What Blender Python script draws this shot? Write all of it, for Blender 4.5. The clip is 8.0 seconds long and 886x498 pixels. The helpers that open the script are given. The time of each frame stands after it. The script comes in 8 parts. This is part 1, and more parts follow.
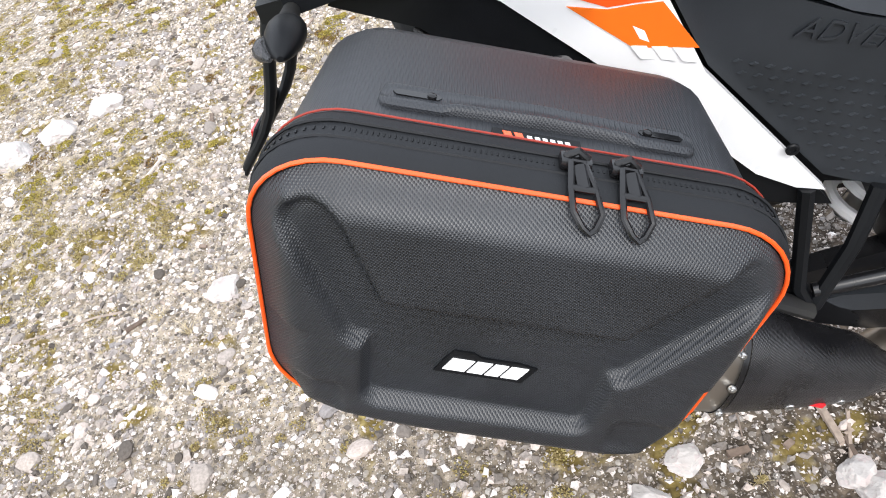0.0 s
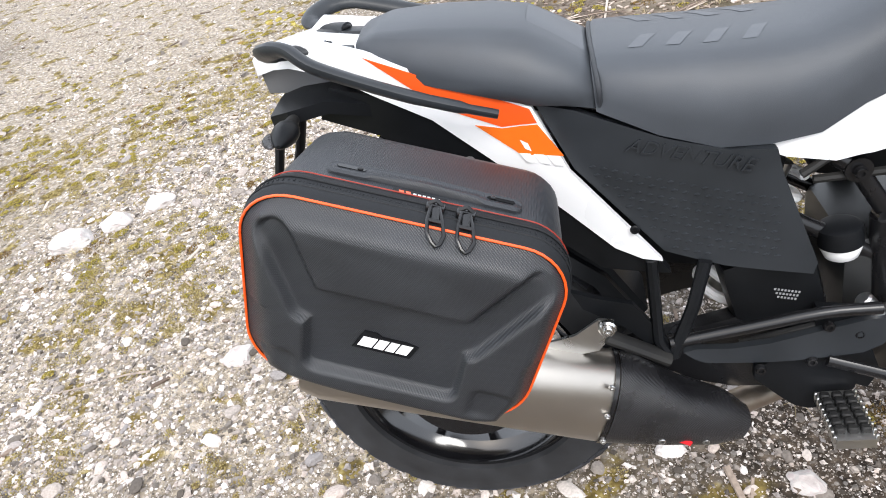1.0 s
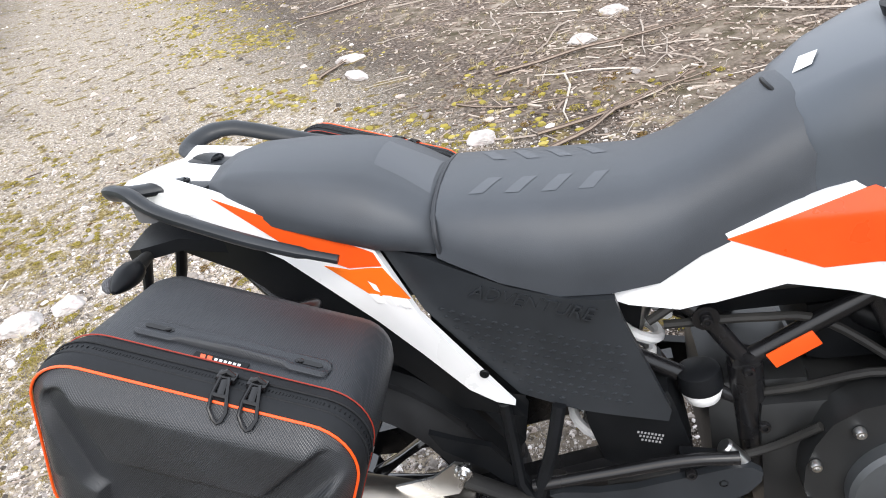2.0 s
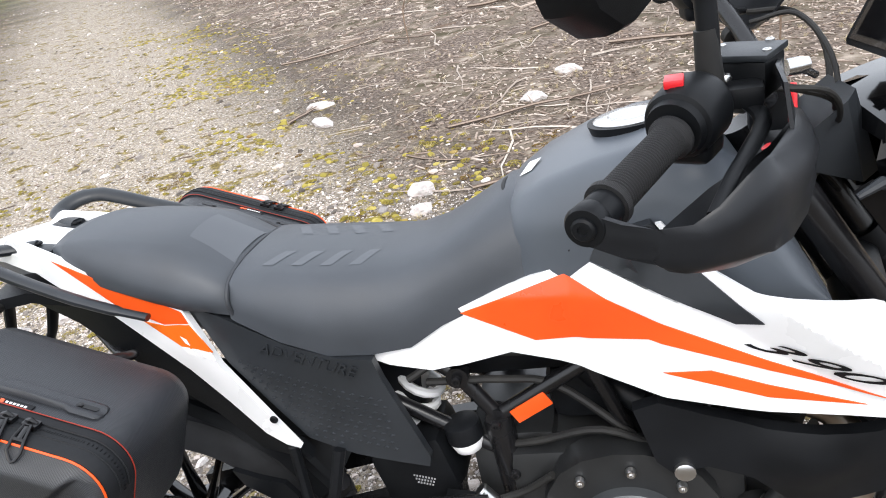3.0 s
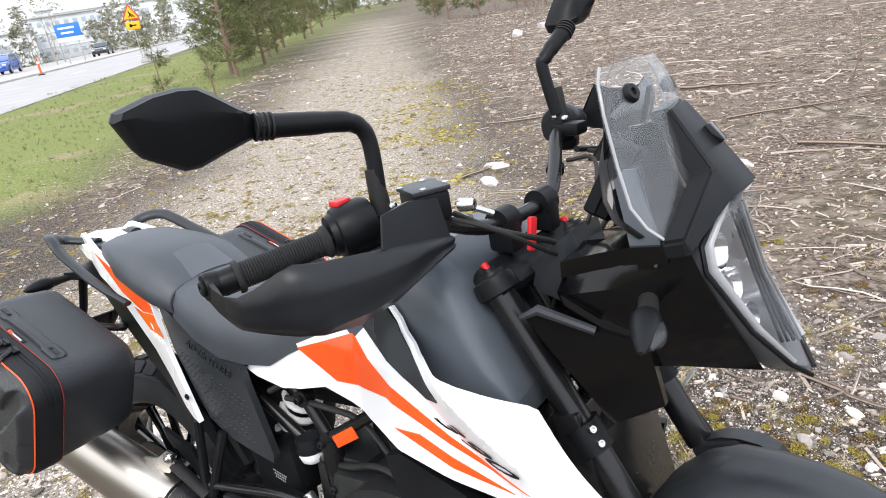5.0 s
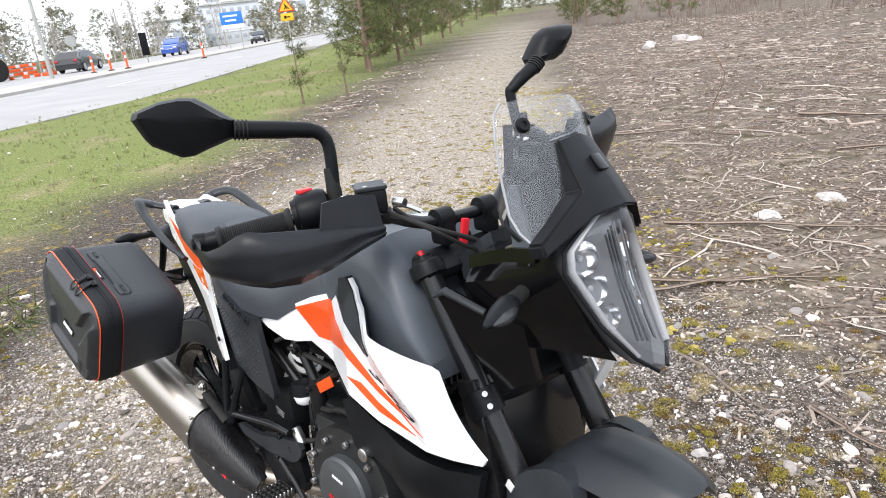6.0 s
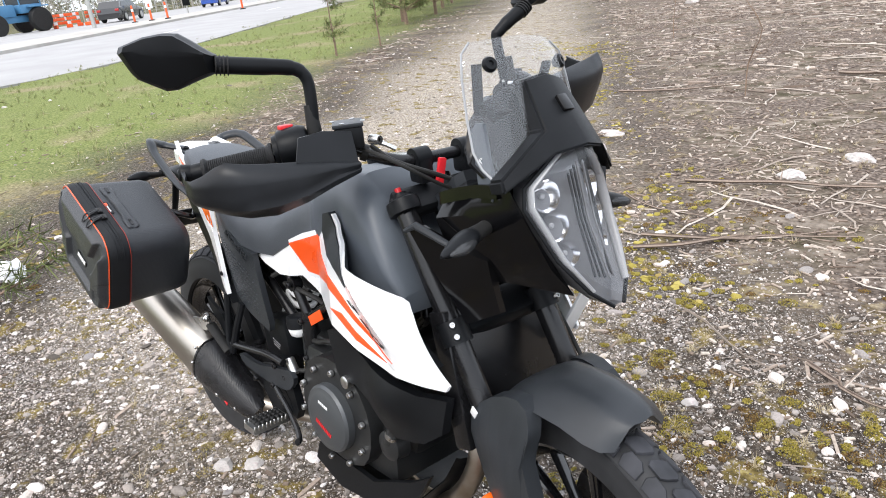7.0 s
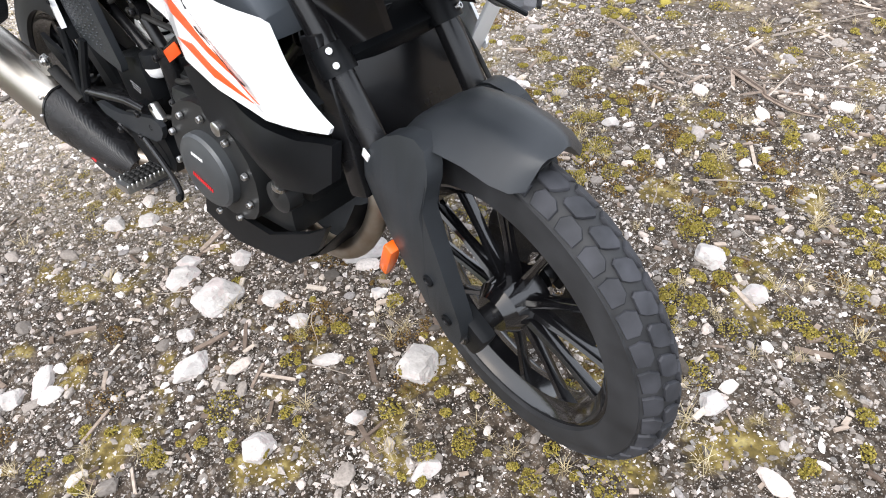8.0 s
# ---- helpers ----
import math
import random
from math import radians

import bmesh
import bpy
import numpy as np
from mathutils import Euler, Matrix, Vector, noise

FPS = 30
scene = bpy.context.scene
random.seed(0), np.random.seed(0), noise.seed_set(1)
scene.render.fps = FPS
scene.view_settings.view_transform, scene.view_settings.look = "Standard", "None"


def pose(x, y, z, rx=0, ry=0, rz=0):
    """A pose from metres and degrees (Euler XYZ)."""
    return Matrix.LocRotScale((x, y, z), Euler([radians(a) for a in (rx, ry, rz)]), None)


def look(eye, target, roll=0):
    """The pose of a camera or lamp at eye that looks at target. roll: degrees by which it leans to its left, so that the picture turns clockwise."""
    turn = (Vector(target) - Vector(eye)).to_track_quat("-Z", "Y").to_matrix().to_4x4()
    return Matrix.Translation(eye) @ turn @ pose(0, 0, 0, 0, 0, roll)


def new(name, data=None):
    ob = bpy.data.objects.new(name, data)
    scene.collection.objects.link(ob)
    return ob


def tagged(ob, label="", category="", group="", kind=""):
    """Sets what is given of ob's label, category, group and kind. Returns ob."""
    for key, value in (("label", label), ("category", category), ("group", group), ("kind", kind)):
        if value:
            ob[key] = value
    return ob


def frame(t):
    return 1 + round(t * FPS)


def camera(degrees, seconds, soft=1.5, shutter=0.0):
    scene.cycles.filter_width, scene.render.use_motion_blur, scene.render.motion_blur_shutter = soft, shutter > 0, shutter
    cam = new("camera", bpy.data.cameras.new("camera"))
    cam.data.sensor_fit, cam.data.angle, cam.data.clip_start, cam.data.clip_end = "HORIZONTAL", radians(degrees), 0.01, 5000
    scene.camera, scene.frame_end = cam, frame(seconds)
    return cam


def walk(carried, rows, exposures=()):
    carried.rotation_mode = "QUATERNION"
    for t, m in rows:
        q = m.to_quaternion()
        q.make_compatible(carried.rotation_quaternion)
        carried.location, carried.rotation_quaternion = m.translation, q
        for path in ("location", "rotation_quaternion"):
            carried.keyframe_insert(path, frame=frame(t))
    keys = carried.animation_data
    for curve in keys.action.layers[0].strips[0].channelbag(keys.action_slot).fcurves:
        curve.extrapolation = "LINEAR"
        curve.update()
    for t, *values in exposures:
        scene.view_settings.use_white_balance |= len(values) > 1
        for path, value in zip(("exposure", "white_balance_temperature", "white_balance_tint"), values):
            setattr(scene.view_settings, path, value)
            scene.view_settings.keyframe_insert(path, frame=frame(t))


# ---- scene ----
cam = camera(66.1, 8.0, soft=1.0)
PATH = [
    (0, (0.088, -0.572, 1.164), (-0.303, 0.719, -0.313), -19.3),
    (0.5, (0.14, -0.67, 1.209), (-0.219, 0.717, -0.186), -17.3),
    (1, (0.247, -0.815, 1.251), (-0.2, 0.725, 0.056), -15.4),
    (1.5, (0.337, -0.803, 1.27), (-0.231, 0.787, 0.199), -15.7),
    (2, (0.458, -0.713, 1.288), (0.01, 0.925, 0.231), -14.5),
    (2.2, (0.509, -0.698, 1.295), (0.152, 0.963, 0.24), -14.0),
    (3.3, (0.885, -0.79, 1.355), (0.386, 0.926, 0.457), -11.6),
    (3.5, (0.928, -0.767, 1.356), (0.397, 0.967, 0.512), -11.1),
    (4, (1.059, -0.686, 1.364), (0.423, 1.035, 0.569), -9.8),
    (4.5, (1.245, -0.705, 1.358), (0.432, 0.948, 0.579), -11.1),
    (5, (1.463, -0.758, 1.368), (0.395, 0.778, 0.66), -9.5),
    (5.2, (1.527, -0.745, 1.363), (0.401, 0.76, 0.679), -9.4),
    (6.3, (1.93, -0.782, 1.401), (0.527, 0.491, 0.759), -6.3),
    (6.5, (1.961, -0.793, 1.402), (0.537, 0.463, 0.774), -6.2),
    (7, (1.95, -0.73, 1.362), (0.557, 0.487, 0.602), -6.6),
    (7.2, (1.936, -0.7, 1.334), (0.617, 0.476, 0.397), -7.1),
    (7.5, (1.888, -0.633, 1.295), (0.702, 0.444, 0.098), -7.7),
    (8, (1.865, -0.575, 1.254), (0.871, 0.416, -0.17), -8.3),
]
walk(cam, [(t, look(eye, target, roll)) for t, eye, target, roll in PATH], [(0, 1.13), (1, 1.10), (2, 1.03), (4, 1.05), (5, 1.0), (6.5, 0.93), (7, 0.95), (7.5, 1.04), (8, 1.12)])

# ---- world and light ----
world = bpy.data.worlds.new("overcast_sky")
scene.world = world
world.use_nodes = True
wn, wl = world.node_tree.nodes, world.node_tree.links
sky = wn.new("ShaderNodeTexSky")
sky.sky_type, sky.sun_disc = "NISHITA", False
sky.sun_elevation, sky.sun_rotation = radians(48), radians(200)
sky.air_density, sky.dust_density, sky.ozone_density = 1.0, 6.0, 1.0
cloud = wn.new("ShaderNodeMix")
cloud.data_type = "RGBA"
cloud.inputs["Factor"].default_value = 0.8
cloud.inputs["B"].default_value = (8.9, 9.4, 10.3, 1)
wl.new(sky.outputs["Color"], cloud.inputs["A"])
wl.new(cloud.outputs["Result"], wn["Background"].inputs["Color"])
wn["Background"].inputs["Strength"].default_value = 0.12
sun = new("sun", bpy.data.lights.new("sun", "SUN"))
sun.data.energy, sun.data.angle, sun.data.color = 1.2, radians(25), (1.0, 0.97, 0.93)
sun.matrix_world = look((0, 0, 10), (-2.2, 4.2, 4.0))

# ---- materials ----
def nodes_of(name):
    m = bpy.data.materials.new(name)
    m.use_nodes = True
    return m, m.node_tree.nodes, m.node_tree.links, m.node_tree.nodes["Principled BSDF"]


def ramp(n, stops):
    r = n.new("ShaderNodeValToRGB")
    while len(r.color_ramp.elements) < len(stops):
        r.color_ramp.elements.new(0.5)
    for e, (p, c) in zip(r.color_ramp.elements, stops):
        e.position, e.color = p, (*c, 1)
    return r


def surface(name, dark, light, rough, metal=0.0, coarse=9.0, fine=900.0, bump=0.15, depth=0.0004, coat=0.0, spread=0.08, spec=0.5):
    """A two-scale surface: blotches of dark and light, fine grain in relief and gloss."""
    m, n, l, b = nodes_of(name)
    co = n.new("ShaderNodeTexCoord")
    big, small = n.new("ShaderNodeTexNoise"), n.new("ShaderNodeTexNoise")
    big.inputs["Scale"].default_value, small.inputs["Scale"].default_value = coarse, fine
    big.inputs["Detail"].default_value, small.inputs["Detail"].default_value = 5, 2
    for t in (big, small):
        l.new(co.outputs["Object"], t.inputs["Vector"])
    r = ramp(n, [(0.3, dark), (0.7, light)])
    l.new(big.outputs["Fac"], r.inputs["Fac"])
    l.new(r.outputs["Color"], b.inputs["Base Color"])
    rr = n.new("ShaderNodeMapRange")
    rr.inputs["To Min"].default_value, rr.inputs["To Max"].default_value = max(0.02, rough - spread), rough + spread
    l.new(big.outputs["Fac"], rr.inputs["Value"])
    l.new(rr.outputs["Result"], b.inputs["Roughness"])
    bp = n.new("ShaderNodeBump")
    bp.inputs["Strength"].default_value, bp.inputs["Distance"].default_value = bump, depth
    l.new(small.outputs["Fac"], bp.inputs["Height"])
    l.new(bp.outputs["Normal"], b.inputs["Normal"])
    b.inputs["Metallic"].default_value, b.inputs["Coat Weight"].default_value = metal, coat
    b.inputs["Coat Roughness"].default_value = 0.08
    b.inputs["Specular IOR Level"].default_value = spec
    return m


def woven(name, dark, light, rough, scale, depth, spec=0.4):
    """Coarse synthetic weave: small slanted ribs in relief."""
    m = surface(name, dark, light, rough, coarse=14, spec=spec)
    n, l, b = m.node_tree.nodes, m.node_tree.links, m.node_tree.nodes["Principled BSDF"]
    co = n.new("ShaderNodeTexCoord")
    waves = []
    for turn in (38, -52):
        mp, w = n.new("ShaderNodeMapping"), n.new("ShaderNodeTexWave")
        mp.inputs["Rotation"].default_value = (0, radians(turn), 0)
        w.inputs["Scale"].default_value = scale
        l.new(co.outputs["Object"], mp.inputs["Vector"])
        l.new(mp.outputs["Vector"], w.inputs["Vector"])
        waves.append(w)
    mu = n.new("ShaderNodeMath")
    mu.operation = "MULTIPLY"
    l.new(waves[0].outputs["Fac"], mu.inputs[0])
    l.new(waves[1].outputs["Fac"], mu.inputs[1])
    bp = n.new("ShaderNodeBump")
    bp.inputs["Strength"].default_value, bp.inputs["Distance"].default_value = 0.6, depth
    l.new(mu.outputs[0], bp.inputs["Height"])
    l.new(bp.outputs["Normal"], b.inputs["Normal"])
    return m


def pieces(name, stops, rough, scale=60.0, bump=0.5, depth=0.004, soft=0.0):
    """Loose pieces: each island takes its own tone of a row of colours, with grain on it."""
    m, n, l, b = nodes_of(name)
    geo, co, no = n.new("ShaderNodeNewGeometry"), n.new("ShaderNodeTexCoord"), n.new("ShaderNodeTexNoise")
    r = ramp(n, stops)
    l.new(geo.outputs["Random Per Island"], r.inputs["Fac"])
    no.inputs["Scale"].default_value, no.inputs["Detail"].default_value = scale, 4
    l.new(co.outputs["Object"], no.inputs["Vector"])
    mx = n.new("ShaderNodeMix")
    mx.data_type, mx.blend_type = "RGBA", "MULTIPLY"
    mx.inputs["Factor"].default_value = 0.55
    g = ramp(n, [(0.25, (0.45, 0.43, 0.4)), (0.65, (1.1, 1.1, 1.1))])
    l.new(no.outputs["Fac"], g.inputs["Fac"])
    l.new(r.outputs["Color"], mx.inputs["A"])
    l.new(g.outputs["Color"], mx.inputs["B"])
    l.new(mx.outputs["Result"], b.inputs["Base Color"])
    bp = n.new("ShaderNodeBump")
    bp.inputs["Strength"].default_value, bp.inputs["Distance"].default_value = bump, depth
    l.new(no.outputs["Fac"], bp.inputs["Height"])
    l.new(bp.outputs["Normal"], b.inputs["Normal"])
    b.inputs["Roughness"].default_value, b.inputs["Specular IOR Level"].default_value = rough, 0.3
    if soft:
        b.inputs["Subsurface Weight"].default_value = 0.0
    return m


BLACK = surface("black_plastic", (0.0044, 0.0049, 0.0057), (0.0079, 0.0087, 0.0103), 0.42, fine=1400, bump=0.25, spec=0.16)
SATIN = surface("satin_grey_plastic", (0.0143, 0.0166, 0.0194), (0.0244, 0.0276, 0.0323), 0.40, fine=1600, bump=0.3, spec=0.34)
GUARD = surface("matte_black_guard", (0.0080, 0.0087, 0.0102), (0.0146, 0.0160, 0.0188), 0.36, fine=1400, bump=0.25, spec=0.24)
TANKGREY = surface("satin_grey_tank", (0.0663, 0.0757, 0.0889), (0.0801, 0.0920, 0.1082), 0.36, fine=1600, bump=0.15, spec=0.42)
LAMPGREY = surface("grey_lamp_housing", (0.10, 0.102, 0.108), (0.14, 0.142, 0.15), 0.3, fine=900, bump=0.05)
SILVER = surface("silver_grey_lamp_frame", (0.26, 0.265, 0.275), (0.32, 0.325, 0.335), 0.3, fine=900, bump=0.05)
GLOSSB = surface("gloss_black_plastic", (0.002, 0.002, 0.0025), (0.004, 0.004, 0.0045), 0.1, fine=300, bump=0.02, spread=0.04, spec=0.32)
WHITE = surface("white_painted_plastic", (0.76, 0.77, 0.78), (0.8, 0.8, 0.81), 0.28, fine=500, bump=0.03, coat=0.5)
ORANGE = surface("orange_film", (0.76, 0.075, 0.008), (0.84, 0.1, 0.012), 0.3, fine=500, bump=0.03, coat=0.2)
AMBER = surface("amber_film", (0.80, 0.135, 0.012), (0.84, 0.17, 0.016), 0.2, fine=500, bump=0.03, coat=0.5)
RED = surface("red_plastic", (0.55, 0.01, 0.015), (0.65, 0.02, 0.03), 0.35)
DARKRED = surface("dark_red_piping", (0.22, 0.018, 0.008), (0.30, 0.025, 0.012), 0.45)
SEATLIGHT = surface("printed_seat_stripe", (0.062, 0.068, 0.078), (0.076, 0.083, 0.094), 0.5, fine=900, bump=0.4, spec=0.42)
SEAT = surface("seat_vinyl", (0.0367, 0.0416, 0.0489), (0.0491, 0.0555, 0.0653), 0.48, fine=1100, bump=0.35, depth=0.0005, spec=0.42)
SEATDARK = surface("grippy_seat_vinyl", (0.0229, 0.0252, 0.0296), (0.0299, 0.0330, 0.0388), 0.58, fine=700, bump=0.5, depth=0.0008, spec=0.38)
RUBBER = surface("tyre_rubber", (0.008, 0.008, 0.0085), (0.02, 0.0195, 0.018), 0.6, coarse=16, fine=500, bump=0.3, spec=0.3)
TYRE = surface("dusty_tyre_rubber", (0.0175, 0.0187, 0.0220), (0.0475, 0.0489, 0.0574), 0.68, coarse=22, fine=400, bump=0.4, spec=0.3)
SIDEWALL = surface("sidewall_rubber", (0.014, 0.0145, 0.016), (0.030, 0.031, 0.034), 0.6, coarse=18, fine=500, bump=0.3, spec=0.35)
RIM = surface("gloss_black_alloy", (0.003, 0.003, 0.0036), (0.006, 0.006, 0.007), 0.13, fine=300, bump=0.04, coat=0.6, spec=0.55)
DARKMETAL = surface("black_coated_steel", (0.005, 0.005, 0.0056), (0.010, 0.010, 0.0112), 0.26, fine=800, bump=0.1, spec=0.42)
ENGINE = surface("dark_engine_casting", (0.016, 0.017, 0.018), (0.028, 0.029, 0.03), 0.42, metal=0.35, fine=900, bump=0.4)
COVER = surface("grey_engine_cover", (0.06, 0.065, 0.07), (0.075, 0.08, 0.085), 0.42, metal=0.4, fine=900, bump=0.3)
STEEL = surface("bright_steel", (0.5, 0.5, 0.5), (0.62, 0.62, 0.61), 0.28, metal=1.0, fine=600, bump=0.1)
BRUSHED = surface("brushed_titanium_steel", (0.42, 0.39, 0.35), (0.5, 0.47, 0.43), 0.36, metal=1.0, coarse=6, fine=260, bump=0.06)
HEADER = surface("heat_tinted_steel", (0.3, 0.24, 0.19), (0.42, 0.38, 0.33), 0.4, metal=1.0, coarse=20)
CARBON = woven("carbon_weave", (0.006, 0.006, 0.007), (0.02, 0.02, 0.022), 0.28, 150.0, 0.0008)
GRIP = woven("knurled_rubber", (0.010, 0.010, 0.011), (0.018, 0.018, 0.019), 0.6, 330.0, 0.0012, 0.3)
FABRIC = woven("coated_bag_weave", (0.0141, 0.0155, 0.0182), (0.0202, 0.0223, 0.0262), 0.33, 185.0, 0.0007, 0.5)
BAGTOP = woven("matte_bag_skin", (0.0190, 0.0210, 0.0247), (0.0246, 0.0271, 0.0318), 0.46, 185.0, 0.0005, 0.42)
ZIPPER = surface("zipper_tape", (0.0070, 0.0078, 0.0091), (0.0123, 0.0136, 0.0160), 0.65, fine=1500, bump=0.5, spec=0.25)
SPRING = surface("white_spring_paint", (0.7, 0.71, 0.72), (0.8, 0.8, 0.8), 0.3)
PLATE = surface("white_plate", (0.7, 0.7, 0.7), (0.78, 0.78, 0.78), 0.35)
TEXTW = surface("white_print", (0.75, 0.75, 0.75), (0.8, 0.8, 0.8), 0.4)


def glass(name, tint, rough, alpha_mix):
    """Thin clear sheet: mostly see-through, with the sky's gloss on it and a painted veil for milky sky reflection."""
    m, n, l, b = nodes_of(name)
    out = n["Material Output"]
    tr, gl, mx, lw = n.new("ShaderNodeBsdfTransparent"), n.new("ShaderNodeBsdfGlossy"), n.new("ShaderNodeMixShader"), n.new("ShaderNodeLayerWeight")
    tr.inputs["Color"].default_value = (*tint, 1)
    gl.inputs["Roughness"].default_value = rough
    pw, ad = n.new("ShaderNodeMath"), n.new("ShaderNodeMath")
    pw.operation, ad.operation = "POWER", "MULTIPLY_ADD"
    pw.inputs[1].default_value, ad.inputs[1].default_value, ad.inputs[2].default_value = 5.0, 0.4, 0.04
    l.new(lw.outputs["Facing"], pw.inputs[0])
    l.new(pw.outputs[0], ad.inputs[0])
    l.new(ad.outputs[0], mx.inputs["Fac"])
    l.new(tr.outputs["BSDF"], mx.inputs[1])
    l.new(gl.outputs["BSDF"], mx.inputs[2])
    # A pale diffuse share paints in the milky look of reflected sky.
    df, mx2 = n.new("ShaderNodeBsdfDiffuse"), n.new("ShaderNodeMixShader")
    df.inputs["Color"].default_value = (0.6, 0.62, 0.65, 1)
    mx2.inputs["Fac"].default_value = alpha_mix
    l.new(mx.outputs["Shader"], mx2.inputs[1])
    l.new(df.outputs["BSDF"], mx2.inputs[2])
    l.new(mx2.outputs["Shader"], out.inputs["Surface"])
    return m


SCREEN = glass("clear_windscreen", (0.97, 0.975, 0.98), 0.02, 0.032)
LENS = glass("clear_lamp_lens", (0.97, 0.97, 0.98), 0.03, 0.015)
SMOKE = glass("smoked_lens", (0.25, 0.25, 0.27), 0.08, 0.05)
REFLECTOR = surface("amber_reflector", (0.75, 0.1, 0.008), (0.82, 0.14, 0.012), 0.18, coat=0.5)
REDLENS = surface("red_lamp_lens", (0.35, 0.01, 0.01), (0.45, 0.015, 0.015), 0.15, coat=0.6)
CHROME = surface("lamp_reflector", (0.75, 0.75, 0.77), (0.85, 0.85, 0.86), 0.1, metal=1.0)
DISPLAY = surface("unlit_display", (0.045, 0.038, 0.032), (0.06, 0.052, 0.044), 0.12, coat=0.5)

# ---- mesh helpers ----
def part(name, bm, material, parent=None, label="", sharp=38):
    me = bpy.data.meshes.new(name)
    bmesh.ops.recalc_face_normals(bm, faces=bm.faces)
    bm.to_mesh(me)
    bm.free()
    me.materials.append(material)
    me.polygons.foreach_set("use_smooth", [True] * len(me.polygons))
    me.set_sharp_from_angle(angle=radians(sharp))
    ob = new(name, me)
    ob.parent = parent
    return tagged(ob, label) if label else ob


def thing(name, label, category, m=None, group="", kind=""):
    ob = new(name)
    ob.matrix_world = m if m is not None else Matrix.Identity(4)
    return tagged(ob, label, category, group, kind)


def loft(rings, cap=True, closed=True, bm=None):
    bm = bm or bmesh.new()
    vs = [[bm.verts.new(p) for p in ring] for ring in rings]
    k = len(rings[0])
    for a, b in zip(vs, vs[1:]):
        for i in range(k if closed else k - 1):
            j = (i + 1) % k
            bm.faces.new((a[i], a[j], b[j], b[i]))
    if cap and closed:
        bm.faces.new(vs[0])
        bm.faces.new(vs[-1])
    return bm


def smooth_path(pts, cuts=5):
    """Catmull-Rom through the points."""
    p = [Vector(q) for q in pts]
    p = [2 * p[0] - p[1], *p, 2 * p[-1] - p[-2]]
    out = []
    for i in range(1, len(p) - 2):
        a, b, c, d = p[i - 1:i + 3]
        for s in range(cuts):
            t = s / cuts
            out.append(0.5 * (2 * b + (c - a) * t + (2 * a - 5 * b + 4 * c - d) * t * t + (3 * b - a - 3 * c + d) * t ** 3))
    return out + [p[-2]]


def tube(pts, r, n=12, flat=1.0, bm=None, cap=True, up=(0, 0, 1)):
    """A bar along the points; r one radius or one for each point; flat: squeeze across."""
    p = [Vector(q) for q in pts]
    rs = list(r) if hasattr(r, "__len__") else [r] * len(p)
    if len(rs) != len(p):
        rs = [rs[min(len(rs) - 1, int(i * len(rs) / len(p)))] for i in range(len(p))]
    side, rings = None, []
    for i, q in enumerate(p):
        d = (p[min(i + 1, len(p) - 1)] - p[max(i - 1, 0)]).normalized()
        if side is None:
            u = Vector(up)
            if abs(d.dot(u)) > 0.95:
                u = Vector((0, 1, 0))
            side = d.cross(u).normalized()
        side = (side - d * side.dot(d)).normalized()
        v = d.cross(side)
        rings.append([q + rs[i] * (math.cos(a) * side + flat * math.sin(a) * v) for a in (2 * math.pi * k / n for k in range(n))])
    return loft(rings, cap, bm=bm)


def rod(a, b, r, r2=None, n=14, bm=None, bevel=0.0):
    a, b = Vector(a), Vector(b)
    r2 = r if r2 is None else r2
    if bevel:
        d = (b - a).normalized() * bevel
        return tube([a, a + d, b - d, b], [r - bevel, r, r2, r2 - bevel], n, bm=bm)
    return tube([a, b], [r, r2], n, bm=bm)


def lathe(profile, c, axis, n=40, bm=None, closed=False):
    """Profile rows (distance along the axis, radius), turned round the axis through c."""
    axis = Vector(axis).normalized()
    s = axis.orthogonal().normalized()
    v = axis.cross(s)
    c = Vector(c)
    rings = [[c + axis * h + r * (math.cos(2 * math.pi * k / n) * s + math.sin(2 * math.pi * k / n) * v) for k in range(n)] for h, r in profile]
    if closed:
        rings.append(rings[0])
    bm = loft(rings, not closed, bm=bm)
    if closed:
        bmesh.ops.remove_doubles(bm, verts=bm.verts, dist=1e-6)
    return bm


def block(c, size, bevel=0.004, turn=None, bm=None, segs=2):
    b2 = bmesh.new()
    bmesh.ops.create_cube(b2, size=1.0, matrix=Matrix.Diagonal((*size, 1)))
    if bevel:
        bmesh.ops.bevel(b2, geom=b2.edges[:], offset=bevel, segments=segs, affect="EDGES", profile=0.6)
    m = Matrix.Translation(c) @ (turn or Matrix.Identity(4))
    bmesh.ops.transform(b2, matrix=m, verts=b2.verts)
    return joined(bm, b2)


def joined(bm, b2):
    if bm is None:
        return b2
    me = bpy.data.meshes.new("t")
    b2.to_mesh(me)
    b2.free()
    bm.from_mesh(me)
    bpy.data.meshes.remove(me)
    return bm


def interp(x, rows):
    if x <= rows[0][0]:
        return rows[0][1]
    for (a, u), (b, v) in zip(rows, rows[1:]):
        if x <= b:
            return u + (v - u) * (x - a) / (b - a)
    return rows[-1][1]


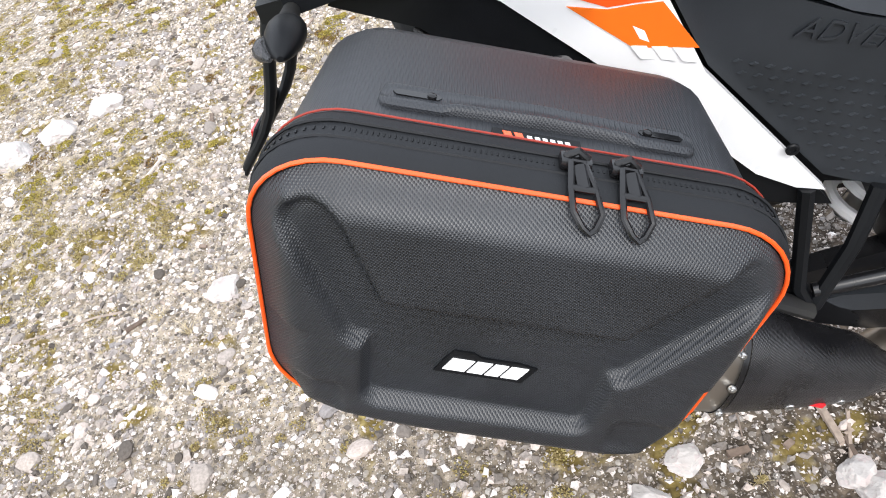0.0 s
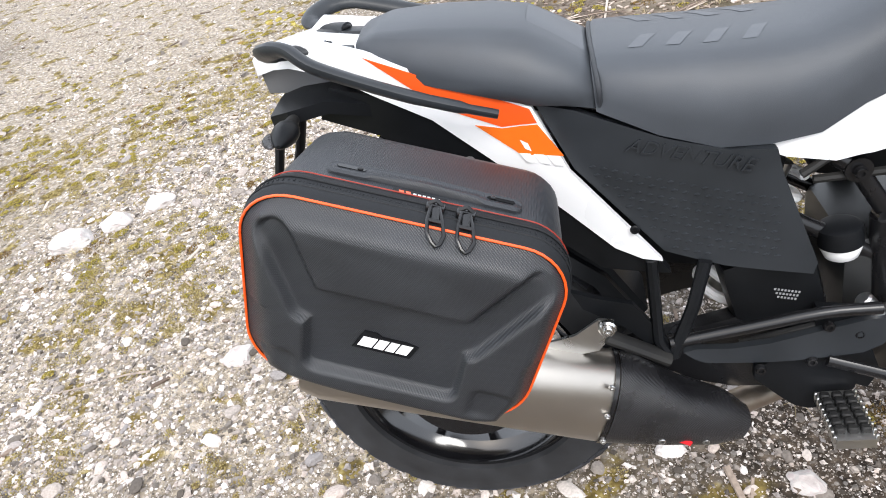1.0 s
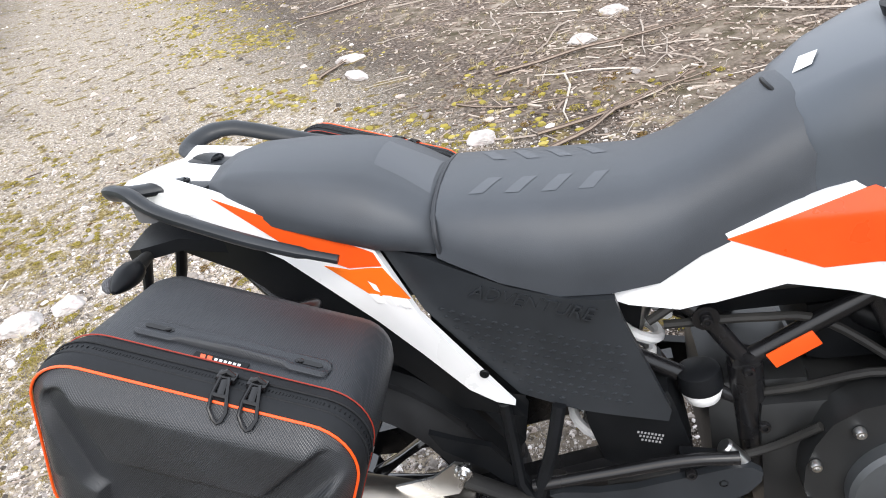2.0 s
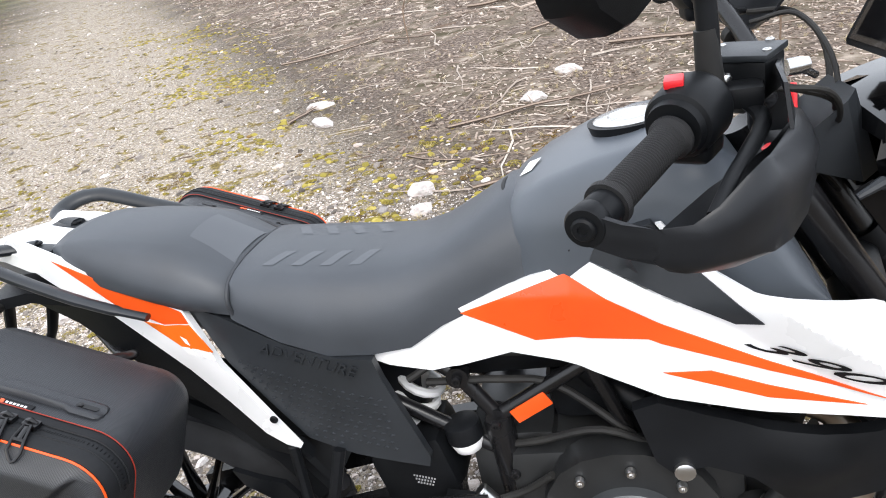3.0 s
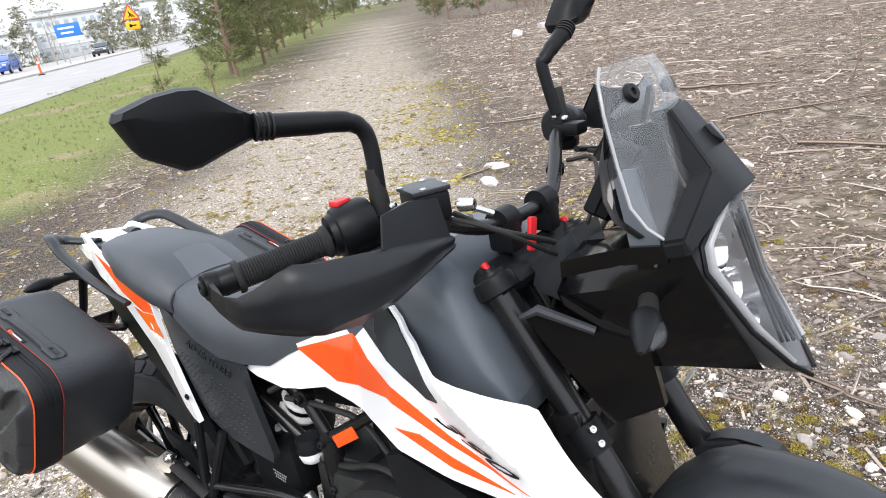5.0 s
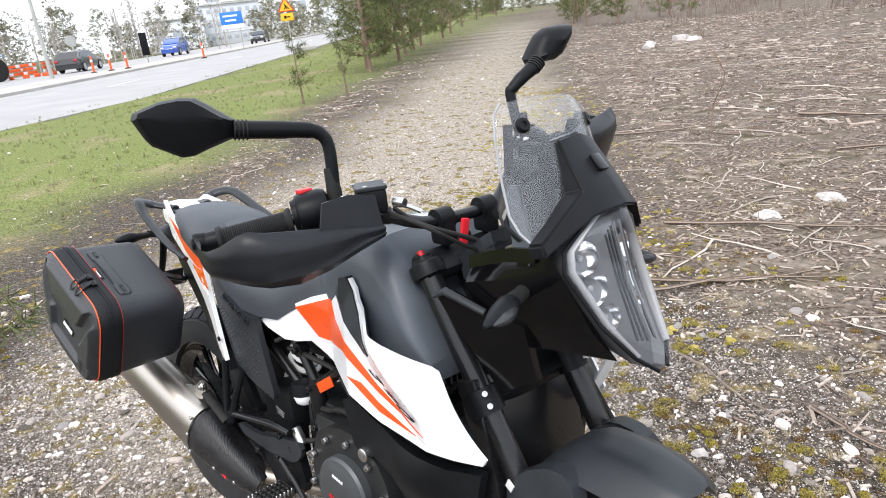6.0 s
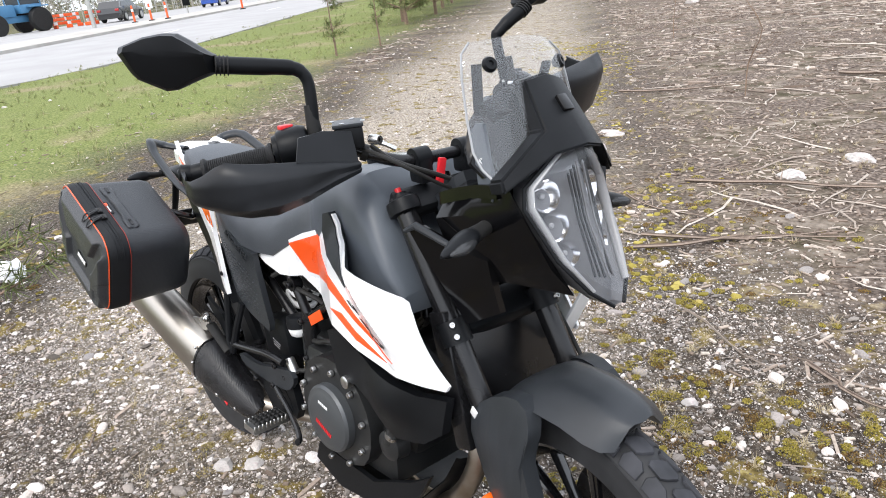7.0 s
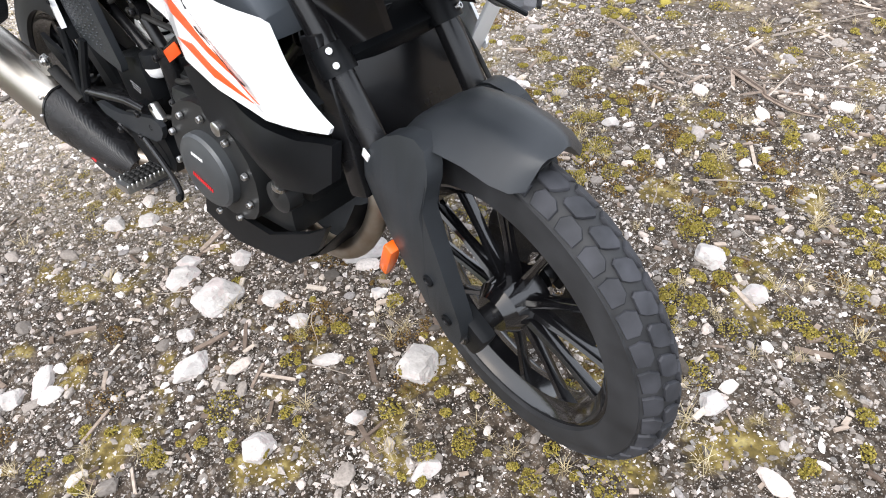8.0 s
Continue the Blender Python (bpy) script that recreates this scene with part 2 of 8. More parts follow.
def sheet(outline, yf, thick, cuts=2, side=-1, rounding=0, fine=0.03):
    """A curved panel: outline in x and z, outer face at y = yf(x, z), thickness inwards; side -1: the bike's right, 1: its left."""
    pts = outline
    for _ in range(rounding):
        pts = [q for (a, b) in zip(pts, pts[1:] + pts[:1]) for q in ((a[0] * 0.75 + b[0] * 0.25, a[1] * 0.75 + b[1] * 0.25), (a[0] * 0.25 + b[0] * 0.75, a[1] * 0.25 + b[1] * 0.75))]
    bm = bmesh.new()
    f = bm.faces.new([bm.verts.new((x, 0, z)) for x, z in pts])
    bmesh.ops.triangulate(bm, faces=[f])
    for _ in range(cuts):
        long = [e for e in bm.edges if e.calc_length() > fine]
        if long:
            bmesh.ops.subdivide_edges(bm, edges=long, cuts=1, use_grid_fill=True)
            bmesh.ops.triangulate(bm, faces=bm.faces[:])
    ext = bmesh.ops.extrude_face_region(bm, geom=bm.faces[:])
    inner = {v for v in ext["geom"] if isinstance(v, bmesh.types.BMVert)}
    for v in bm.verts:
        y = yf(v.co.x, v.co.z)
        v.co.y = (y + thick if v in inner else y) if side < 0 else -(y + thick if v in inner else y)
    return bm


def moved(bm, m):
    bmesh.ops.transform(bm, matrix=m, verts=bm.verts)
    return bm


def letters(name, text, size, m, material, parent, depth=0.0006, shear=0.0, label="", thin=0.0):
    cu = bpy.data.curves.new(name, "FONT")
    cu.body, cu.size, cu.extrude, cu.shear, cu.offset = text, size, depth, shear, thin
    cu.align_x, cu.align_y = "CENTER", "CENTER"
    cu.resolution_u = 3
    ob = bpy.data.objects.new(name, cu)
    scene.collection.objects.link(ob)
    dg = bpy.context.evaluated_depsgraph_get()
    me = bpy.data.meshes.new_from_object(ob.evaluated_get(dg))
    bpy.data.objects.remove(ob)
    bpy.data.curves.remove(cu)
    me.transform(m)
    me.materials.clear()
    me.materials.append(material)
    ob = new(name, me)
    ob.parent = parent
    return tagged(ob, label) if label else ob

# ---- ground and what lies on it ----
PATHDIR = Vector((-0.585, 0.811))


def clamp(v):
    return max(0.0, min(1.0, v))


def fbm(x, y, f, o=0.0):
    return noise.fractal(Vector((x * f + o, y * f - o, o * 0.37)), 1.0, 2.0, 4)


def path_side(x, y):
    """Signed distance from the middle of the gravel track, growing to the litter's side."""
    dx, dy = x + 0.2, y - 1.6
    return dx * PATHDIR.y - dy * PATHDIR.x


def height(x, y):
    a = max(0.0, min(1.0, (x + 0.4) / 2.0)) * 0.036
    d = math.hypot(x - 0.6, y)
    a += 0.012 * fbm(x, y, 0.9, 3) * min(1, d / 2)
    ps = path_side(x, y)
    far = max(0.0, min(1.0, (d - 4) / 6))
    a += far * 0.10 * (min(1.0, max(-1.0, ps / 3)) ** 2) + 0.05 * far * fbm(x, y, 0.25, 9)
    return a


def road_pos(x, y):
    """Distance beyond the road's near edge."""
    n = Vector((-0.775, -0.632))
    return (x + 18.5) * n.x + (y - 7.2) * n.y


def axis_steps():
    out, v, step = [0.0], 0.0, 0.09
    while v < 900:
        if v > 3.2:
            step *= 1.13
        v += step
        out.append(v)
    return out


GM, gn, gl, gb = nodes_of("gravelly_soil")
co = gn.new("ShaderNodeTexCoord")


def tex(kind, scale, **kw):
    t = gn.new(kind)
    t.inputs["Scale"].default_value = scale
    for k, v in kw.items():
        t.inputs[k].default_value = v
    gl.new(co.outputs["Object"], t.inputs["Vector"])
    return t


def mix(fac, a, b):
    m = gn.new("ShaderNodeMix")
    m.data_type = "RGBA"
    gl.new(fac, m.inputs["Factor"])
    for s, v in (("A", a), ("B", b)):
        if isinstance(v, tuple):
            m.inputs[s].default_value = (*v, 1)
        else:
            gl.new(v, m.inputs[s])
    return m.outputs["Result"]


def step_of(out, lo, hi):
    r = gn.new("ShaderNodeMapRange")
    r.interpolation_type = "SMOOTHSTEP"
    r.inputs["From Min"].default_value, r.inputs["From Max"].default_value = lo, hi
    gl.new(out, r.inputs["Value"])
    return r.outputs["Result"]


zone = gn.new("ShaderNodeAttribute")
zone.attribute_name = "zone"
sep = gn.new("ShaderNodeSeparateColor")
gl.new(zone.outputs["Color"], sep.inputs["Color"])
vor = tex("ShaderNodeTexVoronoi", 62.0, Randomness=1.0)
vor2 = tex("ShaderNodeTexVoronoi", 230.0)
n1, n2, n3 = tex("ShaderNodeTexNoise", 1.7, Detail=6.0), tex("ShaderNodeTexNoise", 40.0, Detail=5.0), tex("ShaderNodeTexNoise", 7.0, Detail=6.0)
soil = ramp(gn, [(0.34, (0.016, 0.012, 0.009)), (0.54, (0.052, 0.039, 0.029)), (0.74, (0.14, 0.108, 0.082))])
gl.new(n2.outputs["Fac"], soil.inputs["Fac"])
chip = gn.new("ShaderNodeSeparateColor")
gl.new(vor.outputs["Color"], chip.inputs["Color"])
chip2 = gn.new("ShaderNodeSeparateColor")
gl.new(vor2.outputs["Color"], chip2.inputs["Color"])
grit = ramp(gn, [(0.0, (0.05, 0.042, 0.035)), (0.35, (0.18, 0.16, 0.14)), (0.7, (0.42, 0.39, 0.36)), (1.0, (0.66, 0.63, 0.60))])
gl.new(chip.outputs["Red"], grit.inputs["Fac"])
grit2 = ramp(gn, [(0.0, (0.03, 0.024, 0.019)), (0.4, (0.10, 0.085, 0.07)), (0.7, (0.32, 0.29, 0.26)), (1.0, (0.62, 0.59, 0.56))])
gl.new(chip2.outputs["Red"], grit2.inputs["Fac"])
pale = ramp(gn, [(0.3, (0.11, 0.088, 0.064)), (0.52, (0.285, 0.24, 0.185)), (0.72, (0.48, 0.415, 0.33))])
gl.new(n2.outputs["Fac"], pale.inputs["Fac"])
under = mix(sep.outputs["Blue"], soil.outputs["Color"], pale.outputs["Color"])
def times(a, b, k=0.7, o=0.3):
    sc, mu = gn.new("ShaderNodeMath"), gn.new("ShaderNodeMath")
    sc.operation, mu.operation = "MULTIPLY_ADD", "MULTIPLY"
    sc.inputs[1].default_value, sc.inputs[2].default_value = k, o
    gl.new(b, sc.inputs[0])
    gl.new(a, mu.inputs[0])
    gl.new(sc.outputs[0], mu.inputs[1])
    return mu.outputs[0]


base = mix(times(step_of(vor2.outputs["Distance"], 0.40, 0.33), sep.outputs["Blue"]), under, grit2.outputs["Color"])
base = mix(times(step_of(vor.outputs["Distance"], 0.40, 0.34), sep.outputs["Blue"], 0.65, 0.25), base, grit.outputs["Color"])
moss = ramp(gn, [(0.3, (0.05, 0.038, 0.014)), (0.52, (0.15, 0.11, 0.035)), (0.72, (0.33, 0.27, 0.11))])
gl.new(n2.outputs["Fac"], moss.inputs["Fac"])
base = mix(step_of(n3.outputs["Fac"], 0.56, 0.64), base, moss.outputs["Color"])
litter = ramp(gn, [(0.34, (0.042, 0.031, 0.025)), (0.52, (0.13, 0.10, 0.081)), (0.72, (0.27, 0.225, 0.192))])
gl.new(n2.outputs["Fac"], litter.inputs["Fac"])
duff = ramp(gn, [(0.35, (0.06, 0.05, 0.028)), (0.55, (0.16, 0.13, 0.10)), (0.72, (0.34, 0.29, 0.24))])
gl.new(n3.outputs["Fac"], duff.inputs["Fac"])
litter_mix = mix(step_of(n1.outputs["Fac"], 0.42, 0.62), litter.outputs["Color"], duff.outputs["Color"])
base = mix(sep.outputs["Red"], base, litter_mix)
green = ramp(gn, [(0.3, (0.07, 0.088, 0.024)), (0.5, (0.14, 0.17, 0.046)), (0.7, (0.25, 0.25, 0.1))])
gl.new(n2.outputs["Fac"], green.inputs["Fac"])
worn = ramp(gn, [(0.3, (0.12, 0.1, 0.055)), (0.5, (0.22, 0.19, 0.1)), (0.7, (0.34, 0.3, 0.18))])
gl.new(n2.outputs["Fac"], worn.inputs["Fac"])
n4 = tex("ShaderNodeTexNoise", 0.55, Detail=7.0)
turf = mix(step_of(n4.outputs["Fac"], 0.53, 0.66), green.outputs["Color"], worn.outputs["Color"])
base = mix(sep.outputs["Green"], base, turf)
gl.new(base, gb.inputs["Base Color"])
gb.inputs["Roughness"].default_value = 0.95
gb.inputs["Specular IOR Level"].default_value = 0.2
gbp = gn.new("ShaderNodeBump")
gbp.inputs["Strength"].default_value, gbp.inputs["Distance"].default_value = 0.8, 0.008
gl.new(vor.outputs["Distance"], gbp.inputs["Height"])
gbp.invert = True
gl.new(gbp.outputs["Normal"], gb.inputs["Normal"])

half = axis_steps()
xs = [-v for v in reversed(half[1:])] + half
gx, gy = [0.4 + v for v in xs], [1.0 + v for v in xs]


def litter_zone(x, y):
    v = (path_side(x, y) - 0.55 - 0.45 * fbm(x, y, 0.6, 21)) / 0.7
    edge = clamp(1.2 - abs(path_side(x, y) + 3.1 + 0.6 * fbm(x, y, 0.5, 90)) / 0.5) * clamp((y - 1.6) / 1.5) * 0.8
    return max(edge, clamp(v) * clamp((y - 1.0 - 0.5 * fbm(x, y, 0.8, 12)) / 0.9))


def pale_zone(x, y):
    """The trodden middle of the track: dense light gravel."""
    v = 1.25 - abs(path_side(x, y) + 0.9 + 0.3 * fbm(x, y, 0.7, 44)) / 1.35
    near = clamp((0.5 - x) / 0.5) if y < 0.9 else 1.0
    return clamp(v * 1.6) * near * clamp((y + 0.4) / 0.5)


def green_zone(x, y):
    ps, rp = path_side(x, y), road_pos(x, y)
    v = (-ps - 3.2 - 0.9 * fbm(x, y, 0.4, 5)) / 1.4
    if x > -2.6:
        v -= (x + 2.6) * 1.2
    return max(0.0, min(1.0, v)) * (1 if rp < 0.3 else 0.3)


verts, cols = [], []
for y in gy:
    for x in gx:
        rp = road_pos(x, y)
        z = height(x, y) - (0.06 if rp > 0.2 else 0.0)
        verts.append((x, y, z))
        cols.append((litter_zone(x, y), green_zone(x, y), pale_zone(x, y), 1))
w = len(gx)
faces = [(j * w + i, j * w + i + 1, (j + 1) * w + i + 1, (j + 1) * w + i) for j in range(len(gy) - 1) for i in range(w - 1)]
me = bpy.data.meshes.new("ground")
me.from_pydata(verts, [], faces)
at = me.color_attributes.new("zone", "FLOAT_COLOR", "POINT")
at.data.foreach_set("color", np.array(cols, dtype=np.float32).ravel())
me.materials.append(GM)
me.polygons.foreach_set("use_smooth", [True] * len(me.polygons))
tagged(new("ground", me), "gravelly waste ground with moss, litter and rough grass", "ground", kind="structure")


def ico(sub=1):
    bm = bmesh.new()
    bmesh.ops.create_icosphere(bm, subdivisions=sub, radius=1.0)
    v = np.array([p.co[:] for p in bm.verts])
    f = np.array([[q.index for q in p.verts] for p in bm.faces])
    bm.free()
    return v, f


def scatter(name, shapes, pos, size, turn, tilt, material, label, category, kind="stuff", flat=False):
    """Many small pieces joined into one mesh: shape k % len(shapes) at pos, scaled by size (n x 3), turned about z and tilted."""
    n = len(pos)
    pos, size, turn, tilt = (np.asarray(a, dtype=float) for a in (pos, size, turn, tilt))
    allv, allf, base = [], [], 0
    for k, (v, f) in enumerate(shapes):
        idx = np.arange(k, n, len(shapes))
        if not len(idx):
            continue
        p = v[None] * size[idx][:, None, :]
        c, s = np.cos(tilt[idx])[:, None], np.sin(tilt[idx])[:, None]
        y, z = p[..., 1] * c - p[..., 2] * s, p[..., 1] * s + p[..., 2] * c
        c, s = np.cos(turn[idx])[:, None], np.sin(turn[idx])[:, None]
        q = np.stack([p[..., 0] * c - y * s, p[..., 0] * s + y * c, z], -1) + pos[idx][:, None, :]
        allv.append(q.reshape(-1, 3))
        allf.append((f[None] + (np.arange(len(idx)) * len(v))[:, None, None] + base).reshape(-1, f.shape[1]))
        base += len(idx) * len(v)
    V, F = np.concatenate(allv), np.concatenate(allf)
    me = bpy.data.meshes.new(name)
    me.vertices.add(len(V))
    me.vertices.foreach_set("co", V.ravel().astype(np.float32))
    k = F.shape[1]
    me.loops.add(F.size)
    me.loops.foreach_set("vertex_index", F.ravel().astype(np.int32))
    me.polygons.add(len(F))
    me.polygons.foreach_set("loop_start", np.arange(0, F.size, k, dtype=np.int32))
    me.update(calc_edges=True)
    me.validate()
    me.materials.append(material)
    if not flat:
        me.polygons.foreach_set("use_smooth", [False] * len(me.polygons))
    return tagged(new(name, me), label, category, kind=kind)


rng = np.random.default_rng(7)
iv, jf = ico(1)
stones = []
for k in range(8):
    d = 1 + rng.uniform(-0.28, 0.22, len(iv))
    sv = iv * d[:, None]
    sv[:, 2] = np.clip(sv[:, 2], -0.6, 0.75)
    stones.append((sv, jf))
GRAVEL = pieces("gravel", [(0.0, (0.075, 0.063, 0.053)), (0.2, (0.209, 0.185, 0.166)), (0.42, (0.389, 0.342, 0.308)), (0.56, (0.238, 0.223, 0.220)), (0.66, (0.522, 0.444, 0.398)), (0.84, (0.645, 0.593, 0.559)), (1.0, (0.778, 0.731, 0.711))], 0.85, 180.0, 0.4, 0.002)
WOODCHIP = pieces("weathered_wood", [(0.0, (0.093, 0.067, 0.052)), (0.35, (0.233, 0.178, 0.142)), (0.7, (0.391, 0.320, 0.267)), (1.0, (0.558, 0.490, 0.430))], 0.85, 90.0, 0.5, 0.002)
MOSS = pieces("moss", [(0.0, (0.11, 0.085, 0.018)), (0.3, (0.2, 0.165, 0.03)), (0.65, (0.31, 0.255, 0.05)), (0.92, (0.42, 0.35, 0.1)), (1.0, (0.22, 0.13, 0.045))], 0.95, 300.0, 0.8, 0.003)
STRAW = pieces("dry_grass", [(0.0, (0.28, 0.22, 0.12)), (0.5, (0.45, 0.37, 0.22)), (1.0, (0.6, 0.52, 0.35))], 0.8)
RUSTMOSS = pieces("rusty_moss", [(0.0, (0.05, 0.03, 0.012)), (0.4, (0.13, 0.075, 0.025)), (0.8, (0.22, 0.14, 0.05)), (1.0, (0.26, 0.2, 0.06))], 0.95, 300.0, 0.8, 0.003)
BLADES = pieces("green_grass", [(0.0, (0.115, 0.15, 0.045)), (0.5, (0.2, 0.235, 0.075)), (0.75, (0.34, 0.32, 0.16)), (1.0, (0.52, 0.45, 0.29))], 0.7)
ROCK = pieces("pale_rock", [(0.0, (0.432, 0.412, 0.402)), (0.5, (0.516, 0.488, 0.468)), (1.0, (0.469, 0.403, 0.393))], 0.8, 30.0, 0.9, 0.008)


def sprinkle(n, x0, x1, y0, y1, keep):
    """Places by chance within a rectangle, kept by the given odds."""
    x, y, r = rng.uniform(x0, x1, n), rng.uniform(y0, y1, n), rng.uniform(0, 1, n)
    return [(a, b) for a, b, c in zip(x, y, r) if c < keep(a, b)]


def moss_odds(x, y):
    v = fbm(x, y, 1.3, 31) + 0.35 * fbm(x, y, 4.0, 8)
    side = 0.18 if (y > 0.7 or x > 1.0) else 0.0
    side += 0.06 * clamp((y - 0.9) / 0.5) * clamp((1.2 - abs(path_side(x, y) - 0.1)) / 0.6) + 0.26 * clamp((x - 1.2) / 0.4) * clamp((2.2 - y) / 0.8)
    side += 0.20 * clamp(1.3 - abs(y - 2.2) / 0.8) * clamp((0.2 - x) / 0.5) * clamp((x + 3.2) / 0.6)
    return max(0.0, min(1.0, (v - 0.18 + side) * 3.0))


def gravel_odds(x, y):
    z = litter_zone(x, y)
    return (0.95 - 0.75 * z) * (1 - 0.55 * moss_odds(x, y)) * (1 - 0.9 * green_zone(x, y)) * (0.75 + 0.6 * fbm(x, y, 2.2, 77) + 0.2)


def chunk(k):
    """A small broken stone: a skewed block with knocked-in corners."""
    g = np.random.default_rng(600 + k)
    ang = np.cumsum(g.uniform(0.7, 1.3, 4))
    ang = ang / ang[-1] * 6.28
    r0, r1 = g.uniform(0.65, 1.15, 4), g.uniform(0.25, 0.85, 4)
    v = [(r * math.cos(t), r * math.sin(t), -0.6) for r, t in zip(r0, ang)] + [(r * q * math.cos(t + 0.3), r * q * math.sin(t + 0.3), z) for r, q, t, z in zip(r0, r1, ang, g.uniform(0.25, 0.9, 4))]
    return np.array(v), np.array([(4, 5, 6, 7), (0, 1, 5, 4), (1, 2, 6, 5), (2, 3, 7, 6), (3, 0, 4, 7)])


chunks = [chunk(k) for k in range(14)]


def bed(x, y):
    """The dense gravel thins out with no hard edge."""
    w = 0.25 * fbm(x, y, 1.5, 17)
    return clamp((2.75 - x + w) / 0.7) * clamp((x + 2.1 + w) / 0.6) * clamp((y + 1.0 + w) / 0.5) * clamp((2.5 - y + w) / 0.7)



def lay(name, shapes, spots, r, material, label, long=(0.9, 1.6), flat=(0.45, 0.9), sink=0.12):
    n = len(r)
    return scatter(name, shapes, [(x, y, height(x, y) + sink * a) for (x, y), a in zip(spots, r)], np.stack([r * rng.uniform(*long, n), r * rng.uniform(0.7, 1.0, n), r * rng.uniform(*flat, n)], 1), rng.uniform(0, 6.28, n), rng.uniform(-0.5, 0.5, n), material, label, name.split("_")[-1])


spots = sprinkle(132000, -2.2, 2.9, -1.1, 2.6, lambda x, y: gravel_odds(x, y) * bed(x, y))
lay("gravel", chunks, spots, np.array([1.0 + 0.4 * pale_zone(x, y) for x, y in spots]) * (0.0031 + 0.0033 * rng.pareto(2.6, len(spots)).clip(0, 2.2)), GRAVEL, "loose pale grey gravel of mixed sizes")
grains = [(np.array([(1, 0, -0.5), (-0.6, 0.9, -0.5), (-0.5, -0.9, -0.5), (0.1, 0.0, 0.7)]) * np.random.default_rng(40 + k).uniform(0.6, 1.25, (4, 3)), np.array([(0, 1, 3), (1, 2, 3), (2, 0, 3)])) for k in range(6)]
spots = sprinkle(190000, -1.5, 2.7, -1.0, 1.7, lambda x, y: (0.35 + 0.65 * gravel_odds(x, y)) * bed(x, y) * (1 - 0.6 * pale_zone(x, y)))
lay("grit", grains, spots, 0.0017 + 0.0012 * rng.pareto(2.6, len(spots)).clip(0, 2.0), GRAVEL, "fine pale grit on dark soil", (0.9, 1.5), (0.6, 1.0), 0.3)
iv2, jf2 = ico(2)
lumps = []
for k in range(8):
    d = np.ones(len(iv2))
    for c in rng.normal(0, 1, (9, 3)):
        c /= np.linalg.norm(c)
        d = np.minimum(d, rng.uniform(0.62, 0.85) / np.maximum(0.25, iv2 @ c))
    lumps.append((iv2 * d[:, None], jf2))
spots = sprinkle(4800, -3.0, 3.6, -1.8, 3.2, lambda x, y: (0.25 + gravel_odds(x, y)) * (0.15 + 0.85 * bed(x, y)))
lay("coarse_gravel", lumps, spots, 0.009 + 0.006 * rng.pareto(2.2, len(spots)).clip(0, 3.0), GRAVEL, "pale broken stones among the gravel", (0.9, 1.5), (0.35, 0.75), 0.1)
spots = sprinkle(30000, -14, 5, -3, 17, lambda x, y: gravel_odds(x, y) * (1 - 0.9 * bed(x, y)) * (1.0 if abs(path_side(x, y) + 0.9) < 2.0 else 0.3) * (1 if y < 7 else 0.6))
lay("far_gravel", chunks, spots, 0.007 + 0.008 * rng.pareto(2.4, len(spots)).clip(0, 4), GRAVEL, "pale gravel along the track", (1.0, 1.5), (0.4, 0.7), 0.1)

# wood chips and twigs
TWIG = pieces("pale_dry_twigs", [(0.0, (0.14, 0.105, 0.085)), (0.3, (0.26, 0.21, 0.175)), (0.65, (0.39, 0.335, 0.29)), (1.0, (0.55, 0.49, 0.43))], 0.85, 60.0, 0.4, 0.002)
cv = np.array([(-1, -1, -1), (1, -0.8, -1), (1.1, 0.9, -1), (-0.9, 1, -1), (-0.9, -0.8, 1), (1, -1, 0.8), (0.9, 0.8, 1), (-1, 0.9, 0.9)], float)
cf = np.array([(4, 5, 6, 7), (0, 1, 5, 4), (1, 2, 6, 5), (2, 3, 7, 6), (3, 0, 4, 7)])
spots = sprinkle(120000, -7, 7, -1, 12, lambda x, y: (0.05 + 0.95 * litter_zone(x, y) + (0.14 if x > 0.3 and -0.9 < y < 1.6 else 0.0)) * (1.0 if y < 4.5 else 0.4))[:29000]
n = len(spots)
ln = 0.007 + 0.012 * rng.pareto(2.0, n).clip(0, 3)
wd = rng.uniform(0.0025, 0.007, n)
scatter("wood_chips", [(cv, cf)], [(x, y, height(x, y) + 0.004) for x, y in spots], np.stack([ln, wd, wd * 0.5], 1), rng.uniform(0, 6.28, n), rng.uniform(-0.3, 0.3, n), WOODCHIP, "weathered wood chips and bark litter", "wood chips")


spots = sprinkle(60000, -14, 14, 5.5, 26, lambda x, y: litter_zone(x, y) * clamp(0.7 + fbm(x, y, 0.5, 33)))[:15000]
n = len(spots)
ln = 0.02 + 0.03 * rng.pareto(2.0, n).clip(0, 3)
wd = rng.uniform(0.006, 0.018, n)
scatter("far_litter", [(cv, cf)], [(x, y, height(x, y) + 0.006) for x, y in spots], np.stack([ln, wd, wd * 0.5], 1), rng.uniform(0, 6.28, n), rng.uniform(-0.4, 0.4, n), WOODCHIP, "pale wood litter and bark across the clearing", "wood chips")


def stick_shape(bend, n=5, m=3):
    v, f = [], []
    for i in range(n):
        u = -1 + 2 * i / (n - 1)
        rr = (1 - 0.5 * (u + 1) / 2)
        for k in range(m):
            a = 2 * math.pi * k / m
            v.append((u, bend * math.sin(u * 2.6) + math.cos(a) * rr * 0.026, 0.2 * bend * math.cos(3 * u) + math.sin(a) * rr * 0.026 + 0.02))
    for i in range(n - 1):
        for k in range(m):
            f.append((i * m + k, i * m + (k + 1) % m, (i + 1) * m + (k + 1) % m, (i + 1) * m + k))
    return np.array(v), np.array(f)


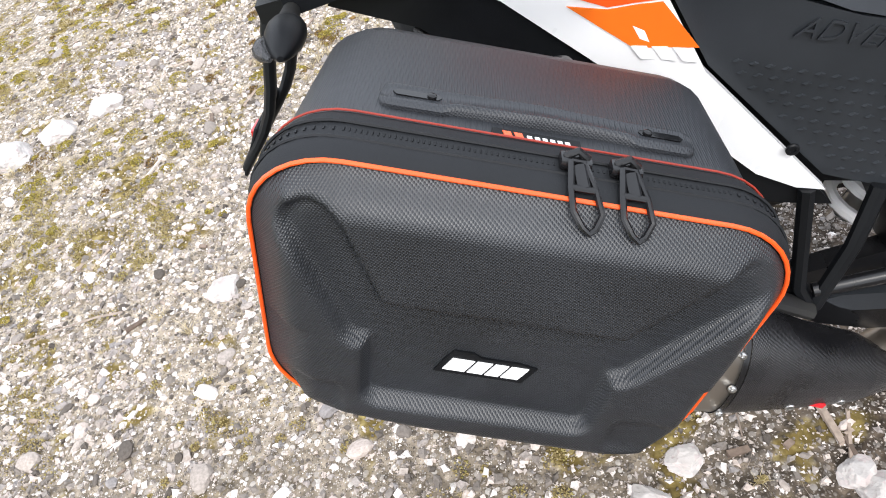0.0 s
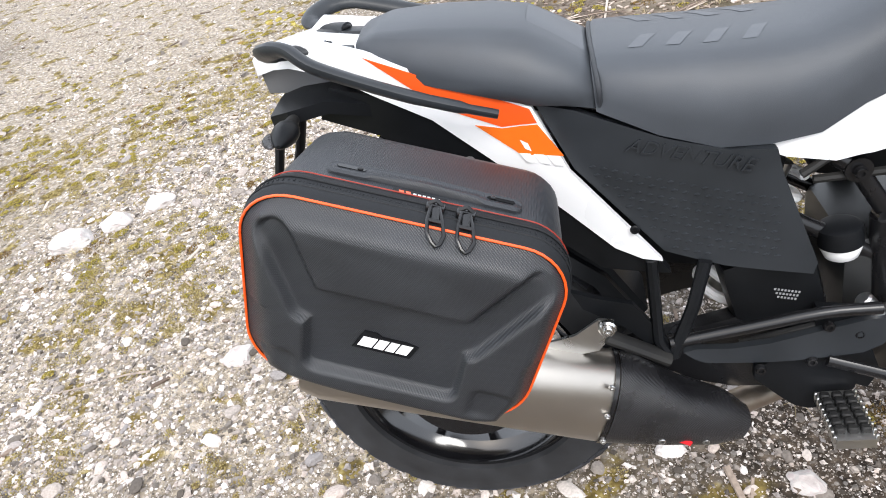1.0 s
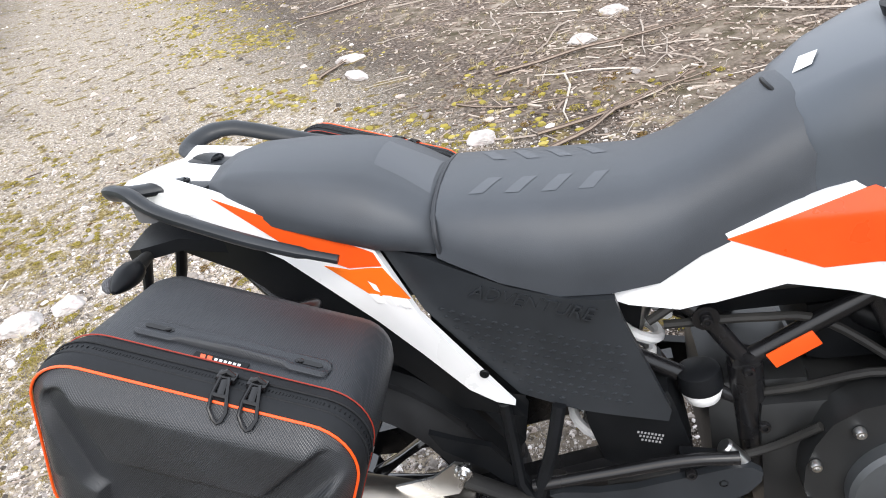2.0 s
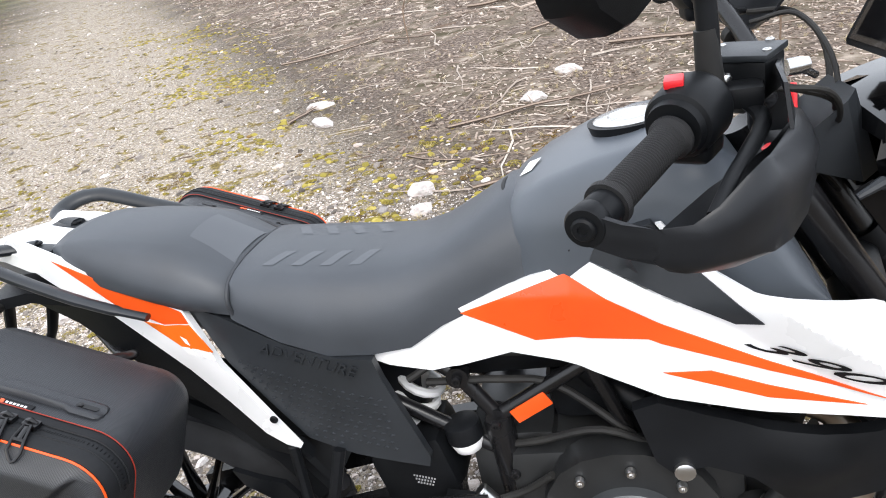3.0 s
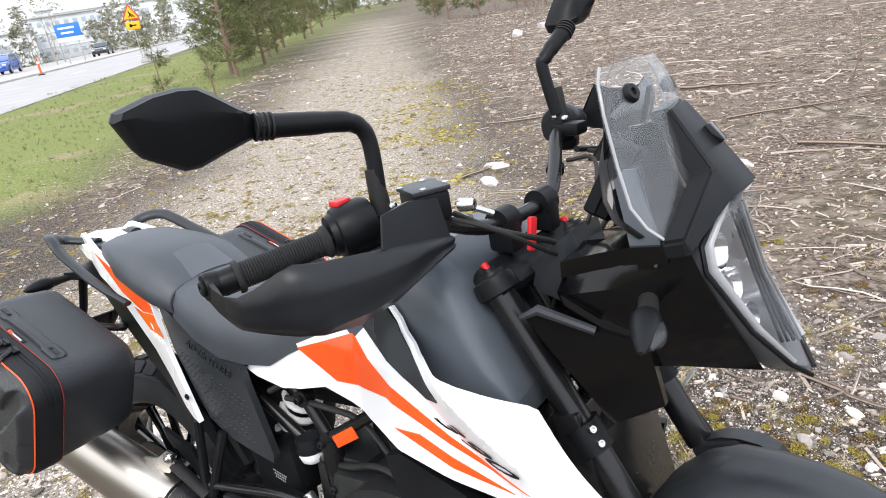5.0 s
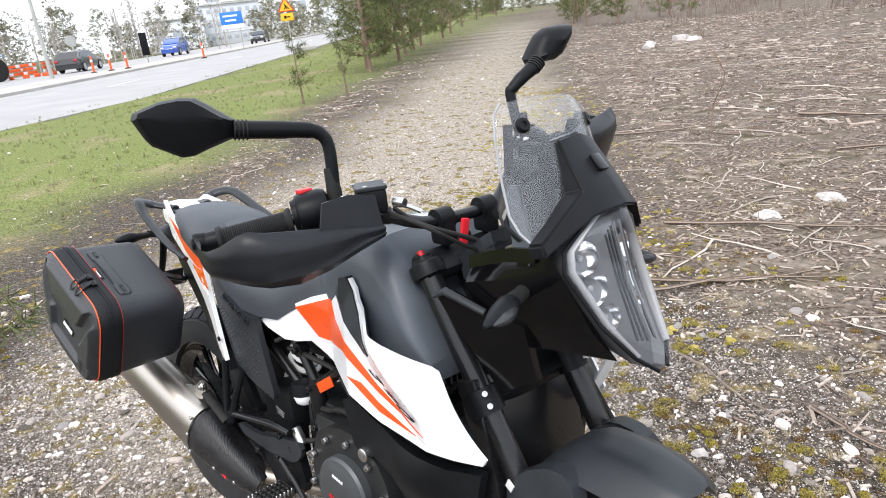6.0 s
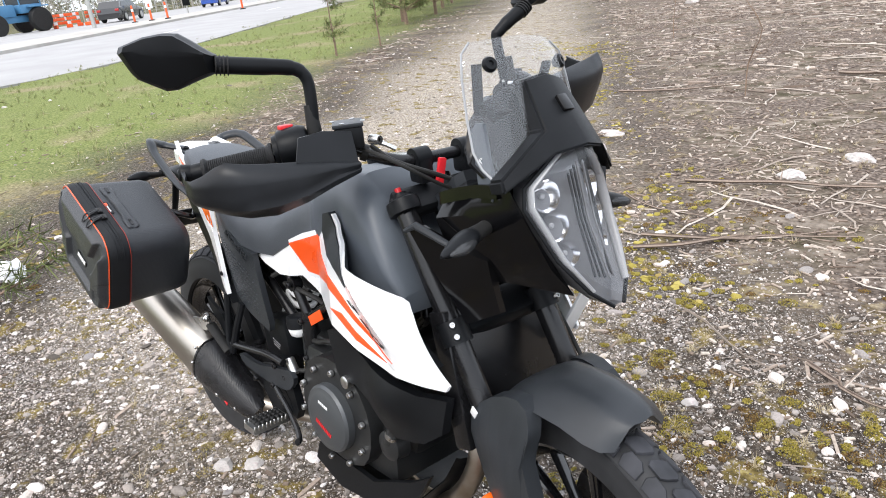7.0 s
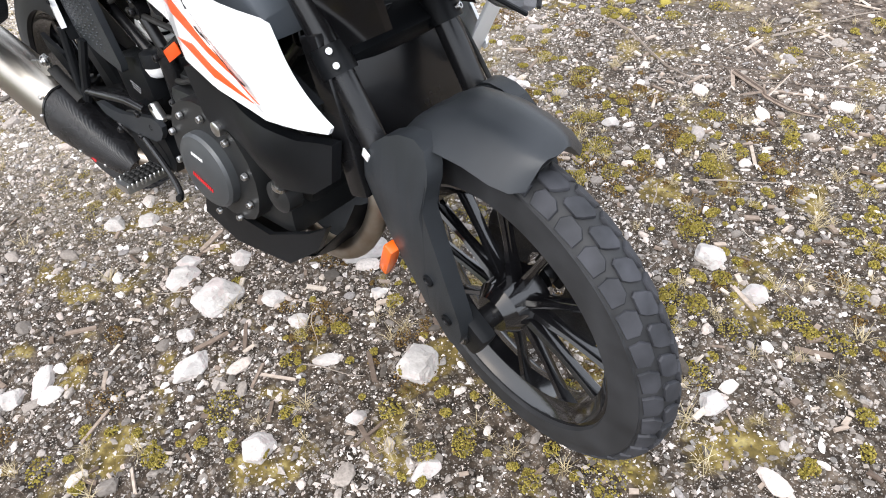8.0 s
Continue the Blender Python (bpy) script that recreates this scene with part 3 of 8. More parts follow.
spots = sprinkle(22000, -9, 9, 0.3, 16, lambda x, y: (0.02 + litter_zone(x, y)))[:11000]
n = len(spots)
ln = 0.04 + 0.07 * rng.pareto(2.5, n).clip(0, 4)
scatter("twigs", [stick_shape(b) for b in (0.06, -0.1, 0.14, -0.04)], [(x, y, height(x, y) + 0.004) for x, y in spots], np.stack([ln, ln, ln], 1), rng.uniform(0, 6.28, n), rng.uniform(-0.1, 0.1, n), TWIG, "scattered dry twigs on the litter", "twigs")
spots = sprinkle(900, 0.2, 3.2, -0.9, 1.8, lambda x, y: 0.55)
n = len(spots)
ln = 0.014 + 0.02 * rng.pareto(2.4, n).clip(0, 3)
scatter("wood_splinters", [stick_shape(b) for b in (0.05, -0.08, 0.12)], [(x, y, height(x, y) + 0.004) for x, y in spots], np.stack([ln, ln, ln], 1), rng.uniform(0, 6.28, n), rng.uniform(-0.1, 0.1, n), TWIG, "pale wood splinters and small twigs in the gravel", "twigs")
# moss: cushions of many small shoots, yellow-green ones and flatter rusty ones
shoot = [(np.array([(1, 0, 0), (0, 1, 0), (-1, 0, 0), (0, -1, 0), (0.1, 0, 1.5), (0, 0, -0.8)]) * rng.uniform(0.75, 1.2, (6, 3)), np.array([(0, 1, 4), (1, 2, 4), (2, 3, 4), (3, 0, 4)])) for _ in range(5)]


def cushions(spots, lo, hi, per, dome):
    pos, rr = [], []
    for x, y in spots:
        R = lo + (hi - lo) * rng.uniform() ** 2.2
        ex, ang = rng.uniform(0.6, 1.0), rng.uniform(0, 6.28)
        for _ in range(int(per * (0.4 + R / hi))):
            a, d = rng.uniform(0, 6.28), math.sqrt(rng.uniform()) * (0.75 + 0.25 * math.sin(3 * ang + 2 * R * 900))
            px, py = d * math.cos(a) * R, d * math.sin(a) * R * ex
            qx, qy = x + px * math.cos(ang) - py * math.sin(ang), y + px * math.sin(ang) + py * math.cos(ang)
            pos.append((qx, qy, height(qx, qy) + dome * R * (1 - d * d)))
            rr.append(rng.uniform(0.0014, 0.0030))
    return pos, np.array(rr)


spots = sprinkle(11000, -3.0, 4.2, -0.9, 3.2, lambda x, y: moss_odds(x, y) * (1.0 if x > 0.4 else 0.8 if y > 1.4 else 0.45) * (1 - 0.7 * litter_zone(x, y)))[:1750]
pos, rr = cushions(spots, 0.012, 0.055, 130, 0.30)
n = len(pos)
scatter("moss", shoot, pos, np.stack([rr, rr, rr], 1), rng.uniform(0, 6.28, n), rng.uniform(-0.5, 0.5, n), MOSS, "yellow-green moss cushions", "moss")
spots = sprinkle(5000, -2.4, 4.2, -0.9, 3.2, lambda x, y: moss_odds(x + 0.2, y - 0.15) * (1.0 if x > 0.3 else 0.5) * (1 - 0.7 * litter_zone(x, y)))[:600]
pos, rr = cushions(spots, 0.015, 0.07, 110, 0.1)
n = len(pos)
scatter("rusty_moss", shoot, pos, np.stack([rr, rr, rr], 1), rng.uniform(0, 6.28, n), rng.uniform(-0.5, 0.5, n), RUSTMOSS, "flat rust-brown moss", "moss")
DRYMOSS = pieces("dry_moss", [(0.0, (0.13, 0.095, 0.04)), (0.4, (0.27, 0.21, 0.09)), (0.8, (0.4, 0.33, 0.16)), (1.0, (0.3, 0.27, 0.08))], 0.95, 300.0, 0.8, 0.003)
spots = sprinkle(9000, -2.4, 1.0, -0.6, 2.6, lambda x, y: clamp(1.5 * fbm(x, y, 1.9, 53) + 0.15) * pale_zone(x, y))[:900]
pos, rr = cushions(spots, 0.012, 0.06, 70, 0.08)
n = len(pos)
scatter("dry_moss", shoot, pos, np.stack([rr, rr, rr], 1), rng.uniform(0, 6.28, n), rng.uniform(-0.5, 0.5, n), DRYMOSS, "dry straw-yellow moss among the gravel", "moss")
# far moss along the track's side
spots = sprinkle(30000, -6, 6, 1.5, 9, lambda x, y: moss_odds(x, y) * clamp(1.2 - abs(path_side(x, y) - 0.25) / 0.7))[:6000]
n = len(spots)
r = rng.uniform(0.01, 0.028, n)
scatter("far_moss", stones[:4], [(x, y, height(x, y)) for x, y in spots], np.stack([r, r, r * 0.5], 1), rng.uniform(0, 6.28, n), rng.uniform(-0.3, 0.3, n), MOSS, "yellow-green moss beside the track", "moss")


def tuft_shape(blades, spread, seed, wide=0.018):
    g = np.random.default_rng(seed)
    v, f = [], []
    for _ in range(blades):
        a, ln, out = g.uniform(0, 6.28), g.uniform(0.5, 1.0), g.uniform(0.2, 1.0) * spread
        b0 = g.normal(0, 0.12, 2)
        i = len(v)
        dx, dy = math.cos(a), math.sin(a)
        for u, h in ((0, 0), (0.45, 0.55), (1.0, 0.8)):
            wdt = wide * (1 - 0.8 * u)
            cx, cy = b0[0] + dx * out * u * ln, b0[1] + dy * out * u * ln
            v += [(cx - dy * wdt, cy + dx * wdt, h * ln), (cx + dy * wdt, cy - dx * wdt, h * ln)]
        f += [(i, i + 1, i + 3, i + 2), (i + 2, i + 3, i + 5, i + 4)]
    return np.array(v), np.array(f)


straw = [tuft_shape(26, 1.3, k) for k in range(5)]
spots = sprinkle(3400, -2.6, 4.5, -1.0, 5, lambda x, y: 0.12 + 0.8 * moss_odds(x, y) + 0.3 * pale_zone(x, y) * clamp(2 * fbm(x, y, 1.6, 61)))
n = len(spots)
r = rng.uniform(0.02, 0.05, n)
scatter("dry_grass", straw, [(x, y, height(x, y)) for x, y in spots], np.stack([r, r, r * 0.8], 1), rng.uniform(0, 6.28, n), rng.uniform(-0.3, 0.3, n), STRAW, "small tufts of dry straw-coloured grass", "grass")
spots = sprinkle(22000, -40, -2.5, -8, 34, lambda x, y: green_zone(x, y) * (1 if road_pos(x, y) < 0 else 0) * (1.0 if x > -16 else 0.35))
n = len(spots)
r = rng.uniform(0.05, 0.12, n)
scatter("verge_grass", [tuft_shape(16, 1.1, 50 + k) for k in range(5)], [(x, y, height(x, y)) for x, y in spots], np.stack([r, r, r * 0.9], 1), rng.uniform(0, 6.28, n), np.zeros(n), BLADES, "short green and straw grass on the verge", "grass")


def rock(x, y, sx, sy, sz, turn, seed, label):
    bm = bmesh.new()
    bmesh.ops.create_icosphere(bm, subdivisions=4, radius=1.0)
    off = Vector((seed * 3.1, seed * 1.7, seed))
    for v in bm.verts:
        q = v.co.normalized()
        k = 1 + 0.28 * noise.noise(q * 1.3 + off) + 0.12 * noise.noise(q * 3.1 + off) + 0.05 * noise.noise(q * 8 + off)
        # broken, flat faces
        for d in ((0.7, 0.3, 0.6), (-0.5, 0.6, 0.62), (0.1, -0.85, 0.5), (0, 0.1, 1), (-0.8, -0.4, 0.3), (0.8, -0.4, 0.1), (0.3, 0.9, 0.2)):
            dd = (Vector(d) + 0.7 * noise.noise_vector(off + Vector(d))).normalized()
            k = min(k, 0.74 / max(0.2, q.dot(dd)) * (1 + 0.05 * noise.noise(q * 5 + off) + 0.03 * noise.noise(q * 13 + off)))
        v.co = Vector((q.x * sx, q.y * sy, q.z * sz)) * k
    moved(bm, Matrix.Translation((x, y, height(x, y) + sz * 0.25)) @ Matrix.Rotation(turn, 4, "Z"))
    return tagged(part("rock", bm, ROCK, None, sharp=8), label, "rock", "pale rocks on the gravel")


for k, (x, y, sx, sy, sz) in enumerate(((0.50, -0.17, 0.044, 0.046, 0.022), (0.64, -0.16, 0.067, 0.066, 0.035), (0.83, 0.16, 0.069, 0.049, 0.027), (0.76, -0.33, 0.034, 0.051, 0.018), (1.19, -0.03, 0.056, 0.050, 0.028), (1.05, -0.37, 0.041, 0.038, 0.021), (1.56, 0.60, 0.040, 0.040, 0.021), (0.87, -0.09, 0.028, 0.024, 0.013), (1.01, -0.13, 0.037, 0.019, 0.010), (0.76, -0.08, 0.035, 0.029, 0.016), (0.58, -0.04, 0.037, 0.027, 0.015), (1.17, -0.20, 0.020, 0.023, 0.010), (1.36, -0.20, 0.021, 0.035, 0.011), (0.22, -0.09, 0.034, 0.030, 0.016), (0.50, -0.56, 0.028, 0.062, 0.015), (1.73, 0.24, 0.028, 0.030, 0.015), (1.69, 0.55, 0.029, 0.033, 0.015), (0.71, 1.00, 0.040, 0.023, 0.013), (1.10, 0.96, 0.025, 0.026, 0.013), (0.67, -0.28, 0.026, 0.023, 0.013), (0.48, -0.63, 0.033, 0.031, 0.017), (0.97, 0.08, 0.022, 0.017, 0.009), (0.15, -0.16, 0.036, 0.030, 0.016), (-0.01, 2.15, 0.083, 0.071, 0.039), (0.70, 3.79, 0.102, 0.068, 0.037), (-1.09, 3.82, 0.108, 0.067, 0.037), (0.02, 1.94, 0.068, 0.053, 0.029), (-0.95, 2.23, 0.099, 0.064, 0.035), (1.88, 4.57, 0.191, 0.110, 0.061), (-0.95, 3.44, 0.153, 0.056, 0.031), (0.49, 3.31, 0.100, 0.072, 0.040), (-5.73, 15.59, 0.24, 0.18, 0.13), (-5.30, 15.3, 0.20, 0.15, 0.10), (-5.80, 14.09, 0.16, 0.14, 0.09), (-6.2, 14.9, 0.13, 0.16, 0.08), (-1.57, 1.15, 0.077, 0.066, 0.036), (-1.71, 1.05, 0.090, 0.083, 0.046), (-1.44, 1.26, 0.069, 0.059, 0.032), (-0.76, 0.40, 0.045, 0.043, 0.024), (0.47, -0.13, 0.036, 0.030, 0.017))):
    rock(x, y, sx, sy, sz, 0.9 * math.sin(7.3 * k), k, "pale angular rock half sunk in the gravel")


def branch(a, b, r, seed, sag=0.02):
    g = np.random.default_rng(seed)
    a, b = Vector((*a, 0)), Vector((*b, 0))
    pts = []
    for k in range(6):
        p = a.lerp(b, k / 5) + Vector((g.normal(0, sag), g.normal(0, sag), 0))
        p.z = height(p.x, p.y) + r * 1.2 + 0.01 * abs(g.normal())
        pts.append(p)
    bm = tube(smooth_path(pts, 3), [r, r * 0.9, r * 0.7, r * 0.45], 8)
    for k in (2, 3):
        d = Vector((g.normal(), g.normal(), 0.15)).normalized() * 0.12
        tube([pts[k], pts[k] + d * 0.5, pts[k] + d], [r * 0.5, r * 0.4, r * 0.2], 6, bm=bm)
    return tagged(part("branch", bm, WOODCHIP, None), "dry fallen branch on the litter", "branch", "fallen branches")


for k, (a, b, r) in enumerate((((0.32, 1.94), (0.98, 2.55), 0.011), ((1.32, 1.36), (1.55, 1.22), 0.009), ((0.24, 2.1), (1.1, 2.5), 0.010), ((-0.3, 6.4), (0.6, 6.3), 0.02), ((-1.25, 3.5), (-1.0, 3.9), 0.012), ((0.0, 3.0), (1.2, 3.3), 0.012), ((1.0, 4.2), (2.2, 4.0), 0.015), ((-1.9, 5.2), (-0.8, 5.8), 0.012), ((0.4, 5.0), (1.5, 5.6), 0.012), ((-0.2, 2.6), (0.5, 2.4), 0.007))):
    branch(a, b, r, 40 + k)

# ---- the motorcycle, in its own frame: x ahead, y to its left, z up, origin under the rear axle ----
BIKE = Matrix.Rotation(radians(-2.0), 4, "Y") @ Matrix.Rotation(radians(-7.3), 4, "X")
bike = thing("motorcycle", "white, orange and black adventure motorcycle leaning on its stand", "motorcycle", BIKE)
PIVOT = Vector((1.0, 0, 0.945))
STEER = Matrix.Translation(PIVOT) @ Matrix.Rotation(radians(-11), 4, Vector((-math.sin(radians(28)), 0, math.cos(radians(28))))) @ Matrix.Translation(-PIVOT)


TURN = Matrix.Translation(PIVOT) @ Matrix.Rotation(radians(-13.5), 4, Vector((-math.sin(radians(31)), 0, math.cos(radians(31))))) @ Matrix.Translation(-PIVOT)


def fork_part(name, bm, material, parent=None, label="", sharp=38):
    """A part of the fork and front wheel."""
    return part(name, moved(bm, TURN), material, parent or bike, label, sharp)


def front(name, bm, material, parent=None, label="", sharp=38):
    """A part of the steered front end."""
    return part(name, moved(bm, STEER), material, parent or bike, label, sharp)


def bolt(p, axis, r=0.006, h=0.005, parent=None, steered=False, material=None):
    bm = lathe([(0, r), (h * 0.6, r), (h, r * 0.8), (h, r * 0.45), (h * 0.5, r * 0.4)], p, axis, 12)
    if steered:
        moved(bm, STEER)
    return part("bolt", bm, material or STEEL, parent or bike)


# wheels
def wheel(name, cx, cz, r_out, r_rim, half, blocks, steered):
    fin = (lambda b: moved(b, TURN)) if steered else (lambda b: b)
    c, ax = Vector((cx, 0, cz)), Vector((0, 1, 0))
    def skin(deg):
        q = radians(deg)
        return -half * math.cos(q) * (1.0 if 24 < deg < 156 else 0.94), r_rim + (r_out - r_rim) * math.sin(q) ** 0.62
    prof = []
    for k in range(25):
        h, rr = skin(7.5 * k)
        prof.append((h, rr - (0.0060 if 36 < 7.5 * k < 144 else 0.0)))
    prof += [(half * 0.72, r_rim - 0.004), (-half * 0.72, r_rim - 0.004)]
    rim = part(name, fin(lathe([(-half * 0.74, r_rim + 0.004), (-half * 0.78, r_rim + 0.002), (-half * 0.78, r_rim - 0.01), (-half * 0.55, r_rim - 0.016), (-half * 0.3, r_rim - 0.034),
                                (half * 0.3, r_rim - 0.034), (half * 0.55, r_rim - 0.016), (half * 0.78, r_rim - 0.01), (half * 0.78, r_rim + 0.002), (half * 0.74, r_rim + 0.004), (0, r_rim - 0.012)], c, ax, 72, closed=True)), RIM, bike, "glossy black cast alloy wheel")
    part("tyre", fin(lathe(prof, c, ax, 96, closed=True)), SIDEWALL, rim, "dusty black dual-sport tyre with blocky tread")
    # tread blocks, joined: low pads with narrow grooves, wrapped over the crown
    bm = bmesh.new()
    crown = [(72, -0.36), (80, -0.46), (100, -0.30), (109, -0.16), (108, 0.36), (100, 0.46), (80, 0.30), (71, 0.16)]
    flank = [(35, -0.36), (54, -0.46), (69, -0.30), (68, 0.16), (58, 0.40), (37, 0.42)]
    step = 2 * math.pi / blocks
    for k in range(blocks):
        for pad, off, flip in ((crown, 0.0, False), (flank, 0.32, False), (flank, -0.18, True)):
            rings = []
            mid = (sum(d for d, _ in pad) / len(pad), sum(t for _, t in pad) / len(pad))
            for inset, lift in ((1.0, -0.007), (1.0, -0.0015), (0.92, 0.0004), (0.0, 0.0012)):
                ring = []
                for d, t in pad:
                    d, t = mid[0] + (d - mid[0]) * inset, mid[1] + (t - mid[1]) * inset
                    if flip:
                        d = 180 - d
                    hh, rr = skin(d)
                    th = step * (k + off + t * 0.97)
                    q = radians(d)
                    ring.append(c + Vector(((rr + lift * math.sin(q)) * math.sin(th), hh - lift * math.cos(q), (rr + lift * math.sin(q)) * math.cos(th))))
                rings.append(ring)
            vs = [[bm.verts.new(v) for v in ring] for ring in rings[:3]]
            top = bm.verts.new(rings[3][0])
            m = len(pad)
            for r0, r1 in zip(vs, vs[1:]):
                for i in range(m):
                    bm.faces.new((r0[i], r0[(i + 1) % m], r1[(i + 1) % m], r1[i]))
            for i in range(m):
                bm.faces.new((vs[2][i], vs[2][(i + 1) % m], top))
    part("tread", fin(bm), TYRE, rim, "worn blocky tread")
    hub = part("hub", fin(lathe([(-0.055, 0.018), (-0.055, 0.034), (-0.035, 0.05), (0.035, 0.05), (0.055, 0.034), (0.055, 0.018)], c, ax, 32)), RIM, rim)
    for k in range(6):
        bm = bmesh.new()
        for s in (-1, 1):
            a = 2 * math.pi * (k + 0.18 * s) / 6 + 0.3
            b = 2 * math.pi * (k + 0.26 * s) / 6 + 0.3
            p0 = c + Vector((math.cos(a) * 0.042, 0, math.sin(a) * 0.042))
            p1 = c + Vector((math.cos(b) * (r_rim - 0.022), 0, math.sin(b) * (r_rim - 0.022)))
            tube([p0, p0.lerp(p1, 0.5), p1], [0.012, 0.0075, 0.0095], 8, 1.5, bm=bm, up=(0, 1, 0))
        part("spoke", fin(bm), RIM, rim)
    dr = 0.15 if steered else 0.115
    yd = 0.075 if steered else -0.07
    bm = bmesh.new()
    lathe([(-0.0025, dr), (0.0025, dr), (0.0025, dr - 0.04), (0.0025, 0.045), (-0.0025, 0.045), (-0.0025, dr - 0.04)], c + Vector((0, yd, 0)), ax, 48, bm=bm, closed=True)
    part("brake_disc", fin(bm), DARKMETAL, rim, "dark steel brake disc")
    part("axle", fin(lathe([(-0.125, 0.010), (-0.125, 0.015), (-0.113, 0.016), (-0.112, 0.013), (-0.105, 0.013), (-0.1, 0.02), (-0.06, 0.02), (0.1, 0.02), (0.12, 0.012)], c, ax, 20)), DARKMETAL, rim, "dark wheel axle")
    part("axle_nut", fin(lathe([(-0.128, 0.005), (-0.128, 0.011), (-0.120, 0.012)], c, ax, 14)), STEEL, rim)
    return rim


front_wheel = wheel("front_wheel", 1.428, 0.310, 0.322, 0.242, 0.048, 40, True)
rear_wheel = wheel("rear_wheel", 0.0, 0.318, 0.32, 0.222, 0.066, 38, False)

# fork, clamps, fender
TOP, FOOT = Vector((1.057, 0, 0.951)), Vector((1.412, 0, 0.315))
FD = (FOOT - TOP).normalized()
for s in (-1, 1):
    o = Vector((0, 0.101 * s, 0))
    leg = fork_part("fork_leg", rod(TOP + o, TOP + o + FD * 0.40, 0.0215, n=20), DARKMETAL, label="black upside-down fork leg")
    part("fork_cap", moved(lathe([(-0.008, 0.008), (-0.008, 0.013), (-0.002, 0.014), (-0.002, 0.0225), (0.003, 0.024), (0.006, 0.031), (0.014, 0.0325), (0.030, 0.0325), (0.032, 0.027)], TOP + o, FD, 28), TURN), BLACK, leg)
    part("adjuster", moved(lathe([(-0.018, 0.003), (-0.018, 0.0062), (-0.008, 0.0062)], TOP + o, FD, 10), TURN), RED, leg, "red damping adjuster")
    part("fork_slider", moved(rod(TOP + o + FD * 0.36, FOOT + o + FD * 0.02, 0.0165, n=18), TURN), DARKMETAL, leg)
    part("fork_foot", moved(block(FOOT + o + Vector((0.018, 0, -0.0)), (0.075, 0.034, 0.075), 0.012, Matrix.Rotation(radians(30), 4, "Y")), TURN), BLACK, leg)
    # clamp with two bolts in front
    q = TOP + o + FD * 0.265
    cl = fork_part("lower_clamp", lathe([(-0.022, 0.024), (-0.022, 0.029), (0.022, 0.029), (0.022, 0.024)], q, FD, 24), BLACK)
    for d in (-0.011, 0.011):
        part("clamp_bolt", moved(lathe([(0, 0.0062), (0.006, 0.0062), (0.008, 0.005), (0.008, 0.003), (0.003, 0.0028)], q + FD * d + Vector((0.022, 0.012 * s, 0.014)), (0.8, 0.35 * s, 0.5), 12), TURN), STEEL, cl)
    # guard over the slider, carrying the fender
    prof = [(1.244, 0.575), (1.252, 0.605), (1.310, 0.648), (1.372, 0.655), (1.396, 0.610), (1.390, 0.575), (1.404, 0.52), (1.426, 0.43), (1.448, 0.345), (1.434, 0.300), (1.405, 0.293), (1.36, 0.345), (1.30, 0.42), (1.262, 0.50)]
    guard = part("fork_guard", moved(sheet(prof, lambda x, z: -0.137 + 0.35 * max(0, z - 0.56) + 0.10 * abs((x - 1.345) - (0.48 - z) * 0.42), 0.028, 2, side=s, rounding=1), TURN), SATIN, bike, "matte dark grey fork guard")
    for px, pz in ((1.384, 0.422), (1.415, 0.353)):
        part("guard_bolt", moved(lathe([(-0.003, 0.011), (0.002, 0.011), (0.003, 0.008), (0.0, 0.0065)], (px, 0.137 * s, pz), (0, s, 0), 16), TURN), BLACK, guard)
    part("reflector", moved(block((1.270, 0.136 * s, 0.395), (0.022, 0.022, 0.092), 0.005, Matrix.Rotation(radians(28), 4, "Y")), TURN), REFLECTOR, guard, "amber side reflector")
fork_part("fork_sticker", block((1.256, -0.1235, 0.594), (0.016, 0.003, 0.020), 0.001, Matrix.Rotation(radians(32), 4, "Y")), TEXTW, label="small white and pink sticker")
for dd, sz in ((0.015, (0.06, 0.235, 0.032)), (0.265, (0.07, 0.24, 0.04))):
    fork_part("triple_clamp", block(TOP + FD * dd - Vector((0.1 * dd, 0, 0)), sz, 0.012, Matrix.Rotation(radians(31), 4, "Y")), BLACK, label="black cast triple clamp")
fork_part("steering_stem", rod(TOP + Vector((-0.035, 0, 0.01)), TOP + Vector((-0.035, 0, 0)) + FD * 0.28, 0.028), DARKMETAL)


def fender_mesh():
    rings = []
    rows = [(1.215, 0.555, 0.050, 0.00), (1.246, 0.603, 0.080, 0.20), (1.285, 0.640, 0.092, 0.40), (1.334, 0.668, 0.090, 0.50), (1.387, 0.678, 0.086, 0.55), (1.439, 0.680, 0.082, 0.60), (1.488, 0.674, 0.078, 0.65), (1.514, 0.668, 0.068, 0.65), (1.527, 0.662, 0.050, 0.50)]
    for x, z, w, drop in rows:
        ring = []
        for k in range(13):
            u = -1 + k / 6
            ring.append((x + 0.012 * (1 - abs(u)) , u * w, z - (0.030 * abs(u) ** 2.2 + 0.012 * max(0, abs(u) - 0.45)) * (0.5 + drop) + 0.004 * math.exp(-((abs(u) - 0.42) / 0.13) ** 2)))
        ring += [(x, u * w * 0.95, z - 0.005 - 0.030 * abs(u) ** 2.2 * (0.5 + drop)) for u in (1 - k / 6 for k in range(13))]
        rings.append(ring)
    return loft(rings)


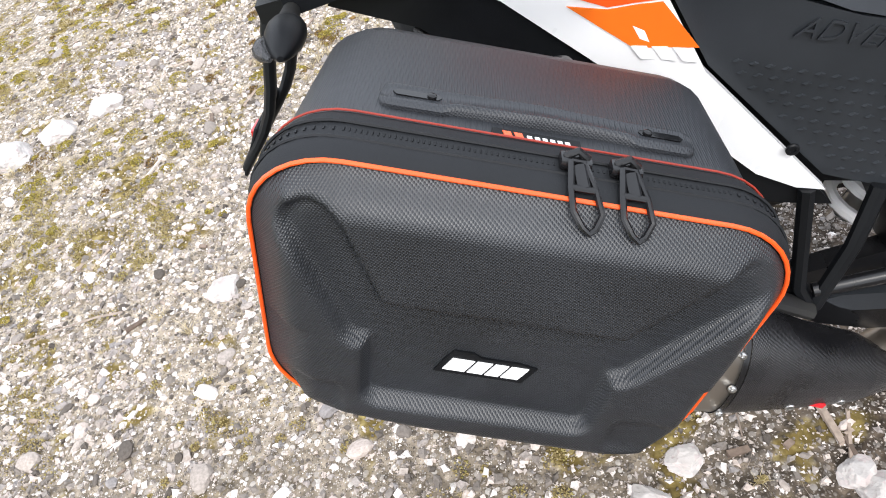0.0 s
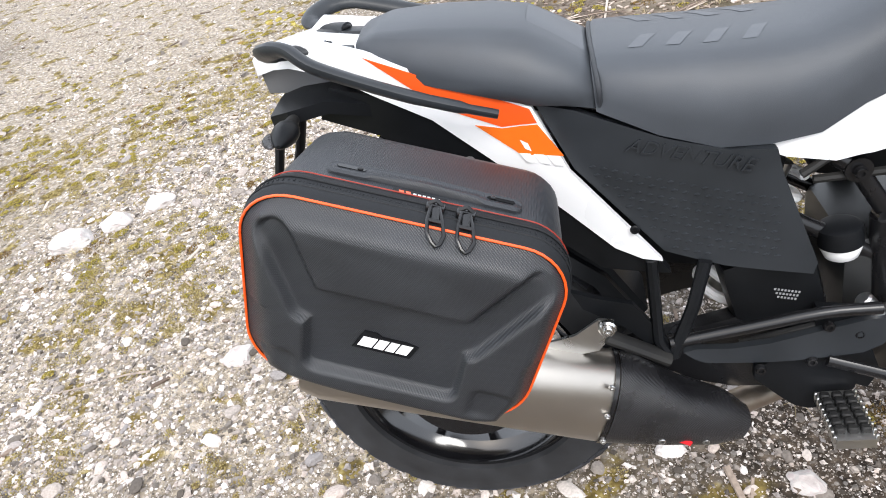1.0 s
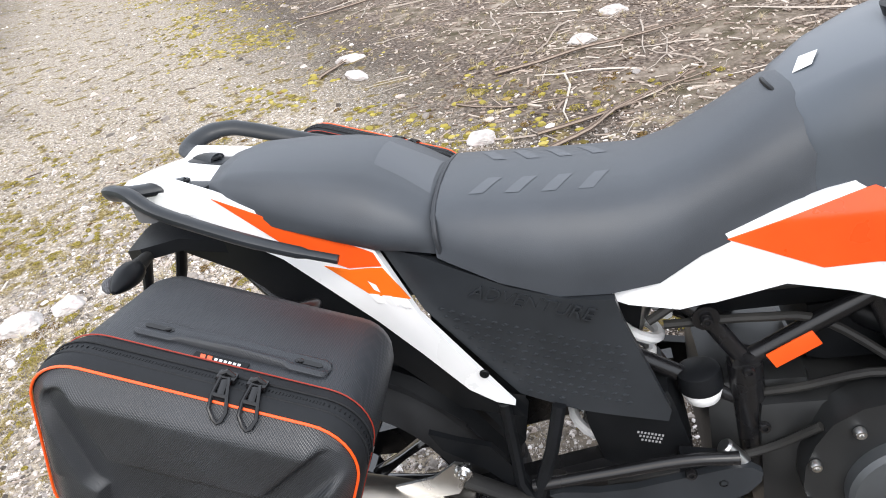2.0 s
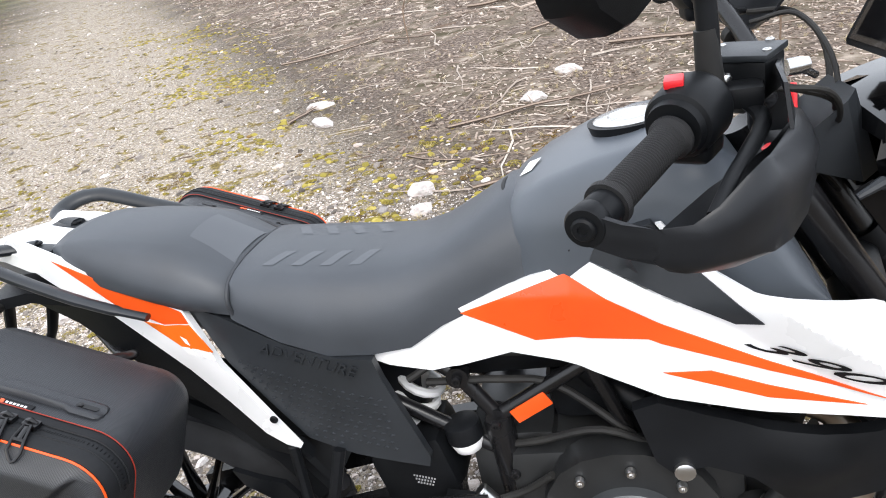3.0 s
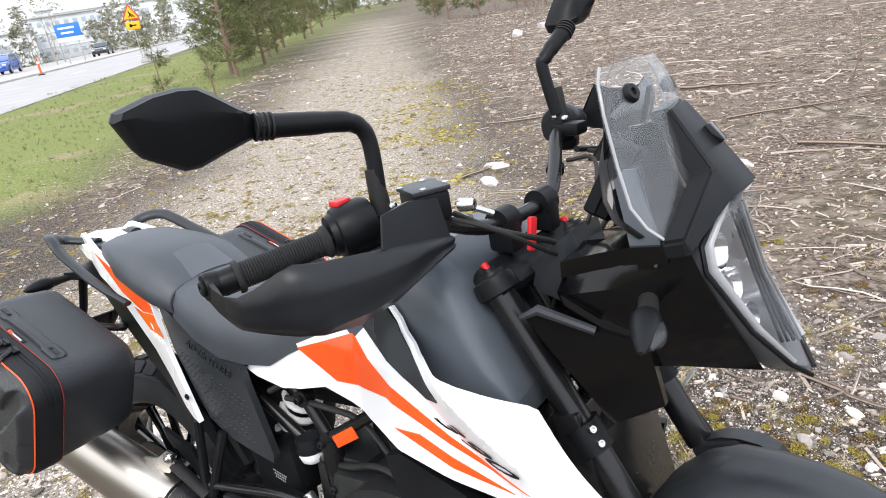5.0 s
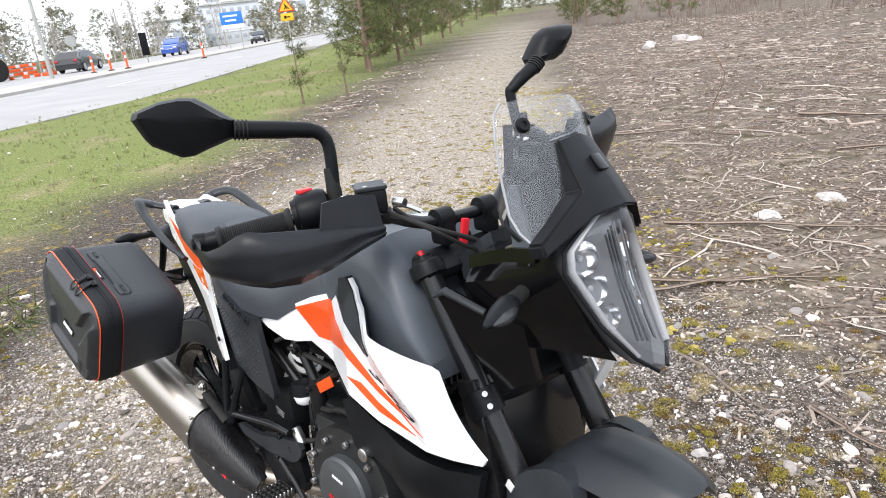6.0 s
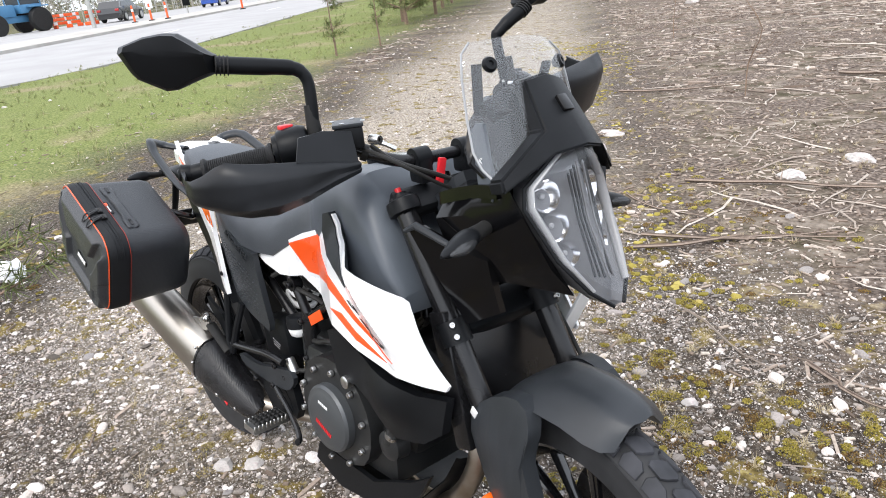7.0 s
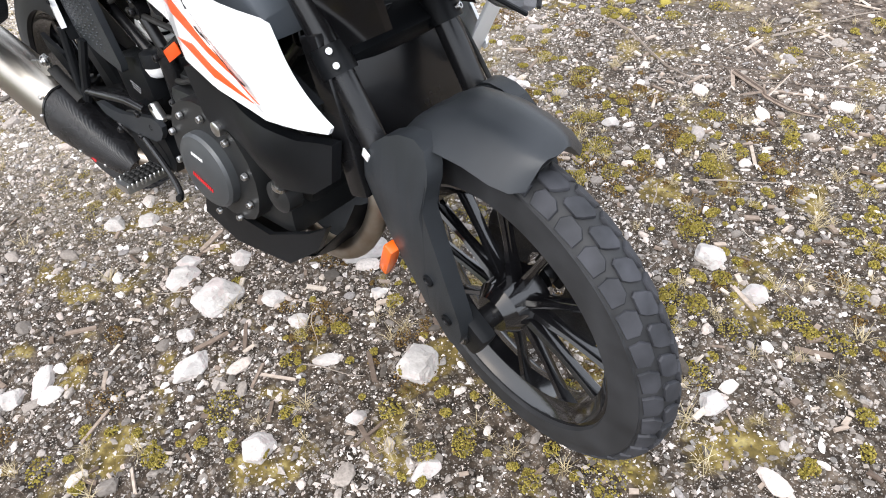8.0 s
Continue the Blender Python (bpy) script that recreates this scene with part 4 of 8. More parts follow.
fork_part("front_fender", fender_mesh(), SATIN, label="matte dark grey front fender", sharp=50)
for s in (-1, 1):
    fork_part("fender_bracket", block((1.30, 0.088 * s, 0.60), (0.09, 0.03, 0.06), 0.01, Matrix.Rotation(radians(-30), 4, "Y")), SATIN)
fork_part("brake_caliper", block((1.375, 0.098, 0.42), (0.09, 0.05, 0.06), 0.014, Matrix.Rotation(radians(35), 4, "Y")), DARKMETAL, label="black front brake caliper")
fork_part("brake_hose", tube(smooth_path([(1.36, 0.10, 0.45), (1.29, 0.125, 0.56), (1.20, 0.13, 0.68), (1.15, 0.09, 0.80), (1.09, 0.03, 0.9)]), 0.0045, 8), RUBBER)

# handlebar and what sits on it
BAR = [(0.903, -0.419, 1.043), (0.962, -0.277, 1.058), (0.985, -0.205, 1.064), (1.035, -0.115, 1.022), (1.05, -0.06, 1.01), (1.05, 0.06, 1.01), (1.035, 0.115, 1.034), (0.99, 0.205, 1.09), (0.967, 0.277, 1.086), (0.908, 0.419, 1.07)]
bar = front("handlebar", tube(smooth_path(BAR, 4), 0.0115, 14), DARKMETAL, label="black tapered handlebar")
for s in (-1, 1):
    lift = Vector((0, 0, 0.027 if s > 0 else 0))
    b0, b1 = Vector((0.908, 0.405 * s, 1.044)) + lift, Vector((0.958, 0.285 * s, 1.057)) + lift
    bd = (b1 - b0).normalized()
    prof = [(0, 0.012), (0, 0.021), (0.006, 0.0215)]
    for k in range(30):
        prof += [(0.0102 + k * 0.0035, 0.0160), (0.0112 + k * 0.0035, 0.0172), (0.0127 + k * 0.0035, 0.0172)]
    prof += [(0.119, 0.0215), (0.124, 0.0215), (0.124, 0.012)]
    part("grip", moved(lathe(prof, b0, bd, 28), STEER), GRIP, bar, "knurled black rubber grip")
    part("bar_end", moved(lathe([(-0.022, 0.008), (-0.022, 0.015), (-0.017, 0.017), (0.0, 0.017), (0.0, 0.01)], b0, bd, 20), STEER), BLACK, bar)
    # switch housing
    hs = lathe([(-0.004, 0.018), (-0.004, 0.027), (0.004, 0.029), (0.006, 0.033), (0.012, 0.0355), (0.046, 0.0365), (0.056, 0.033), (0.060, 0.024), (0.060, 0.014)], b1 + Vector((0, 0, 0.004)), bd, 32)
    block(b1 + bd * 0.034 + Vector((0.0, 0, -0.020)), (0.05, 0.046, 0.044), 0.012, Matrix.Rotation(radians(20 * s), 4, "Z"), hs, 3)
    sw = part("switch_housing", moved(hs, STEER), BLACK, bar, "black switch housing")
    part("switch_button", moved(block(b1 + bd * 0.024 + Vector((-0.008, 0, 0.0405)), (0.018, 0.024, 0.008), 0.002), STEER), RED if s < 0 else BLACK, sw, "red stop switch" if s < 0 else "")
    # perch, lever
    pc = bmesh.new()
    q = Vector((0.985, 0.208 * s, 1.062)) + lift
    lathe([(-0.012, 0.012), (-0.012, 0.02), (0.012, 0.02), (0.012, 0.012)], q, bd, 18, bm=pc)
    block(q + Vector((0.028, 0.004 * s, 0.002)), (0.05, 0.034, 0.022), 0.006, None, pc)
    perch = part("lever_perch", moved(pc, STEER), BLACK, bar)
    lv = smooth_path([(1.022, 0.21 * s, 1.055), (1.034, 0.25 * s, 1.046), (1.006, 0.33 * s, 1.030), (0.990, 0.385 * s, 1.020)], 4)
    part("lever", moved(tube(lv, [0.009, 0.008, 0.007, 0.0065], 10, 0.6), STEER), BLACK, perch, "black hand lever")
    for dx, dz in ((0.0, 0.022), (0.018, 0.018)):
        bolt(q + Vector((dx, 0.006 * s, dz)), (0, 0, 1), 0.0065, 0.006, perch, True)
    # mirror: boot, stem, arm and housing
    base = Vector((0.99, 0.222 * s, 1.078)) + lift
    arm = [(0, 0, 0.012), (0, -0.003, 0.055), (-0.002, -0.004, 0.092), (-0.005, 0.003, 0.111), (-0.010, 0.022, 0.122), (-0.017, 0.075, 0.131), (-0.023, 0.142, 0.142)] if s < 0 else [(0, -0.012, 0.012), (-0.008, -0.014, 0.055), (-0.016, -0.014, 0.098), (-0.014, -0.010, 0.104), (-0.010, 0.008, 0.119), (-0.006, 0.040, 0.138), (-0.004, 0.054, 0.146)]
    mr = part("mirror", moved(tube(smooth_path([base + Vector((a, b * s, c)) for a, b, c in arm], 5), [0.0105, 0.0105, 0.0105, 0.011, 0.012, 0.0135, 0.0145, 0.0145], 16), STEER), BLACK, bike, "black folding mirror on a bent stem")
    part("boot", moved(lathe([(-0.012, 0.009), (-0.01, 0.0125), (0.006, 0.013), (0.034, 0.0115), (0.05, 0.0105)], base + Vector((0, 0, 0.006)), (-0.05, 0, 1), 18), STEER), RUBBER, mr)
    bm = bmesh.new()
    for k in range(4):
        lathe([(-0.0015, 0.013), (-0.001, 0.0165), (0.001, 0.0165), (0.0015, 0.013)], base + (Vector((-0.0205 - 0.0018 * k, (0.122 + 0.0058 * k) * s, 0.1385 + 0.0009 * k)) if s < 0 else Vector((-0.005, 0.044 + 0.0048 * k, 0.140 + 0.0034 * k))), (-0.3 if s < 0 else -0.1, s, 0.15 if s < 0 else 0.75), 20, bm=bm)
    part("collar", moved(bm, STEER), RUBBER, mr, "ribbed rubber collar")
    hc = base + (Vector((-0.056, 0.206 * s, 0.151)) if s < 0 else Vector((-0.012, 0.106, 0.181)))
    if s < 0:
        # outer end pointed, inner end at the collar; along the housing, up, and ahead of the glass
        along, ahead = Vector((-0.38, -0.925, 0)), Vector((0.925, -0.38, 0))
        outline = [(0.073, 0.026), (0.068, 0.035), (0.030, 0.046), (-0.002, 0.0485), (-0.024, 0.0455), (-0.040, 0.034), (-0.068, 0.011), (-0.076, 0.006), (-0.076, -0.022), (-0.066, -0.024), (-0.034, -0.033), (-0.006, -0.042), (0.012, -0.042), (0.052, -0.018), (0.060, -0.006)]
        def house(u, v, d):
            return hc + along * u + Vector((0, 0, v)) + ahead * (d + 0.12 * v)
        rings = [[house(u * k, 0.003 + (v - 0.003) * k, d) for u, v in outline] for d, k in ((-0.016, 0.95), (-0.019, 0.985), (-0.012, 1.0), (0.004, 0.985), (0.012, 0.93))]
        rings.append([house(u * 0.82, v * 0.80 + (0.006 if v > 0.004 else -0.002), 0.020 + (0.004 if v > 0.004 else -0.003)) for u, v in outline])
        rings.append([house(u * 0.70 - 0.006, 0.016 + u * 0.09 + (v - 0.004) * 0.16, 0.028) for u, v in outline])
        part("housing", moved(loft(rings), STEER), BLACK, mr, "angular black mirror housing", sharp=24)
        part("mirror_glass", moved(loft([[house(u * k, 0.003 + (v - 0.003) * k, d) for u, v in outline] for d, k in ((-0.0185, 0.93), (-0.0205, 0.92))]), STEER), CHROME, mr, "mirror glass")
    else:
        hturn = Matrix.Rotation(radians(32), 3, "X") @ Matrix.Rotation(radians(-12), 3, "Z")
        prof = [(-0.072, 0.010), (-0.05, 0.022), (-0.018, 0.036), (0.012, 0.036), (0.045, 0.020), (0.070, 0.004), (0.062, -0.010), (0.042, -0.026), (0.014, -0.038), (-0.012, -0.036), (-0.042, -0.020), (-0.072, -0.010)]
        rings = []
        for d, sc in ((-0.019, 0.97), (-0.022, 1.0), (-0.010, 1.02), (0.004, 0.96), (0.014, 0.80), (0.022, 0.42)):
            rings.append([hc + hturn @ Vector((d + 0.006 * (abs(v) < 0.012) * (d > 0), 0.86 * (u * sc - 0.012 * (1 - sc)), 0.86 * (v * sc - 0.004 * (1 - sc)))) for u, v in prof])
        part("housing", moved(loft(rings), STEER), BLACK, mr, "angular black mirror housing", sharp=36)
        part("mirror_glass", moved(loft([[hc + hturn @ Vector((-0.0225, u * 0.80, v * 0.80)) for u, v in prof], [hc + hturn @ Vector((-0.0235, u * 0.79, v * 0.79)) for u, v in prof]]), STEER), CHROME, mr, "mirror glass")
    # handguard: shell in front of the grip, stay to the bar's end
    gd = bmesh.new()
    glift = lift + (Vector((0.04, 0, 0.05)) if s > 0 else Vector((0, 0, 0)))
    # rows of y, then (x, z) of the rim, the crease, the belly and the bottom lip
    rows = [(0.180, (1.066, 1.034), (1.072, 1.028), (1.073, 1.022), (1.066, 1.014)),
            (0.230, (1.064, 1.043), (1.078, 1.030), (1.078, 1.014), (1.062, 1.000)),
            (0.280, (1.058, 1.051), (1.078, 1.030), (1.076, 1.000), (1.054, 0.982)),
            (0.330, (1.046, 1.057), (1.068, 1.030), (1.064, 0.990), (1.036, 0.968)),
            (0.372, (1.036, 1.063), (1.054, 1.030), (1.048, 0.988), (1.018, 0.970)),
            (0.398, (1.030, 1.070), (1.042, 1.030), (1.034, 0.992), (1.004, 0.978)),
            (0.412, (1.018, 1.064), (1.030, 1.030), (1.022, 0.998), (0.994, 0.984)),
            (0.432, (0.998, 1.050), (1.008, 1.028), (1.002, 1.004), (0.980, 0.994)),
            (0.446, (0.980, 1.043), (0.986, 1.028), (0.982, 1.010), (0.968, 1.002)),
            (0.449, (0.955, 1.042), (0.956, 1.032), (0.954, 1.020), (0.948, 1.012)),
            (0.446, (0.925, 1.047), (0.926, 1.038), (0.926, 1.026), (0.924, 1.017)),
            (0.441, (0.893, 1.058), (0.890, 1.048), (0.890, 1.038), (0.893, 1.028))]
    # how far the floor of the dish reaches back to the rider, row by row
    back = (0.004, 0.022, 0.070, 0.092, 0.078, 0.064, 0.054, 0.038, 0.022, 0.004, 0.001, 0.001)
    rings = []
    for (yy, a, b, c, d), reach in zip(rows, back if s < 0 else [0.004] * 10 + [0.001] * 2):
        line = [Vector((p[0], yy * s, p[1])) + lift + (glift - lift) * (1.0 if p in (a, b) or p[1] > c[1] else 0.35 if p == c else 0.0) for p in (a, ((a[0] + b[0]) / 2 + 0.004, (a[1] + b[1]) / 2), b, ((b[0] + c[0]) / 2 - 0.004, (b[1] + c[1]) / 2 - 0.002), c, d)]
        line += [line[-1] + Vector((-reach * 0.5, 0, 0.002)), line[-1] + Vector((-reach, -0.002 * s, 0.010 if reach > 0.01 else 0.001))]
        blade = reach < 0.003
        inside = [Vector((-0.0035, 0, 0.001))] * 4 + [Vector((-0.003, 0, 0.002)), Vector((-0.001, 0, 0.003)), Vector((0, 0, 0.003)), Vector((0, 0, 0.003))]
        rings.append(line + [v + (Vector((0, -0.006 * s, 0)) if blade else o) for v, o in reversed(list(zip(line, inside)))])
    loft(rings, bm=gd)
    flap = [[Vector((x, y * s, z)) + glift for x, y, z in r] for r in (((1.057, 0.290, 1.052), (1.053, 0.278, 1.091)), ((1.063, 0.235, 1.043), (1.050, 0.230, 1.094)), ((1.067, 0.182, 1.033), (1.055, 0.182, 1.085)))]
    if s < 0:
        loft([r + [v - Vector((0.0035, 0, 0)) for v in reversed(r)] for r in flap], bm=gd)
    hg = part("handguard", moved(gd, STEER), GUARD, bike, "matte black plastic handguard", sharp=50)
    part("guard_stay", moved(lathe([(-0.016, 0.006), (-0.016, 0.0165), (0.0, 0.0185), (0.004, 0.0165), (0.004, 0.005)], Vector((0.896, 0.438 * s, 1.043)) + lift, (-0.2, s, 0), 24), STEER), BLACK, hg)
    bolt(Vector((0.895, 0.4425 * s, 1.043)) + lift, (-0.2, s, 0), 0.0105, 0.004, hg, True, BLACK)
# brake fluid reservoir on the right, cables, clamps
mc = front("brake_reservoir", block((1.022, -0.172, 1.072), (0.062, 0.05, 0.038), 0.005, Matrix.Rotation(radians(-25), 4, "Z")), BLACK, bar, "black brake fluid reservoir")
front("reservoir_lid", block((1.022, -0.172, 1.0945), (0.066, 0.054, 0.007), 0.002, Matrix.Rotation(radians(-25), 4, "Z")), SATIN, mc)
for dx, dy in ((-0.025, -0.018), (0.025, 0.018), (-0.02, 0.02), (0.02, -0.02)):
    bolt((1.022 + dx, -0.172 + dy, 1.098), (0, 0, 1), 0.0045, 0.002, mc, True)
bolt((1.062, -0.150, 1.066), (1, 0.3, 0), 0.009, 0.022, mc, True)
for s in (-1, 1):
    front("bar_clamp", joined(block((1.05, 0.05 * s, 0.99), (0.045, 0.03, 0.05), 0.008), lathe([(-0.016, 0.012), (-0.016, 0.022), (0.016, 0.022), (0.016, 0.012)], (1.05, 0.05 * s, 1.01), (0, 1, 0), 20)), BLACK, bar, "black bar clamp")
    front("cable_tie", lathe([(-0.006, 0.0115), (-0.006, 0.0155), (0.006, 0.0155), (0.006, 0.0115)], (1.018, 0.145 * s, 1.037), (0.35, -0.75 * s, -0.35), 14), RUBBER, bar)
part("ignition_cover", loft([[(1.082, -0.058, 0.900), (1.150, -0.052, 0.872), (1.172, -0.036, 0.880), (1.172, 0.05, 0.880), (1.082, 0.06, 0.900)], [(1.074, -0.060, 0.938), (1.128, -0.062, 0.980), (1.140, -0.050, 0.990), (1.140, 0.05, 0.990), (1.074, 0.06, 0.938)]]), SATIN, bike, "black ignition lock cover", sharp=30)
front("key_tag", block((1.08, -0.026, 0.985), (0.008, 0.016, 0.05), 0.003, Matrix.Rotation(radians(-15), 4, "X")), RED, label="red fabric key tag")
for k, (y0, y1) in enumerate(((-0.16, 0.02), (-0.14, 0.04), (0.15, -0.02), (0.22, 0.03))):
    front("cable", tube(smooth_path([(1.04, y0, 1.05), (1.10, y0 * 0.9, (1.035 if y0 < 0 else 1.075) - 0.01 * k), (1.125 if y0 < 0 else 1.135, y0 * 0.5 + y1, 0.975 if y0 < 0 else 1.0), (1.12, y1, 0.92), (1.07, y1 * 0.7, 0.82)], 5), 0.0035 + 0.0008 * (k % 2), 8), RUBBER)
front("brake_line_fitting", tube(smooth_path([(1.072, -0.146, 1.062), (1.082, -0.134, 1.056), (1.092, -0.120, 1.046)], 4), 0.0042, 8), STEEL)

# seats
def seat_mesh(rows):
    """Rows of x, top height, crown width, shoulder height, widest half-width, its height, lower edge height and half-width."""
    rings = []
    for x, zt, wc, zs, wm, zm, zb, wb in rows:
        half = [(0, zt), (wc * 0.55, zt - 0.001), (wc, zt - 0.006), ((wc + wm) / 2 + 0.006, zs), (wm, zm), (wm * 0.995, (zm + zb) / 2), (wb, zb), (wb - 0.012, zb - 0.004), (0, zb)]
        rings.append([Vector((x, y, z)) for y, z in half] + [Vector((x, -y, z)) for y, z in reversed(half[1:-1])])
    bm = loft(rings)
    return bm


seat_front = part("rider_seat", seat_mesh([
    (0.288, 0.874, 0.085, 0.861, 0.125, 0.840, 0.812, 0.128), (0.30, 0.880, 0.088, 0.865, 0.13, 0.840, 0.806, 0.132), (0.36, 0.872, 0.095, 0.854, 0.142, 0.822, 0.772, 0.14), (0.43, 0.863, 0.098, 0.846, 0.147, 0.80, 0.745, 0.144),
    (0.49, 0.858, 0.095, 0.836, 0.143, 0.79, 0.737, 0.138), (0.55, 0.855, 0.088, 0.836, 0.132, 0.80, 0.738, 0.128), (0.60, 0.868, 0.08, 0.85, 0.124, 0.822, 0.765, 0.122), (0.65, 0.893, 0.072, 0.874, 0.121, 0.845, 0.785, 0.122), (0.71, 0.925, 0.062, 0.90, 0.120, 0.865, 0.808, 0.124), (0.765, 0.935, 0.05, 0.905, 0.105, 0.873, 0.842, 0.118), (0.79, 0.93, 0.04, 0.90, 0.08, 0.87, 0.845, 0.10)]),
    SEAT, bike, "dark grey vinyl rider seat", sharp=60)
seat_rear = part("passenger_seat", seat_mesh([
    (-0.022, 0.932, 0.045, 0.925, 0.06, 0.92, 0.912, 0.058), (-0.012, 0.952, 0.055, 0.942, 0.078, 0.925, 0.908, 0.078), (0.02, 0.957, 0.066, 0.946, 0.095, 0.920, 0.898, 0.095), (0.09, 0.950, 0.074, 0.936, 0.112, 0.902, 0.874, 0.11), (0.16, 0.938, 0.078, 0.922, 0.124, 0.882, 0.85, 0.12),
    (0.212, 0.925, 0.072, 0.908, 0.13, 0.868, 0.832, 0.124), (0.25, 0.900, 0.07, 0.886, 0.128, 0.858, 0.825, 0.124), (0.286, 0.874, 0.075, 0.860, 0.122, 0.840, 0.815, 0.122), (0.294, 0.865, 0.07, 0.855, 0.11, 0.835, 0.815, 0.11)]),
    SEAT, bike, "dark grey vinyl passenger seat", sharp=60)
part("seat_seam", tube(smooth_path([(0.293, -0.124, 0.812), (0.294, -0.13, 0.845), (0.292, -0.095, 0.868), (0.290, 0, 0.876), (0.292, 0.095, 0.868), (0.294, 0.13, 0.845), (0.293, 0.124, 0.812)], 5), 0.0035, 8), SEATDARK, seat_front, "raised seam piping")
def seat_top(x, y):
    """The rider seat's skin at x and y."""
    zt = interp(x, [(0.288, 0.874), (0.30, 0.880), (0.36, 0.872), (0.43, 0.863), (0.49, 0.858), (0.55, 0.855), (0.60, 0.868)])
    wc = interp(x, [(0.288, 0.085), (0.36, 0.095), (0.43, 0.098), (0.55, 0.088)])
    y = abs(y)
    return zt - (0.001 * y / (wc * 0.55) if y < wc * 0.55 else 0.001 + 0.005 * (y - wc * 0.55) / (wc * 0.45))


for k in range(4):
    x0 = 0.335 + k * 0.045
    for s in (-1, 1):
        rows = [[Vector((x0 + 0.022 * (1 - u) + d, s * (0.035 + 0.045 * u), seat_top(x0 + 0.022 * (1 - u) + d, 0.035 + 0.045 * u) + 0.0006)) for u in (0, 0.2, 0.4, 0.6, 0.8, 1.0)] for d in (0.0, 0.006, 0.012, 0.018)]
        part("grip_patch", loft(rows, closed=False), SEATLIGHT, seat_front, "lighter printed grip stripe")
part("seat_hump_panel", loft([[Vector((x, y * w, z - 0.010 * abs(y) ** 3 + 0.0015)) for y in (-1, -0.7, -0.35, 0, 0.35, 0.7, 1)] for x, z, w in ((0.214, 0.9255, 0.06), (0.25, 0.9008, 0.066), (0.282, 0.8785, 0.07))], closed=False), SEATLIGHT, seat_rear, "lighter grippy panel")

# tank and pads
def shell(rows, n=10):
    rings = []
    for x, zt, wt, zm, wm, zb, wb in rows:
        half = []
        for k in range(n + 1):
            a = k / n
            if a < 0.3:
                half.append((wt * a / 0.3, zt - 0.004 * (a / 0.3) ** 2))
            elif a < 0.65:
                t = (a - 0.3) / 0.35
                half.append((wt + (wm - wt) * math.sin(t * math.pi / 2), zt - 0.004 + (zm - zt + 0.004) * (1 - math.cos(t * math.pi / 2))))
            else:
                t = (a - 0.65) / 0.35
                half.append((wm + (wb - wm) * t, zm + (zb - zm) * t))
        rings.append([Vector((x, y, z)) for y, z in half] + [Vector((x, -y, z)) for y, z in reversed(half[1:])])
    return loft(rings)


tank = part("tank_cover", shell([(0.70, 0.905, 0.035, 0.86, 0.085, 0.80, 0.10), (0.725, 0.93, 0.06, 0.87, 0.115, 0.79, 0.12), (0.77, 0.952, 0.085, 0.885, 0.132, 0.77, 0.132), (0.83, 0.972, 0.10, 0.90, 0.148, 0.75, 0.145), (0.90, 0.985, 0.108, 0.915, 0.160, 0.74, 0.155), (0.96, 0.985, 0.112, 0.905, 0.168, 0.74, 0.16), (1.0, 0.945, 0.104, 0.87, 0.168, 0.735, 0.163), (1.04, 0.872, 0.09, 0.805, 0.166, 0.735, 0.165), (1.085, 0.78, 0.085, 0.757, 0.162, 0.73, 0.162)], 20), TANKGREY, bike, "matte dark grey tank cover", sharp=45)
cap = part("fuel_cap", lathe([(-0.02, 0.048), (0.004, 0.05), (0.007, 0.046), (0.007, 0.03), (0.009, 0.028), (0.009, 0.004)], (0.885, 0, 0.985), (-0.06, 0, 1), 36), STEEL, tank, "brushed metal fuel cap")
part("cap_ring", lathe([(-0.02, 0.052), (0.003, 0.058), (0.003, 0.05)], (0.885, 0, 0.985), (-0.06, 0, 1), 36), BLACK, cap)
part("sticker", loft([[(0.728, -0.018, 0.9325), (0.742, 0.008, 0.9435)], [(0.746, -0.028, 0.9415), (0.760, -0.002, 0.9505)]], closed=False), TEXTW, tank, "small silver sticker")
SHY = [(0.48, -0.128), (0.60, -0.118), (0.78, -0.140), (0.886, -0.187), (1.0, -0.208), (1.127, -0.218), (1.227, -0.184)]
RIDGE = [(-0.07, 0.0), (-0.02, 0.016), (0.02, 0.026), (0.08, 0.028), (0.15, 0.022), (0.22, 0.010), (0.285, 0.0)]
# the white outline, with the thin arm that rises between knee pad and tank
WOUT = [(0.483, 0.727), (0.6, 0.778), (0.7, 0.818), (0.794, 0.846), (0.812, 0.846), (0.874, 0.818), (0.967, 0.775), (0.999, 0.782), (0.972, 0.804), (0.939, 0.835), (0.914, 0.862), (0.892, 0.898), (0.899, 0.899), (0.924, 0.864), (0.954, 0.838), (0.988, 0.82), (1.015, 0.812), (1.059, 0.798), (1.117, 0.782), (1.129, 0.776), (1.227, 0.647), (1.222, 0.637), (1.175, 0.639), (1.086, 0.648), (0.977, 0.656), (0.879, 0.669), (0.8, 0.689), (0.755, 0.704), (0.69, 0.718), (0.612, 0.697), (0.57, 0.693), (0.51, 0.711)]
OR1 = [(0.629, 0.782), (0.777, 0.83), (0.825, 0.802), (0.895, 0.772), (0.995, 0.729), (1.128, 0.673), (0.994, 0.716), (0.871, 0.752), (0.8, 0.742), (0.727, 0.737)]
OR2 = [(0.884, 0.706), (0.939, 0.711), (1.102, 0.664), (1.0, 0.676)]


